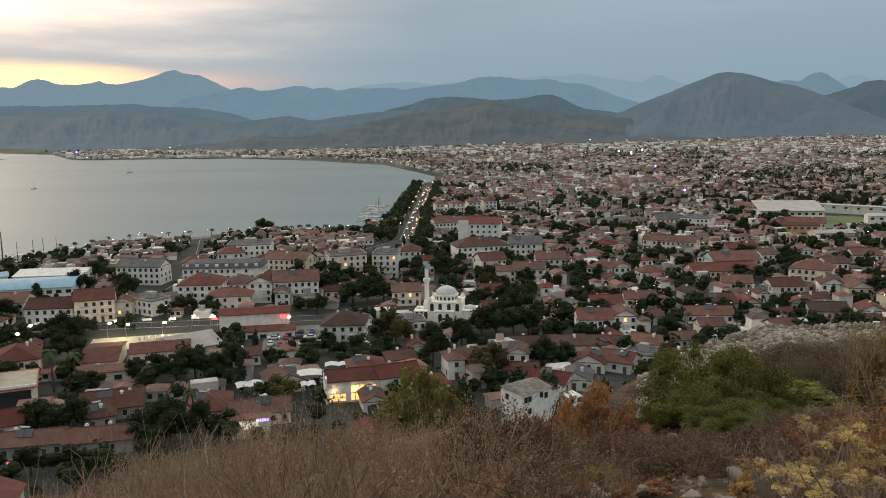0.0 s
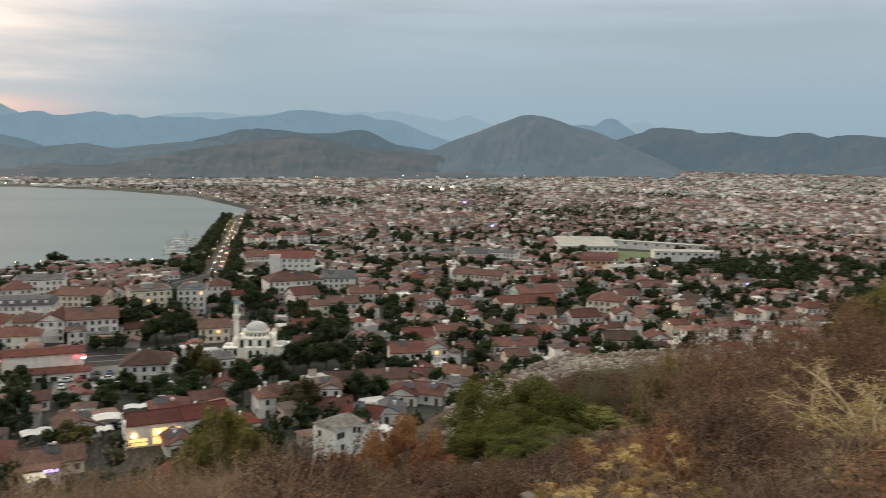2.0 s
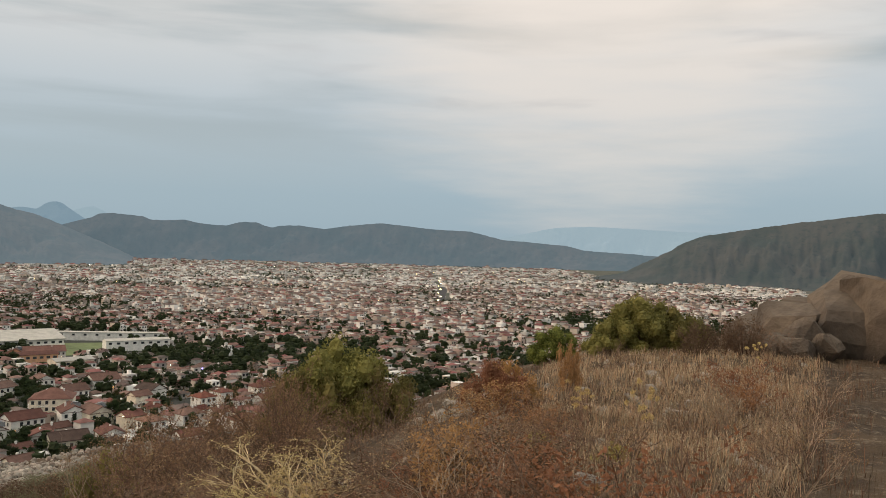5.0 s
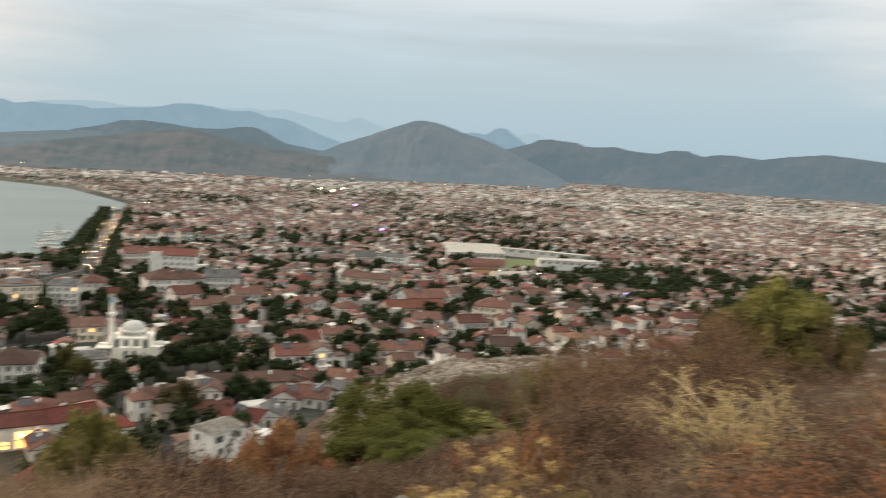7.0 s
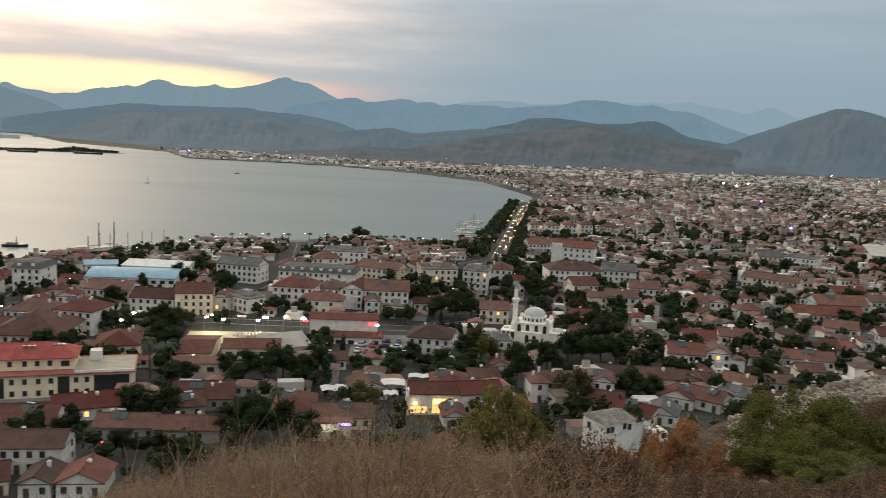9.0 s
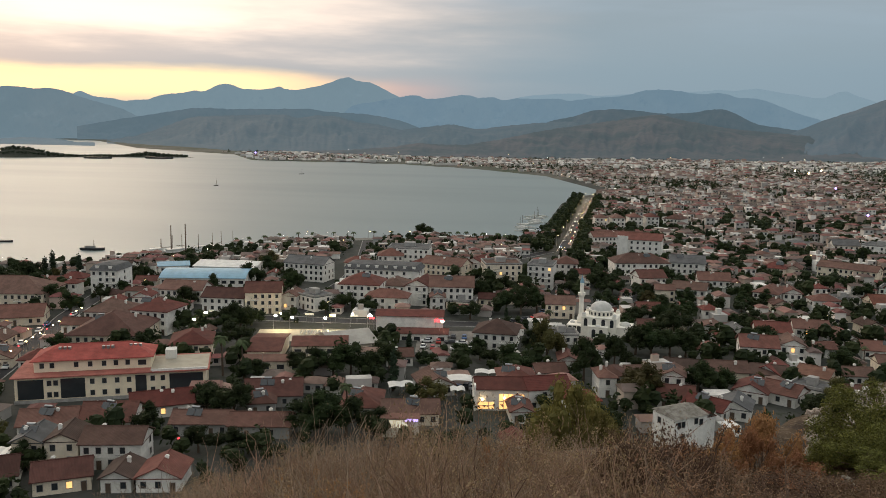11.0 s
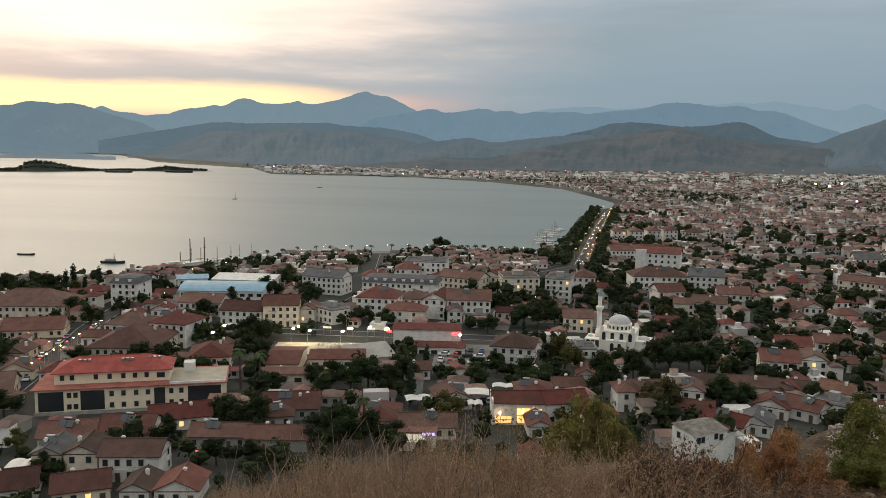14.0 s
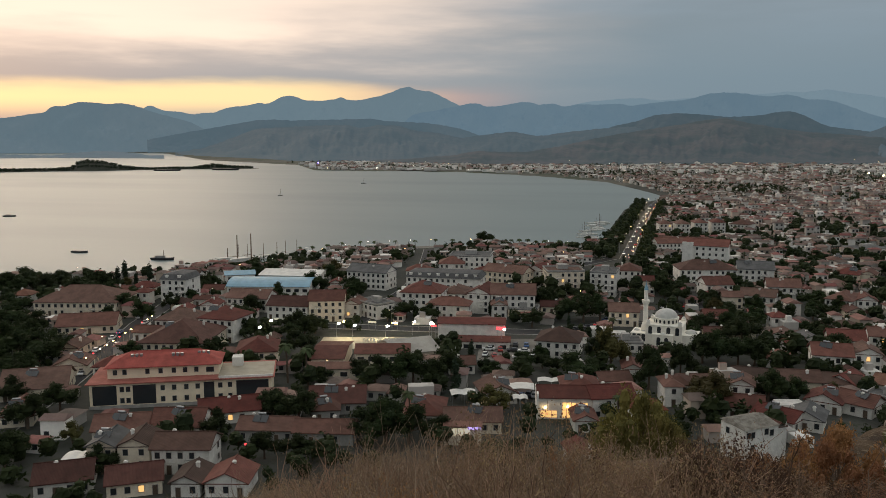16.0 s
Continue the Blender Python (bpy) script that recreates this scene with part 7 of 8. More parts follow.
def far_lights():
    """Lamps and lit signs of the far town, too many to count."""
    rnd = random.Random(31)
    V, F, I = [], [], []

    def dot(x, y, z, s, mat):
        i = len(V)
        V.extend([(x - s, y, z), (x, y - s, z), (x + s, y, z), (x, y + s, z), (x, y, z + s), (x, y, z - s)])
        F.extend([(i, i + 1, i + 4), (i + 1, i + 2, i + 4), (i + 2, i + 3, i + 4), (i + 3, i, i + 4), (i + 1, i, i + 5), (i + 2, i + 1, i + 5), (i + 3, i + 2, i + 5), (i, i + 3, i + 5)])
        I.extend([mat] * 8)
    for _ in range(170):
        az, r = rnd.uniform(-58, 22), math.sqrt(rnd.uniform(600 ** 2, 3200 ** 2))
        x, y = -r * math.sin(radians(az)), r * math.cos(radians(az))
        if shore_distance(x, y)[0] > 8:
            dot(x, y, rnd.uniform(5, 9), 0.00022 * r * rnd.uniform(0.7, 1.4), rnd.choices([0, 1], [3, 2])[0])
    # headlamps and tail lamps along the avenue by the shore
    for k in range(30):
        f = (k + rnd.random()) / 30
        dot(-24 + 8 * f + rnd.uniform(-2.6, 2.6), 500 + 410 * f, 3.2, rnd.uniform(0.09, 0.16), rnd.choices([0, 1], [6, 1])[0])
    for a, b in zip(SHORE[15:22], SHORE[16:23]):
        n = int(np.hypot(*(b - a)) / 55)
        for k in range(n):
            p = a + (b - a) * k / n + np.array([rnd.uniform(6, 20), rnd.uniform(4, 18)])
            r = math.hypot(*p)
            dot(p[0], p[1], 6, 0.00028 * r * rnd.uniform(0.7, 1.5), rnd.choices([0, 1], [3, 2])[0])
    for az, r, s, mat in ((-14.2, 1090, 1.6, 2), (-16.1, 735, 1.2, 2), (23.6, 2090, 2.6, 2), (-33.0, 440, 0.5, 2), (-31, 455, 0.35, 3), (-12.6, 1500, 2.0, 0), (-13.3, 1620, 2.0, 0), (-11.8, 1580, 1.8, 0)):
        dot(-r * math.sin(radians(az)), r * math.cos(radians(az)), 13, s, mat)
    me = raw_mesh("town_lights", V, F, ["lamp_warm", "lamp_white", "lamp_blue", "lamp_cyan"], I)
    tagged(new("town_lights", me), label="scattered glowing lamps of the far town", category="lights", kind="stuff")


far_lights()


def sign(x, y, z, w, h, rot, mat, label):
    """A lit shop sign on two posts, with plain bars for its writing."""
    e = new("shop_sign")
    e.matrix_world = pose(x, y, z, 0, 0, rot)
    bm = bmesh.new()
    box(bm, -w / 2, w / 2, -0.1, 0.1, 0, h, 0, 0.03)
    part("panel", mesh_of("panel", bm, [mat]), e)
    bm = bmesh.new()
    box(bm, -w * 0.05, w * 0.05, -0.14, -0.104, h * 0.3, h * 0.7)
    bar = mesh_of("letter_bar", bm, ["white_sheet"])
    for k in range(5):
        part("letter_bar", bar, e, Matrix.Translation((w * (k * 0.17 - 0.35), 0, 0)), "pale bar of writing" if k == 0 else "")
    for s in (-1, 1):
        bm = bmesh.new()
        tube(bm, (s * w * 0.4, 0.15, 0.1), (s * w * 0.4, 0.15, 2.4 - z), 0.06, 0.06, 6)
        part("post", mesh_of("post", bm, ["steel"]), e)
    tagged(e, label=label, category="sign", group="shop signs")


sign(-55.6, 283, 7.6, 3.4, 1.1, 10, "lamp_red", "glowing red shop sign above a market")
sign(-80.2, 282.6, 7.4, 1.9, 0.7, 10, "lamp_red", "small glowing red sign on a shop")
for x, y, w, mat, text in ((-118, 293, 2.6, "lamp_warm", "warm glowing"), (-108, 294.5, 3.2, "shop_glow", "pale glowing"), (-99, 295, 2.2, "lamp_warm", "warm glowing"), (-91, 296, 2.8, "shop_glow", "pale glowing"), (-85, 297, 2.0, "lamp_warm", "warm glowing"), (-126, 292, 2.4, "shop_glow", "pale glowing"), (-146, 290.5, 1.8, "shop_glow", "pale glowing")):
    sign(x, y, 4.6, w, 0.7, 8, mat, text + " sign over a street-side shop")
sign(-16.5, 373, 6.6, 6.5, 0.8, 0, "lamp_red", "long glowing red sign on a town building")
sign(-51, 197.6, 4.4, 7.5, 0.5, 8, "lamp_white", "white light strip over a shop front")
sign(-44.2, 198.6, 4.6, 3.2, 0.6, 8, "lamp_blue", "violet blue light strip over a shop front")


def hull_mesh(L, B, H, mat):
    bm = bmesh.new()
    rows = []
    for i in range(11):
        s = i / 10
        w = B / 2 * math.sin(math.pi * min(1, 0.18 + 0.82 * s)) ** 0.6 if s < 0.999 else 0.02
        w = B / 2 * (1 - max(0, (s - 0.45) / 0.55) ** 2.2) * (0.8 + 0.2 * min(1, s * 4))
        x = -L / 2 + L * s
        sheer = H * (1 + 0.45 * max(0, s - 0.5) ** 2 * 4 + 0.15 * (1 - s))
        rows.append([bm.verts.new((x, -w, sheer)), bm.verts.new((x * 0.95, -w * 0.75, 0.0)), bm.verts.new((x * 0.9, 0, -H * 0.5)), bm.verts.new((x * 0.95, w * 0.75, 0.0)), bm.verts.new((x, w, sheer))])
    for a, b in zip(rows[:-1], rows[1:]):
        for k in range(4):
            bm.faces.new((a[k], a[k + 1], b[k + 1], b[k]))
        bm.faces.new((a[4], a[0], b[0], b[4]))
    bm.faces.new(rows[0])
    bmesh.ops.recalc_face_normals(bm, faces=bm.faces)
    return mesh_of("hull", bm, [mat])


def boat(x, y, rot, L, mat, masts=0, cabin=True, label="", name="boat", mast_h=0.0):
    e = new(name)
    e.matrix_world = pose(x, y, 0, 0, 0, rot)
    H = L * (0.085 if L < 40 else 0.05)
    part("hull", hull_mesh(L, L * 0.26, H, mat), e)
    if cabin:
        bm = bmesh.new()
        box(bm, -L * 0.3, L * 0.08, -L * 0.085, L * 0.085, H * 0.9, H * 0.9 + L * 0.085, 0, L * 0.01)
        box(bm, -L * 0.32, L * 0.1, -L * 0.1, L * 0.1, H * 0.9 + L * 0.085, H * 0.9 + L * 0.1, 0)
        part("cabin", mesh_of("cabin", bm, ["white_sheet" if mat != "dark_metal" else "wall_grey"]), e)
    for k in range(masts):
        bm = bmesh.new()
        mx = L * (0.22 - 0.42 * k) if masts > 1 else 0.05 * L
        tube(bm, (mx, 0, H * 0.8), (mx, 0, mast_h), L * 0.018, L * 0.010, 8)
        tube(bm, (mx, 0, mast_h * 0.3), (mx - L * 0.28, 0, mast_h * 0.32), L * 0.006, L * 0.005, 6)
        tube(bm, (mx, -L * 0.05, mast_h * 0.66), (mx, L * 0.05, mast_h * 0.66), L * 0.004, L * 0.004, 6)
        part("mast", mesh_of("mast", bm, ["bark"]), e)
    tagged(e, label=label, category="boat", group="boats in the bay")


boat(-243, 444, 66, 24, "bark", 2, True, "wooden two-masted sailing boat moored at the quay", "sailing_boat", 18)
boat(-256, 446, 62, 20, "white_sheet", 1, True, "white sailing boat moored at the quay", "sailing_boat", 9)
boat(-301, 448, 10, 15, "dark_metal", 1, True, "dark fishing boat at anchor in the bay", "fishing_boat", 6)
boat(-374, 464, 5, 12, "dark_metal", 0, False, "low dark open boat in the bay", "rowing_boat")
boat(-612, 664, 20, 12, "dark_metal", 0, True, "small dark motor boat in the bay", "motor_boat")
boat(-1104, 1678, 12, 62, "dark_metal", 0, False, "long dark ship anchored near an island", "ship")
boat(-992, 1742, 8, 64, "dark_metal", 0, False, "long dark ship anchored near an island", "ship")
boat(-485, 987, 70, 8, "dark_metal", 1, False, "small sailing boat far out in the bay", "sailing_boat", 9)
boat(-483, 1287, 40, 9, "dark_metal", 1, False, "small sailing boat far out in the bay", "sailing_boat", 8)
brnd = random.Random(4)
for k in range(22):
    f = k / 21
    boat(-52 - brnd.uniform(1, 13), 615 + 125 * f + brnd.uniform(-3, 3), brnd.uniform(-25, 25) + 180, brnd.uniform(7, 11), "white_sheet", 1 if k % 3 == 0 else 0, k % 2 == 0, "small white boat moored off the avenue", "moored_boat", 8)
for k in range(12):
    f = k / 11
    boat(-256 + 28 * f + brnd.uniform(-3, 3), 452 + 34 * f + brnd.uniform(-2, 2), 60 + brnd.uniform(-8, 8), brnd.uniform(9, 14), "white_sheet", k % 2, True, "white motor yacht moored at the harbour quay", "yacht", 10)


# ---------------------------------------------------------------- the hillside: rocks, shrubs, dry grass
grnd = random.Random(77)
# angle below the level up to which growth stands, along the turn
SKYLINE = np.array([(-90, -1.5), (-72, -4.0), (-66, -6.5), (-60, -7.8), (-55, -8.4), (-50, -9.2), (-44, -9.0), (-41, -8.2), (-39, -8.9), (-36, -9.8), (-31, -11.0), (-29, -12.0), (-27.5, -13.6), (-21, -13.9), (-16, -16.0), (-11, -19.0), (-8, -20.5), (0, -20.9), (8, -20.3), (12, -20.3), (16, -20.6), (20, -21.1), (23.4, -21.8), (27, -22.6), (30, -23.4), (36, -26.0), (60, -30.0)], float)

# the same for what stands in front of the larger bushes
NEARER = np.array([(-90, -3), (-72, -5.0), (-66, -7.5), (-60, -9), (-55, -9.5), (-50, -12.0), (-47.5, -17), (-37.5, -17.5), (-36, -13.5), (-31, -15.5), (-28, -19.5), (-26, -21.0), (-12, -21.5), (-8, -20.8), (0, -20.9), (8, -20.3), (12, -20.3), (16, -20.6), (20, -21.1), (23.4, -21.8), (27, -22.6), (30, -23.4), (36, -26.0), (60, -30.0)], float)


def spot(az, r):
    x, y = -r * math.sin(radians(az)), r * math.cos(radians(az))
    return x, y, hill_z(x, y)


def headroom(az, r):
    """The height that growth may have at this place."""
    line = SKYLINE if r > 17 else NEARER
    return 75 + r * math.tan(radians(float(np.interp(az, line[:, 0], line[:, 1])))) - spot(az, r)[2]


def rock_mesh(seed, mat="limestone"):
    rnd = random.Random(seed)
    bm = bmesh.new()
    bmesh.ops.create_icosphere(bm, subdivisions=2, radius=1.0)
    cuts = [Vector((rnd.gauss(0, 1), rnd.gauss(0, 1), rnd.gauss(0, 0.7))).normalized() for _ in range(13)]
    for v in bm.verts:
        p = v.co.copy()
        for c in cuts:
            over = p.dot(c) - 0.46
            if over > 0:
                p -= c * over
        p *= 1 + 0.2 * noise.noise(p * 1.7 + Vector((seed, 0, 0))) + 0.11 * noise.noise(p * 5 + Vector((0, seed, 0)))
        v.co = Vector((p.x * 1.2, p.y * 0.95, p.z * 0.75))
    return mesh_of("rock", bm, [mat])


ROCKS = [rock_mesh(k) for k in range(6)]
OUTCROP = [rock_mesh(20 + k, "dark_rock") for k in range(3)]


def rock(az, r, size, sink=0.25, stretch=1.0, dark=False):
    x, y, z = spot(az, r)
    ob = new("rock", grnd.choice(OUTCROP if dark else ROCKS))
    ob.matrix_world = Matrix.LocRotScale((x, y, z + size * (0.5 - sink)), Euler((grnd.uniform(-0.4, 0.4), grnd.uniform(-0.4, 0.4), grnd.uniform(0, 6.3))), (size * grnd.uniform(0.8, 1.3), size * grnd.uniform(0.8, 1.2), size * grnd.uniform(0.6, 1.0) * stretch))
    tagged(ob, label="dark brown weathered rock of an outcrop" if dark else "weathered grey limestone rock on the dry slope", category="rock", group="rocks on the slope")


def grow(rnd, tv, tf, tips, p, d, length, radius, level, spread, droop=0.0, sides=3):
    """One stem, bending, that forks into thinner ones."""
    n = 3 if level > 1 else 1 + level
    for k in range(n):
        d = (d + Vector((rnd.gauss(0, 0.16), rnd.gauss(0, 0.16), rnd.gauss(0, 0.10) - droop))).normalized()
        q = p + d * (length / n)
        r1 = radius * (1 - 0.22 * (k + 1) / n * 1.2)
        limb(tv, tf, p, q, radius * (1 - 0.26 * k / n), r1, sides)
        p = q
        if level and k:
            for _ in range(rnd.choice([1, 1, 2])):
                side = Vector((rnd.gauss(0, 1), rnd.gauss(0, 1), rnd.gauss(0.25, 0.6))).normalized()
                grow(rnd, tv, tf, tips, p, (d + side * spread).normalized(), length * rnd.uniform(0.5, 0.75), radius * 0.6, level - 1, spread, droop)
    tips.append(p.copy())


def unit(wood, leaves, radius):
    """Both sets of vertices, scaled to one unit of height and the given radius."""
    a = np.array(wood + leaves)
    high, wide = np.percentile(a[:, 2], 99.5), np.percentile(np.hypot(a[:, 0], a[:, 1]), 96)
    a = a * np.array([radius / wide, radius / wide, 1 / high])
    rows = [tuple(v) for v in a.tolist()]
    return rows[:len(wood)], rows[len(wood):]


def shrub_meshes(seed, stems, level, spread, wood, leaf, leaves, leaf_size, radius=0.012, fan=0.75, cluster=0.10):
    """A shrub about one metre high: twigs, and leaves near their ends."""
    rnd = random.Random(seed)
    tv, tf, tips = [], [], []
    for k in range(stems):
        a, o = rnd.uniform(0, math.tau), rnd.random() ** 0.6 * fan
        d = Vector((math.cos(a) * o, math.sin(a) * o, 1.0)).normalized()
        grow(rnd, tv, tf, tips, Vector((math.cos(a) * 0.08 * o, math.sin(a) * 0.08 * o, -0.05)), d, rnd.uniform(0.5, 0.75), radius * rnd.uniform(0.7, 1.2), level, spread)
    v, f = leaf_cloud(rnd, [(t.x, t.y, t.z, cluster) for t in tips], leaves, leaf_size)
    return unit(tv, v, 0.8) + (tf, f, wood, leaf)


def bush_meshes(seed, leaf, count, size, lumps_n=26, tall=1.0, wood="dark_twig", core=0.5, clump=0.27):
    """A dense rounded bush about two metres wide and one high, in overlapping clumps."""
    rnd = random.Random(seed)
    cs, tv, tf = [], [], []
    for k in range(lumps_n):
        a, e = rnd.uniform(0, math.tau), math.asin(rnd.uniform(0.0, 1.0))
        rr = rnd.uniform(0.55, 0.95)
        c = (math.cos(a) * math.cos(e) * rr, math.sin(a) * math.cos(e) * rr, (0.12 + math.sin(e) * rr * 0.75) * tall)
        cs.append((*c, rnd.uniform(0.55, 1.0) * clump))
        limb(tv, tf, (c[0] * 0.1, c[1] * 0.1, -0.05), (c[0] * 0.6, c[1] * 0.6, c[2] * 0.55), 0.02, 0.012, 4)
        limb(tv, tf, (c[0] * 0.6, c[1] * 0.6, c[2] * 0.55), c, 0.012, 0.004, 4)
    v, f = leaf_cloud(rnd, cs, count, size)
    if core:
        heart(v, f, cs, core)
    return unit(tv, v, 1.0) + (tf, f, wood, leaf)


def umbel_meshes(seed):
    """Dry yellow stalks that end in round heads of radiating spikes."""
    rnd = random.Random(seed)
    tv, tf, cs = [], [], []
    for k in range(6):
        a, o = rnd.uniform(0, math.tau), rnd.uniform(0.05, 0.45)
        p = Vector((0, 0, -0.05))
        d = Vector((math.cos(a) * o, math.sin(a) * o, 1)).normalized()
        h = rnd.uniform(0.5, 1.0)
        for j in range(4):
            q = p + d * h / 4
            limb(tv, tf, p, q, 0.008, 0.006, 4)
            p, d = q, (d + Vector((rnd.gauss(0, 0.08), rnd.gauss(0, 0.08), 0))).normalized()
            if j == 2:
                s = Vector((rnd.gauss(0, 1), rnd.gauss(0, 1), 0.9)).normalized()
                t = p + s * rnd.uniform(0.12, 0.25)
                limb(tv, tf, p, t, 0.005, 0.004, 3)
                cs.append((t, rnd.uniform(0.04, 0.06)))
        cs.append((p, rnd.uniform(0.055, 0.08)))
    v, f = [], []
    for c, r in cs:
        for _ in range(90):
            d = Vector((rnd.gauss(0, 1), rnd.gauss(0, 1), rnd.gauss(0.35, 0.9))).normalized()
            w = d.cross(Vector((rnd.gauss(0, 1), rnd.gauss(0, 1), rnd.gauss(0, 1)))).normalized() * 0.0042
            L = r * rnd.uniform(0.7, 1.15)
            i = len(v)
            v += [tuple(c + d * 0.01), tuple(c + d * L * 0.6 + w), tuple(c + d * L), tuple(c + d * L * 0.6 - w)]
            f.append((i, i + 1, i + 2, i + 3))
    return unit(tv, v, 0.45) + (tf, f, "dry_twig", "leaf_yellow")


def finished(made, wood_name, leaf_name):
    wv, lv, wf, lf, wood, leaf = made
    return raw_mesh(wood_name, wv, wf, wood), raw_mesh(leaf_name, lv, lf, leaf)


SHRUBS = {
    "bare": [finished(shrub_meshes(11 + k, 8, 3, 0.85, "dry_twig", "leaf_tan", 300, 0.009, 0.009), "stem", "foliage") for k in range(3)],
    "brown": [finished(shrub_meshes(31 + k, 8, 3, 0.9, "dark_twig", "leaf_brown", 1500, 0.014, 0.011, 0.75, 0.07), "stem", "foliage") for k in range(3)],
    "rust": [finished(shrub_meshes(51 + k, 10, 2, 0.9, "dark_twig", "leaf_rust", 2100, 0.022, 0.009), "stem", "foliage") for k in range(2)],
    "tan": [finished(shrub_meshes(71 + k, 11, 2, 0.8, "dry_twig", "leaf_tan", 1200, 0.016, 0.008), "stem", "foliage") for k in range(2)],
    "yellow": [finished(shrub_meshes(91 + k, 12, 3, 0.7, "straw", "leaf_straw", 3000, 0.015, 0.014, 0.9, 0.06), "stem", "foliage") for k in range(2)],
    "full": [finished(shrub_meshes(211 + k, 9, 3, 0.8, "dark_twig", "leaf_brown", 2000, 0.014, 0.015, 0.6, 0.07), "stem", "foliage") for k in range(2)],
    "thorn": [finished(shrub_meshes(241, 6, 4, 0.75, "thorn_twig", "leaf_thorn", 4200, 0.016, 0.034, 0.5, 0.05), "stem", "foliage")],
    "scrub": [finished(bush_meshes(281 + k, "leaf_thorn", 3800, 0.026, 30, 1.0, "thorn_twig", 0), "branch", "foliage") for k in range(2)],
    "wiry": [finished(shrub_meshes(231 + k, 15, 2, 0.55, "dry_twig" if k != 1 else "dark_twig", "leaf_tan", 140, 0.008, 0.009, 0.95), "stem", "foliage") for k in range(3)],
    "ember": [finished(bush_meshes(251 + k, "leaf_rust", 4200, 0.030, 20), "branch", "foliage") for k in range(2)],
    "amber": [finished(bush_meshes(261, "leaf_amber", 3400, 0.030, 18), "branch", "foliage")],
    "umbel": [finished(umbel_meshes(111 + k), "stem", "bloom") for k in range(2)],
    "green": [finished(bush_meshes(131, "leaf_green", 52000, 0.0145, 58, 1.0, "dark_twig", 0.3, 0.19), "branch", "foliage")],
    "greentree": [finished(bush_meshes(137, "leaf_green", 11000, 0.034, 44, 1.5, "dark_twig", 0.66), "branch", "foliage")],
    "olive": [finished(bush_meshes(151 + k, "leaf_olive", 10000, 0.028, 46, 1.0, "dark_twig", 0.62), "branch", "foliage") for k in range(2)],
    "grey": [finished(bush_meshes(171 + k, "leaf_grey", 9000, 0.018, 30, 1.0, "dark_twig", 0), "branch", "foliage") for k in range(2)],
    "tree": [finished(bush_meshes(191 + k, "leaf_olive", 19000, 0.031, 72, 1.45, "dark_twig", 0.66), "branch", "foliage") for k in range(2)],
}
SHRUB_TEXT = {
    "bare": ("bare_shrub", "leafless grey brown shrub of tangled twigs", "shrub"), "brown": ("dry_shrub", "withered brown shrub with dense dry leaves", "shrub"),
    "full": ("dry_shrub", "large dry shrub of red brown twigs and leaves", "shrub"), "thorn": ("dry_shrub", "large dark thorn shrub of dense forking branches", "shrub"), "scrub": ("dry_shrub", "dark brown withered bush with bare twigs", "shrub"), "wiry": ("bare_shrub", "bare shrub of long thin upright twigs", "shrub"),
    "ember": ("dry_shrub", "dense rust red withered bush", "shrub"), "amber": ("dry_shrub", "dense amber brown withered bush", "shrub"),
    "rust": ("dry_shrub", "rust orange withered shrub on the slope", "shrub"), "tan": ("dry_shrub", "tan dry shrub with straw-coloured leaves", "shrub"),
    "yellow": ("straw_shrub", "pale straw yellow shrub with bare spreading branches", "shrub"), "umbel": ("dry_umbel_plant", "dry yellow plant with fluffy flower heads", "plant"),
    "green": ("green_bush", "dense rounded green bush on the slope", "bush"), "olive": ("olive_bush", "olive green bush with browned lower leaves", "bush"),
    "greentree": ("green_bush", "tall rounded dark green bush on the crest", "bush"),
    "grey": ("grey_bush", "thin grey green bush among rocks", "bush"), "tree": ("small_tree", "small olive green tree below the crest", "tree")}


def shrub(kind, az, r, h, w=None, turn=None):
    x, y, z = spot(az, r)
    wood, leaves = grnd.choice(SHRUBS[kind])
    nm, text, cat = SHRUB_TEXT[kind]
    e = new(nm)
    w = w or h
    e.matrix_world = Matrix.LocRotScale((x, y, z - 0.03), Euler((grnd.uniform(-0.08, 0.08), grnd.uniform(-0.08, 0.08), grnd.uniform(0, 6.3))), (w, w, h))
    part(wood.name.split(".")[0], wood, e)
    part(leaves.name.split(".")[0], leaves, e)
    tagged(e, label=text, category=cat, group="growth on the slope")


def stand(kind, az, r, top, w):
    """A shrub whose top is seen at the given angle from the eye."""
    shrub(kind, az, r, max(0.3, 75 + r * math.tan(radians(top)) - spot(az, r)[2]), w)


# those that stand out, at their places
stand("green", -18.8, 18.6, -15.0, 1.75)
stand("green", -21.5, 16.5, -18.0, 0.95)
stand("green", -19.6, 15.6, -18.7, 1.0)
stand("green", -15.6, 17.2, -18.8, 0.9)
stand("green", -18.4, 16.6, -17.3, 1.3)
stand("olive", -22.6, 19.0, -17.0, 1.3)
stand("grey", -24.2, 27.0, -14.5, 1.7)
stand("grey", -27.0, 28.0, -13.8, 1.5)
for k in range(26):
    az = grnd.uniform(-31, -20.5)
    r = grnd.uniform(20, 31)
    stand(grnd.choices(["grey", "scrub", "full", "olive"], [6, 3, 0.6, 0.8])[0], az, r, float(np.interp(az, [-31, -24, -20], [-13.1, -14.0, -15.2])) - grnd.uniform(0, 1.2), grnd.uniform(0.7, 1.3))
stand("olive", 1.7, 18.0, -16.9, 1.05)
stand("olive", 3.4, 17.4, -19.4, 0.55)
stand("olive", 0.0, 17.4, -18.6, 0.6)
stand("olive", -29.0, 15.0, -13.2, 0.7)
stand("full", -30.0, 14.0, -12.2, 1.2)
stand("full", -32.0, 15.0, -11.3, 1.3)
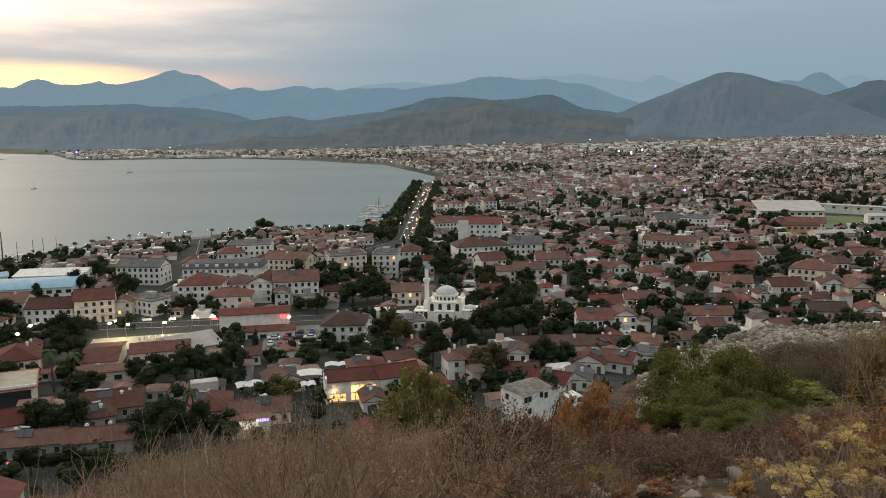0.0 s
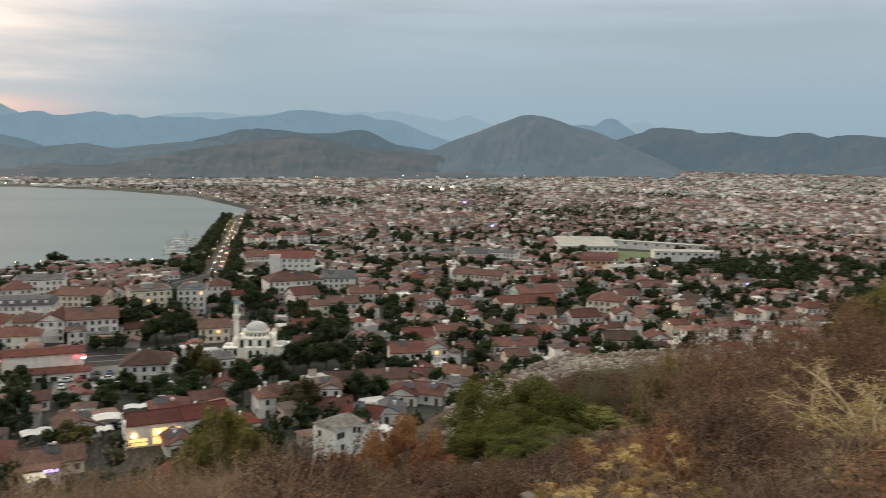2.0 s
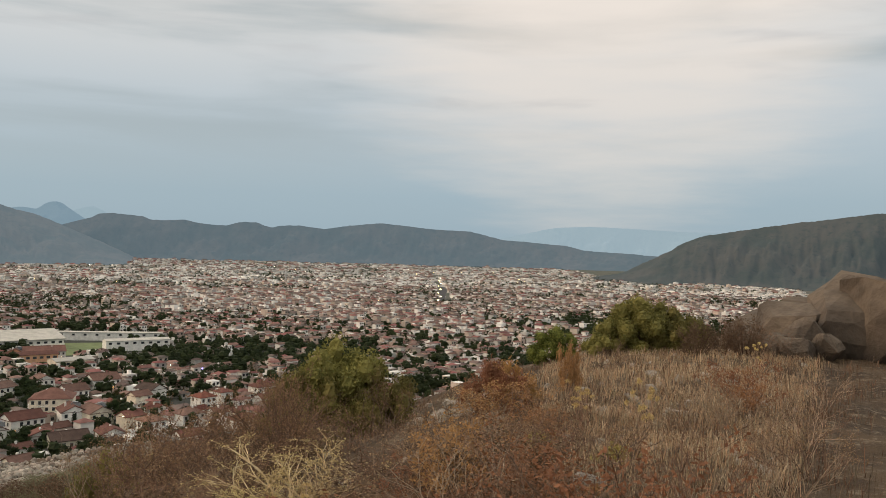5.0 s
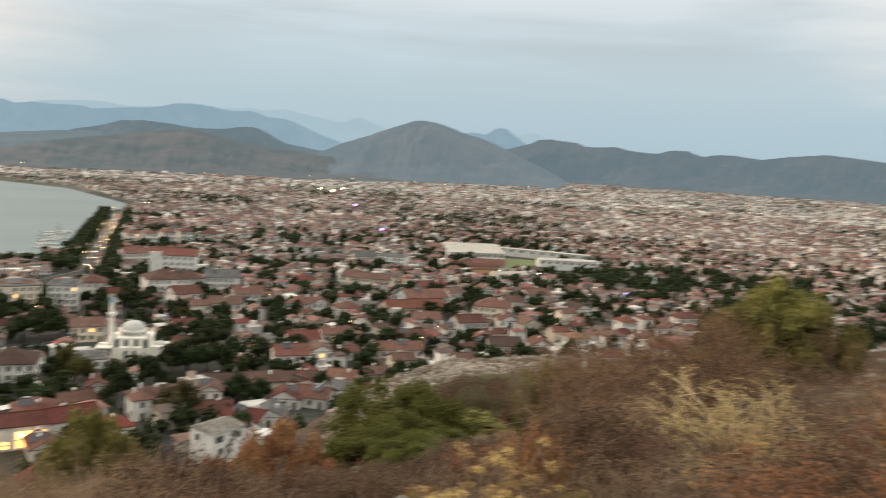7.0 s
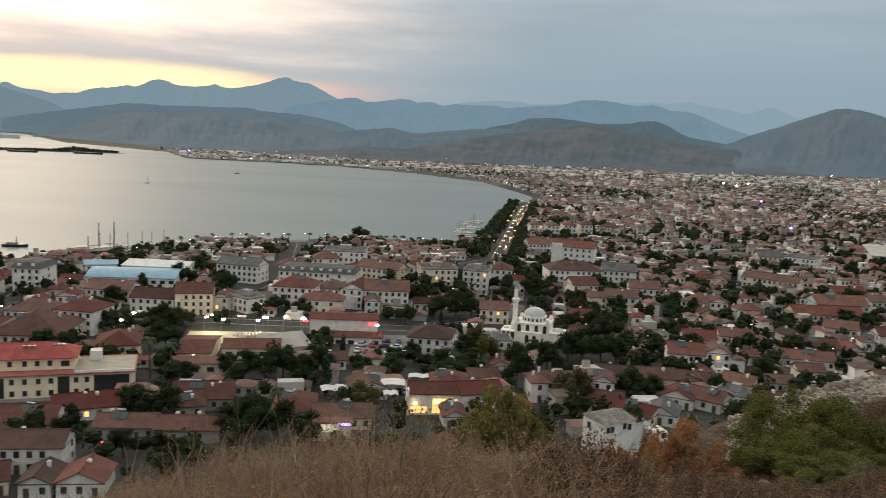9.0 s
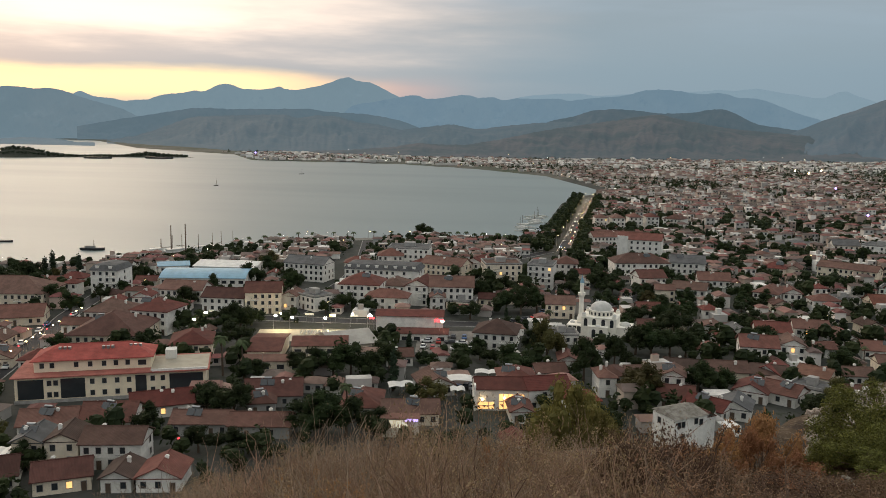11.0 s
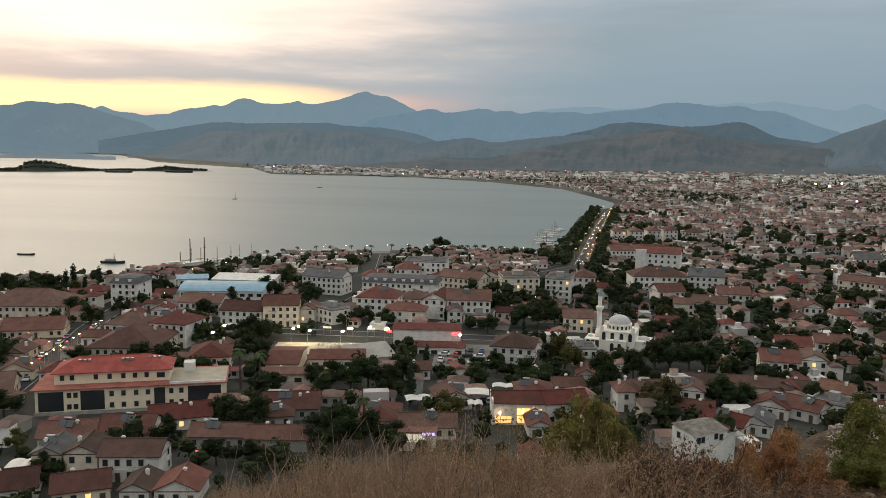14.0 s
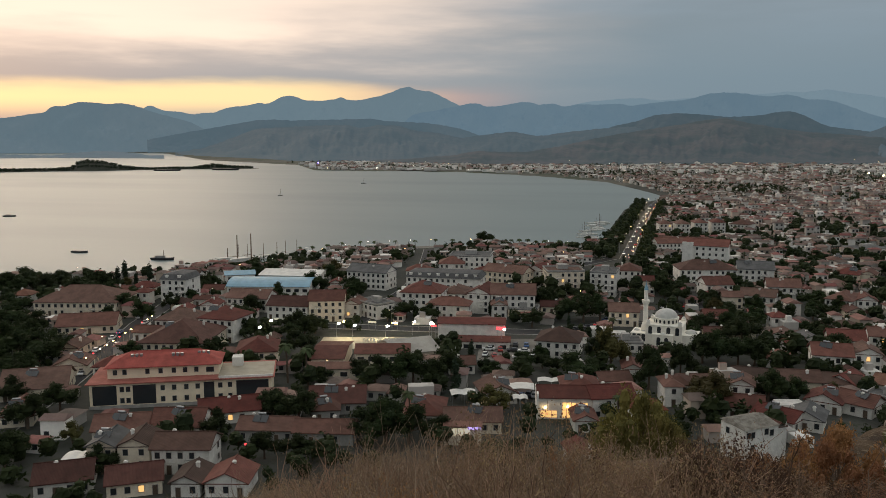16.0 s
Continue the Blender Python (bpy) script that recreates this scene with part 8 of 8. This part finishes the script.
stand("brown", -34.5, 17.0, -10.4, 1.3)
stand("ember", -10.9, 16.0, -17.6, 0.75)
stand("ember", -9.8, 15.0, -18.6, 0.6)
stand("amber", -8.0, 15.0, -19.4, 0.45)
stand("amber", -6.3, 14.5, -20.0, 0.35)
stand("ember", -12.6, 15.0, -19.6, 0.5)
stand("thorn", -3.2, 7.8, -18.1, 0.85)
stand("scrub", -3.6, 8.2, -19.2, 0.5)
stand("scrub", -1.4, 9.0, -20.0, 0.42)
stand("scrub", -5.4, 8.8, -20.0, 0.5)
stand("scrub", -7.6, 9.6, -20.8, 0.5)
stand("scrub", -13.2, 11.0, -21.0, 0.6)
stand("scrub", -18.5, 10.5, -21.9, 0.6)
stand("scrub", -22.0, 11.5, -19.9, 0.6)
stand("scrub", 5.6, 10.2, -20.8, 0.45)
stand("thorn", -5.0, 8.4, -19.2, 0.6)
stand("thorn", -16.0, 10.0, -22.0, 0.5)
stand("full", -1.0, 9.6, -19.6, 0.6)
stand("full", -6.0, 10.0, -20.0, 0.75)
stand("full", -8.5, 11.5, -20.4, 0.9)
stand("full", -11.5, 12.0, -20.6, 0.8)
stand("full", 4.5, 10.4, -20.0, 0.6)
stand("full", 6.8, 10.6, -20.4, 0.6)
stand("ember", 7.2, 9.8, -20.9, 0.35)
stand("full", -13.4, 12.0, -21.2, 0.7)
stand("brown", -17.0, 11.5, -21.9, 0.7)
stand("full", -20.8, 12.0, -21.2, 0.7)
stand("grey", -23.6, 14.0, -19.0, 0.8)
stand("tan", -25.4, 14.0, -18.4, 0.9)
stand("rust", -27.4, 9.5, -17.8, 0.5)
stand("amber", -27.0, 12.0, -18.3, 0.5)
stand("umbel", -25.6, 6.4, -19.0, 0.9)
stand("umbel", -27.4, 6.2, -18.2, 0.9)
stand("umbel", -23.6, 6.3, -21.8, 0.7)
stand("umbel", -26.6, 5.6, -21.0, 0.8)
stand("umbel", -28.6, 6.0, -19.4, 0.8)
stand("umbel", -24.8, 5.7, -22.2, 0.7)
stand("tan", -26.5, 7.2, -18.8, 0.7)
stand("rust", -28.9, 6.6, -16.6, 0.42)
stand("amber", -29.5, 6.4, -18.6, 0.3)
stand("rust", -30.2, 7.2, -17.2, 0.6)
stand("tan", -31.0, 8.2, -16.5, 0.8)
stand("yellow", -42.0, 8.2, -12.4, 1.35)
stand("yellow", -43.8, 7.4, -14.2, 1.05)
stand("yellow", -39.8, 8.0, -14.8, 1.0)
stand("umbel", -43.5, 7.0, -16.8, 0.7)
stand("rust", -47.8, 6.4, -16.6, 0.55)
stand("rust", -49.5, 6.8, -16.8, 0.5)
stand("tree", -43.0, 18.3, -6.4, 1.15)
stand("olive", -40.8, 17.6, -8.0, 1.0)
stand("olive", -45.8, 18.0, -7.8, 1.0)
stand("brown", -46.8, 17.0, -7.9, 1.2)
stand("greentree", -57.6, 24.0, -4.8, 0.75)
stand("tree", -63.2, 22.0, -2.6, 0.95)
stand("olive", -61.4, 21.5, -4.1, 0.75)
stand("olive", -65.2, 22.0, -3.2, 0.9)
stand("ember", -54.2, 12.0, -7.0, 0.5)
stand("amber", -55.6, 12.5, -6.9, 0.45)
stand("rust", -54.8, 11.0, -8.4, 0.9)
stand("ember", -58.9, 14.0, -5.7, 0.26)
stand("full", -57.2, 12.0, -8.0, 0.8)
stand("full", -56.0, 9.5, -10.5, 0.7)
stand("full", -59.5, 11.0, -9.0, 0.6)
stand("brown", -58.3, 9.0, -11.0, 0.7)
stand("tan", -53.0, 11.0, -8.4, 0.8)
stand("umbel", -60.5, 10.5, -8.0, 0.6)
stand("umbel", -65.0, 8.5, -7.5, 0.45)
stand("brown", -61.5, 19.0, -5.4, 0.8)
stand("scrub", -66.8, 20.5, -4.0, 0.6)
stand("scrub", -69.6, 19.5, -3.4, 0.6)
stand("brown", -71.2, 19.0, -3.6, 0.8)
stand("brown", -33.5, 9.5, -14.5, 1.0)
stand("brown", -35.5, 11.0, -11.4, 1.4)
stand("brown", -37.5, 12.5, -10.2, 1.5)
stand("brown", -38.0, 11.5, -11.6, 1.2)
stand("brown", -34.0, 12.5, -11.6, 1.4)
stand("brown", -36.5, 8.5, -15.5, 0.9)
stand("brown", -45.5, 11.0, -10.6, 1.2)
stand("brown", -48.5, 10.5, -10.6, 1.2)
stand("brown", -48.5, 8.5, -13.5, 0.9)
stand("brown", -50.8, 9.5, -10.6, 1.0)
stand("brown", -40.5, 13.5, -9.6, 1.4)
stand("brown", -43.0, 12.0, -10.2, 1.3)
stand("brown", -31.8, 11.5, -13.0, 1.1)
stand("brown", -52.5, 8.5, -12.5, 0.8)
for k in range(175):
    az = grnd.uniform(-75, 34)
    r = grnd.uniform(4.2, min(18.0, 2 + float(np.interp(az, CREST[:, 0], CREST[:, 1]))))
    if -68 < az < -58 and 6.5 < r < 14 or -29 < az < -4 and r < 7.2:
        continue
    room = headroom(az, r)
    if room < 0.25:
        continue
    h = min(room * grnd.uniform(0.5, 0.95), grnd.uniform(0.35, 1.0))
    if -29 < az < -4:
        h = min(h, grnd.uniform(0.22, 0.5))
    if az > -8:
        kind = grnd.choices(["bare", "brown", "tan", "rust"], [10, 3, 2, 0.4])[0]
    elif az > -28:
        kind = grnd.choices(["bare", "brown", "tan", "rust", "umbel", "grey"], [6, 4, 3, 1.4, 0.5, 0.6])[0]
    else:
        kind = grnd.choices(["bare", "brown", "tan", "rust", "umbel"], [4, 6, 3, 0.8, 0.5])[0]
    shrub(kind, az, r, h, max(h, 0.4) * grnd.uniform(0.75, 1.1))

for k in range(95):
    az, r = grnd.uniform(-9, 31), grnd.uniform(5.0, 12.6)
    room = headroom(az, r)
    if room > 0.3:
        shrub(grnd.choices(["bare", "wiry", "tan", "brown"], [3, 4, 2, 1])[0], az, r, min(room * grnd.choice([0.8, 0.9, 1.0, 1.1, 1.35]), 1.4), grnd.uniform(0.55, 1.0))

for k in range(48):
    az, r = grnd.uniform(-70, -44), grnd.uniform(4.6, 10.5)
    room = headroom(az, r)
    if -67 < az < -60 and r > 7.5 or room < 0.3:
        continue
    shrub(grnd.choices(["brown", "tan", "rust", "bare"], [5, 2, 1, 2])[0], az, r, min(room * 0.95, grnd.uniform(0.5, 1.05)), grnd.uniform(0.5, 0.95))
for k in range(40):
    az, r = grnd.uniform(-28, -5), grnd.uniform(7.2, 11.0)
    shrub(grnd.choices(["bare", "scrub", "wiry", "rust"], [2, 4, 3, 1])[0], az, r, grnd.uniform(0.2, 0.45), grnd.uniform(0.3, 0.6))

for k in range(30):
    az, r = (grnd.uniform(-42, -30.5), grnd.uniform(5.2, 8.2)) if k % 2 else (grnd.uniform(-57, -46), grnd.uniform(5.0, 8.4))
    room = headroom(az, r)
    if room > 0.3:
        shrub(grnd.choices(["scrub", "thorn", "bare", "tan", "rust"], [3, 3, 3, 3, 1])[0], az, r, min(room * 0.9, grnd.uniform(0.4, 0.7)), grnd.uniform(0.45, 0.8))

# the thicket above the path
for k in range(64):
    az, r = grnd.uniform(-57, -30), grnd.uniform(7.0, 13.5)
    room = headroom(az, r)
    if room > 0.35:
        shrub(grnd.choices(["brown", "full", "bare", "tan", "wiry"], [5, 3, 3, 2, 2])[0], az, r, min(room * 0.95, grnd.uniform(0.6, 1.2)), grnd.uniform(0.55, 0.95))

for k in range(34):
    az, r = grnd.uniform(-41, -27.5), grnd.uniform(13.0, 19.0)
    room = headroom(az, max(r, 17.1))
    if room > 0.4:
        shrub(grnd.choices(["full", "brown", "bare"], [4, 3, 2])[0], az, r, min(headroom(az, 17.1) + 0.1, 2.2) * grnd.uniform(0.8, 1.02), grnd.uniform(0.9, 1.3))

for k in range(26):
    shrub(grnd.choice(["wiry", "wiry", "bare"]), grnd.uniform(13, 34), grnd.uniform(7.8, 12.0), grnd.uniform(0.45, 0.95), grnd.uniform(0.5, 0.8))
# stalks along the brink
for k in range(110):
    az, r = grnd.uniform(-2, 28), grnd.uniform(8.0, 13.5)
    top = float(np.interp(az, SKYLINE[:, 0], SKYLINE[:, 1])) + grnd.choice([-1.4, -1.0, -0.6, -0.3, 0.0, 0.0, 0.3, 0.8])
    stand(grnd.choices(["wiry", "bare", "tan", "thorn"], [5, 4, 2, 0.4])[0], az, r, top, grnd.uniform(0.45, 0.85))
for k in range(42):
    az = grnd.uniform(-8, 30)
    r = grnd.uniform(9.5, 15.0)
    shrub(grnd.choices(["wiry", "bare", "brown", "tan"], [4, 3, 1, 2])[0], az, r, grnd.uniform(0.25, 0.6), grnd.uniform(0.4, 0.75))

# twiggy growth in front of the large green bush
for k in range(60):
    az, r = grnd.uniform(-29, -6), grnd.uniform(7.6, 15.5)
    top = float(np.interp(az, [-29, -25, -12, -6], [-18.2, -20.2, -21.4, -20.4])) - grnd.uniform(0.0, 1.8)
    stand(grnd.choices(["scrub", "thorn", "full", "wiry", "bare"], [4, 3, 3, 2, 2])[0], az, r, min(top, -20.9 + 0.1 * r), grnd.uniform(0.4, 0.75))
for k in range(26):
    az, r = grnd.uniform(-27, -7), grnd.uniform(8.5, 13.0)
    shrub(grnd.choices(["bare", "scrub", "thorn", "wiry"], [2, 4, 3, 2])[0], az, r, grnd.uniform(0.25, 0.5), grnd.uniform(0.4, 0.75))


def mound_mesh(seed, leaf, count, size):
    """A low cushion of leaf tufts, all in one."""
    rnd = random.Random(seed)
    cs = []
    for _ in range(12):
        a, o = rnd.uniform(0, math.tau), rnd.random() ** 0.5 * 0.6
        cs.append((math.cos(a) * o, math.sin(a) * o, rnd.uniform(0.15, 0.75) * (1.1 - 0.6 * o), rnd.uniform(0.2, 0.34)))
    v, f = leaf_cloud(rnd, cs, count, size)
    heart(v, f, cs[::2], 0.7)
    return raw_mesh("cushion_plant", v, f, leaf)


MOUNDS = {"rust orange": [mound_mesh(301 + k, "leaf_amber", 300, 0.10) for k in range(2)], "rust brown": [mound_mesh(311, "leaf_rust", 300, 0.10)],
          "yellow green": [mound_mesh(321, "leaf_spurge", 360, 0.09)], "straw tan": [mound_mesh(331, "leaf_tan", 300, 0.095)]}


def mound(colour, az, r, size):
    x, y, z = spot(az, r)
    ob = new("cushion_plant", grnd.choice(MOUNDS[colour]))
    ob.matrix_world = Matrix.LocRotScale((x, y, z - 0.02), Euler((0, 0, grnd.uniform(0, 6.3))), (size, size * grnd.uniform(0.8, 1.2), size * grnd.uniform(0.8, 1.3)))
    tagged(ob, label="low dry " + colour + " cushion plant on the slope", category="plant", group="growth on the slope")


for az, r, size in ((-6.2, 7.2, 0.2), (-10.6, 8.2, 0.26), (-11.6, 8.6, 0.2), (-7.2, 7.0, 0.15), (-5.6, 7.3, 0.16), (-33.0, 6.2, 0.25), (-58.0, 9.5, 0.25), (-63.5, 8.0, 0.3)):
    mound("yellow green", az, r, size)
for k in range(104):
    az, r = (grnd.uniform(-70, 6), grnd.uniform(5.5, 9.5)) if k % 4 == 0 else (grnd.uniform(-29, -3), grnd.uniform(6.4, 10.5))
    mound(grnd.choices(list(MOUNDS), [5, 3, 1.5, 3])[0], az, r, grnd.uniform(0.07, 0.19))

for az, r, s in ((-69.4, 21.5, 0.5), (-70.0, 22.0, 0.8), (-70.9, 22.5, 1.3), (-72.4, 22.0, 1.5), (-73.8, 22.5, 1.7), (-75.6, 22.0, 1.8), (-77.4, 22.0, 2.0), (-70.4, 21.0, 0.6), (-71.6, 20.6, 0.7), (-74.4, 20.5, 0.8), (-73.0, 21.0, 0.9), (-71.2, 22.0, 0.9), (-72.8, 20.2, 0.6)):
    rock(az, r, s, 0.15, 1.3, True)

# rubble along the far edge of the shoulder, and rocks between the shrubs
def rubble():
    """Loose broken stone, past counting, on the shoulder and in the gaps of the scrub."""
    rnd = random.Random(14)
    V, F = [], []
    for k in range(4900):
        if k < 4200:
            az = rnd.uniform(-31, -13.5)
            r = float(np.interp(az, CREST[:, 0], CREST[:, 1])) + rnd.gauss(-1.6, 2.2)
            size = rnd.choice([0.03, 0.04, 0.05, 0.07, 0.09, 0.14])
        elif k < 4600:
            az, r, size = rnd.uniform(-30, 8), rnd.uniform(6, 15), rnd.uniform(0.02, 0.07)
        else:
            az, r, size = rnd.uniform(-74, -48), rnd.uniform(8, 22), rnd.uniform(0.03, 0.09)
        x, y, z = spot(az, r)
        i = len(V)
        ring = [(math.cos(j * 1.2566) * size * rnd.uniform(0.7, 1.2), math.sin(j * 1.2566) * size * rnd.uniform(0.7, 1.2)) for j in range(5)]
        for px, py in ring:
            V.append((x + px, y + py, z - 0.03))
        for px, py in ring:
            V.append((x + px * 0.7, y + py * 0.7, z + size * rnd.uniform(0.35, 0.8)))
        V.append((x + rnd.uniform(-0.2, 0.2) * size, y, z + size * rnd.uniform(0.6, 0.95)))
        for j in range(5):
            n = (j + 1) % 5
            F.extend([(i + j, i + n, i + 5 + n, i + 5 + j), (i + 5 + j, i + 5 + n, i + 10)])
    tagged(new("rubble", raw_mesh("rubble", V, F, ["rubble_stone"])), label="loose broken grey limestone rubble on the dry shoulder", category="rubble", kind="stuff")


rubble()
for k in range(14):
    rock(grnd.uniform(14, 30), grnd.uniform(10.5, 14.5), grnd.uniform(0.05, 0.13), 0.35)
for k in range(70):
    az = grnd.uniform(-31, -15.5)
    r = float(np.interp(az, CREST[:, 0], CREST[:, 1])) + grnd.uniform(-4.5, 0.6)
    rock(az, r, grnd.choice([0.08, 0.1, 0.13, 0.17, 0.22, 0.3]), 0.45, 0.6)
for az, r, s in ((6.2, 10.6, 0.34), (5.0, 10.3, 0.26), (7.2, 10.8, 0.28), (4.0, 10.6, 0.2), (1.2, 10.4, 0.2), (-0.5, 10.8, 0.25), (-51.6, 15.5, 0.24), (-50.4, 15.0, 0.2), (-52.6, 16.0, 0.22), (-12, 7.4, 0.14), (-14, 7.0, 0.12), (-17, 6.6, 0.1), (-20, 7.2, 0.13), (-11, 8.5, 0.18),
                 (-66.0, 14.5, 0.14), (-63.0, 13.0, 0.1), (-67.5, 15.5, 0.2)):
    rock(az, r, s, 0.2, 1.15 if s > 1.5 else 1.0)
for k in range(46):
    rock(grnd.uniform(-53.5, -48.6), grnd.uniform(12.6, 16.5), grnd.choice([0.06, 0.09, 0.12, 0.16, 0.22]), 0.2)
for k in range(34):
    rock(grnd.uniform(-72, -59), grnd.uniform(8, 20), grnd.uniform(0.05, 0.2), 0.35, 0.7)
for k in range(30):
    rock(grnd.uniform(-24, -5), grnd.uniform(6.6, 8.6), grnd.uniform(0.03, 0.08), 0.3)
for k in range(85):
    az, r = grnd.uniform(-74, 30), grnd.uniform(4.5, 16)
    rock(az, r, grnd.uniform(0.05, 0.18), 0.3)


def tufts_of(rnd, V, F, az, r, tall):
    """One tuft of bent blades."""
    x, y, z = spot(az, r)
    for _ in range(9):
        a, L = rnd.uniform(0, math.tau), rnd.uniform(0.08, tall)
        lean = rnd.uniform(0.1, 1.1)
        px, py = x + rnd.gauss(0, 0.09), y + rnd.gauss(0, 0.09)
        w = rnd.uniform(0.0012, 0.0026) * (1 + r * 0.05)
        dx, dy = math.cos(a) * lean * L, math.sin(a) * lean * L
        i = len(V)
        sx, sy = w * math.sin(a), -w * math.cos(a)
        mx, my, mz = px + dx * 0.45, py + dy * 0.45, z + L * 0.62
        V.extend([(px - sx, py - sy, z - 0.02), (px + sx, py + sy, z - 0.02), (mx + sx * 0.8, my + sy * 0.8, mz), (mx - sx * 0.8, my - sy * 0.8, mz), (px + dx, py + dy, z + L * (1 - 0.3 * lean))])
        F.extend([(i, i + 1, i + 2, i + 3), (i + 3, i + 2, i + 4)])


def dry_grass():
    """Withered grass and thin stalks over the whole shoulder, past counting, and straw along the open path."""
    rnd = random.Random(8)
    V, F = [], []
    tufts = 0
    while tufts < 3600:
        az = rnd.uniform(-78, 36)
        r = 2.6 + (rnd.random() ** 1.3) * 26
        if r > float(np.interp(az, CREST[:, 0], CREST[:, 1])) + 2:
            continue
        if -29 < az < -5 and r > 7 and rnd.random() < 0.75:
            continue
        if noise.noise((r * math.sin(radians(az)) * 0.9, r * math.cos(radians(az)) * 0.9, 4.0)) < rnd.uniform(-0.35, 0.2):
            continue
        tufts += 1
        tufts_of(rnd, V, F, az, r, 0.34)
    tagged(new("dry_grass", raw_mesh("dry_grass", V, F, ["dead_grass"])), label="withered brown grass tufts covering the hillside", category="grass", kind="stuff")
    V, F = [], []
    for _ in range(3200):
        tufts_of(rnd, V, F, rnd.uniform(-74, -57), rnd.uniform(6, 24), 0.22)
    tagged(new("path_grass", raw_mesh("path_grass", V, F, ["path_straw"])), label="pale straw grass along the open slope", category="grass", kind="stuff")


dry_grass()
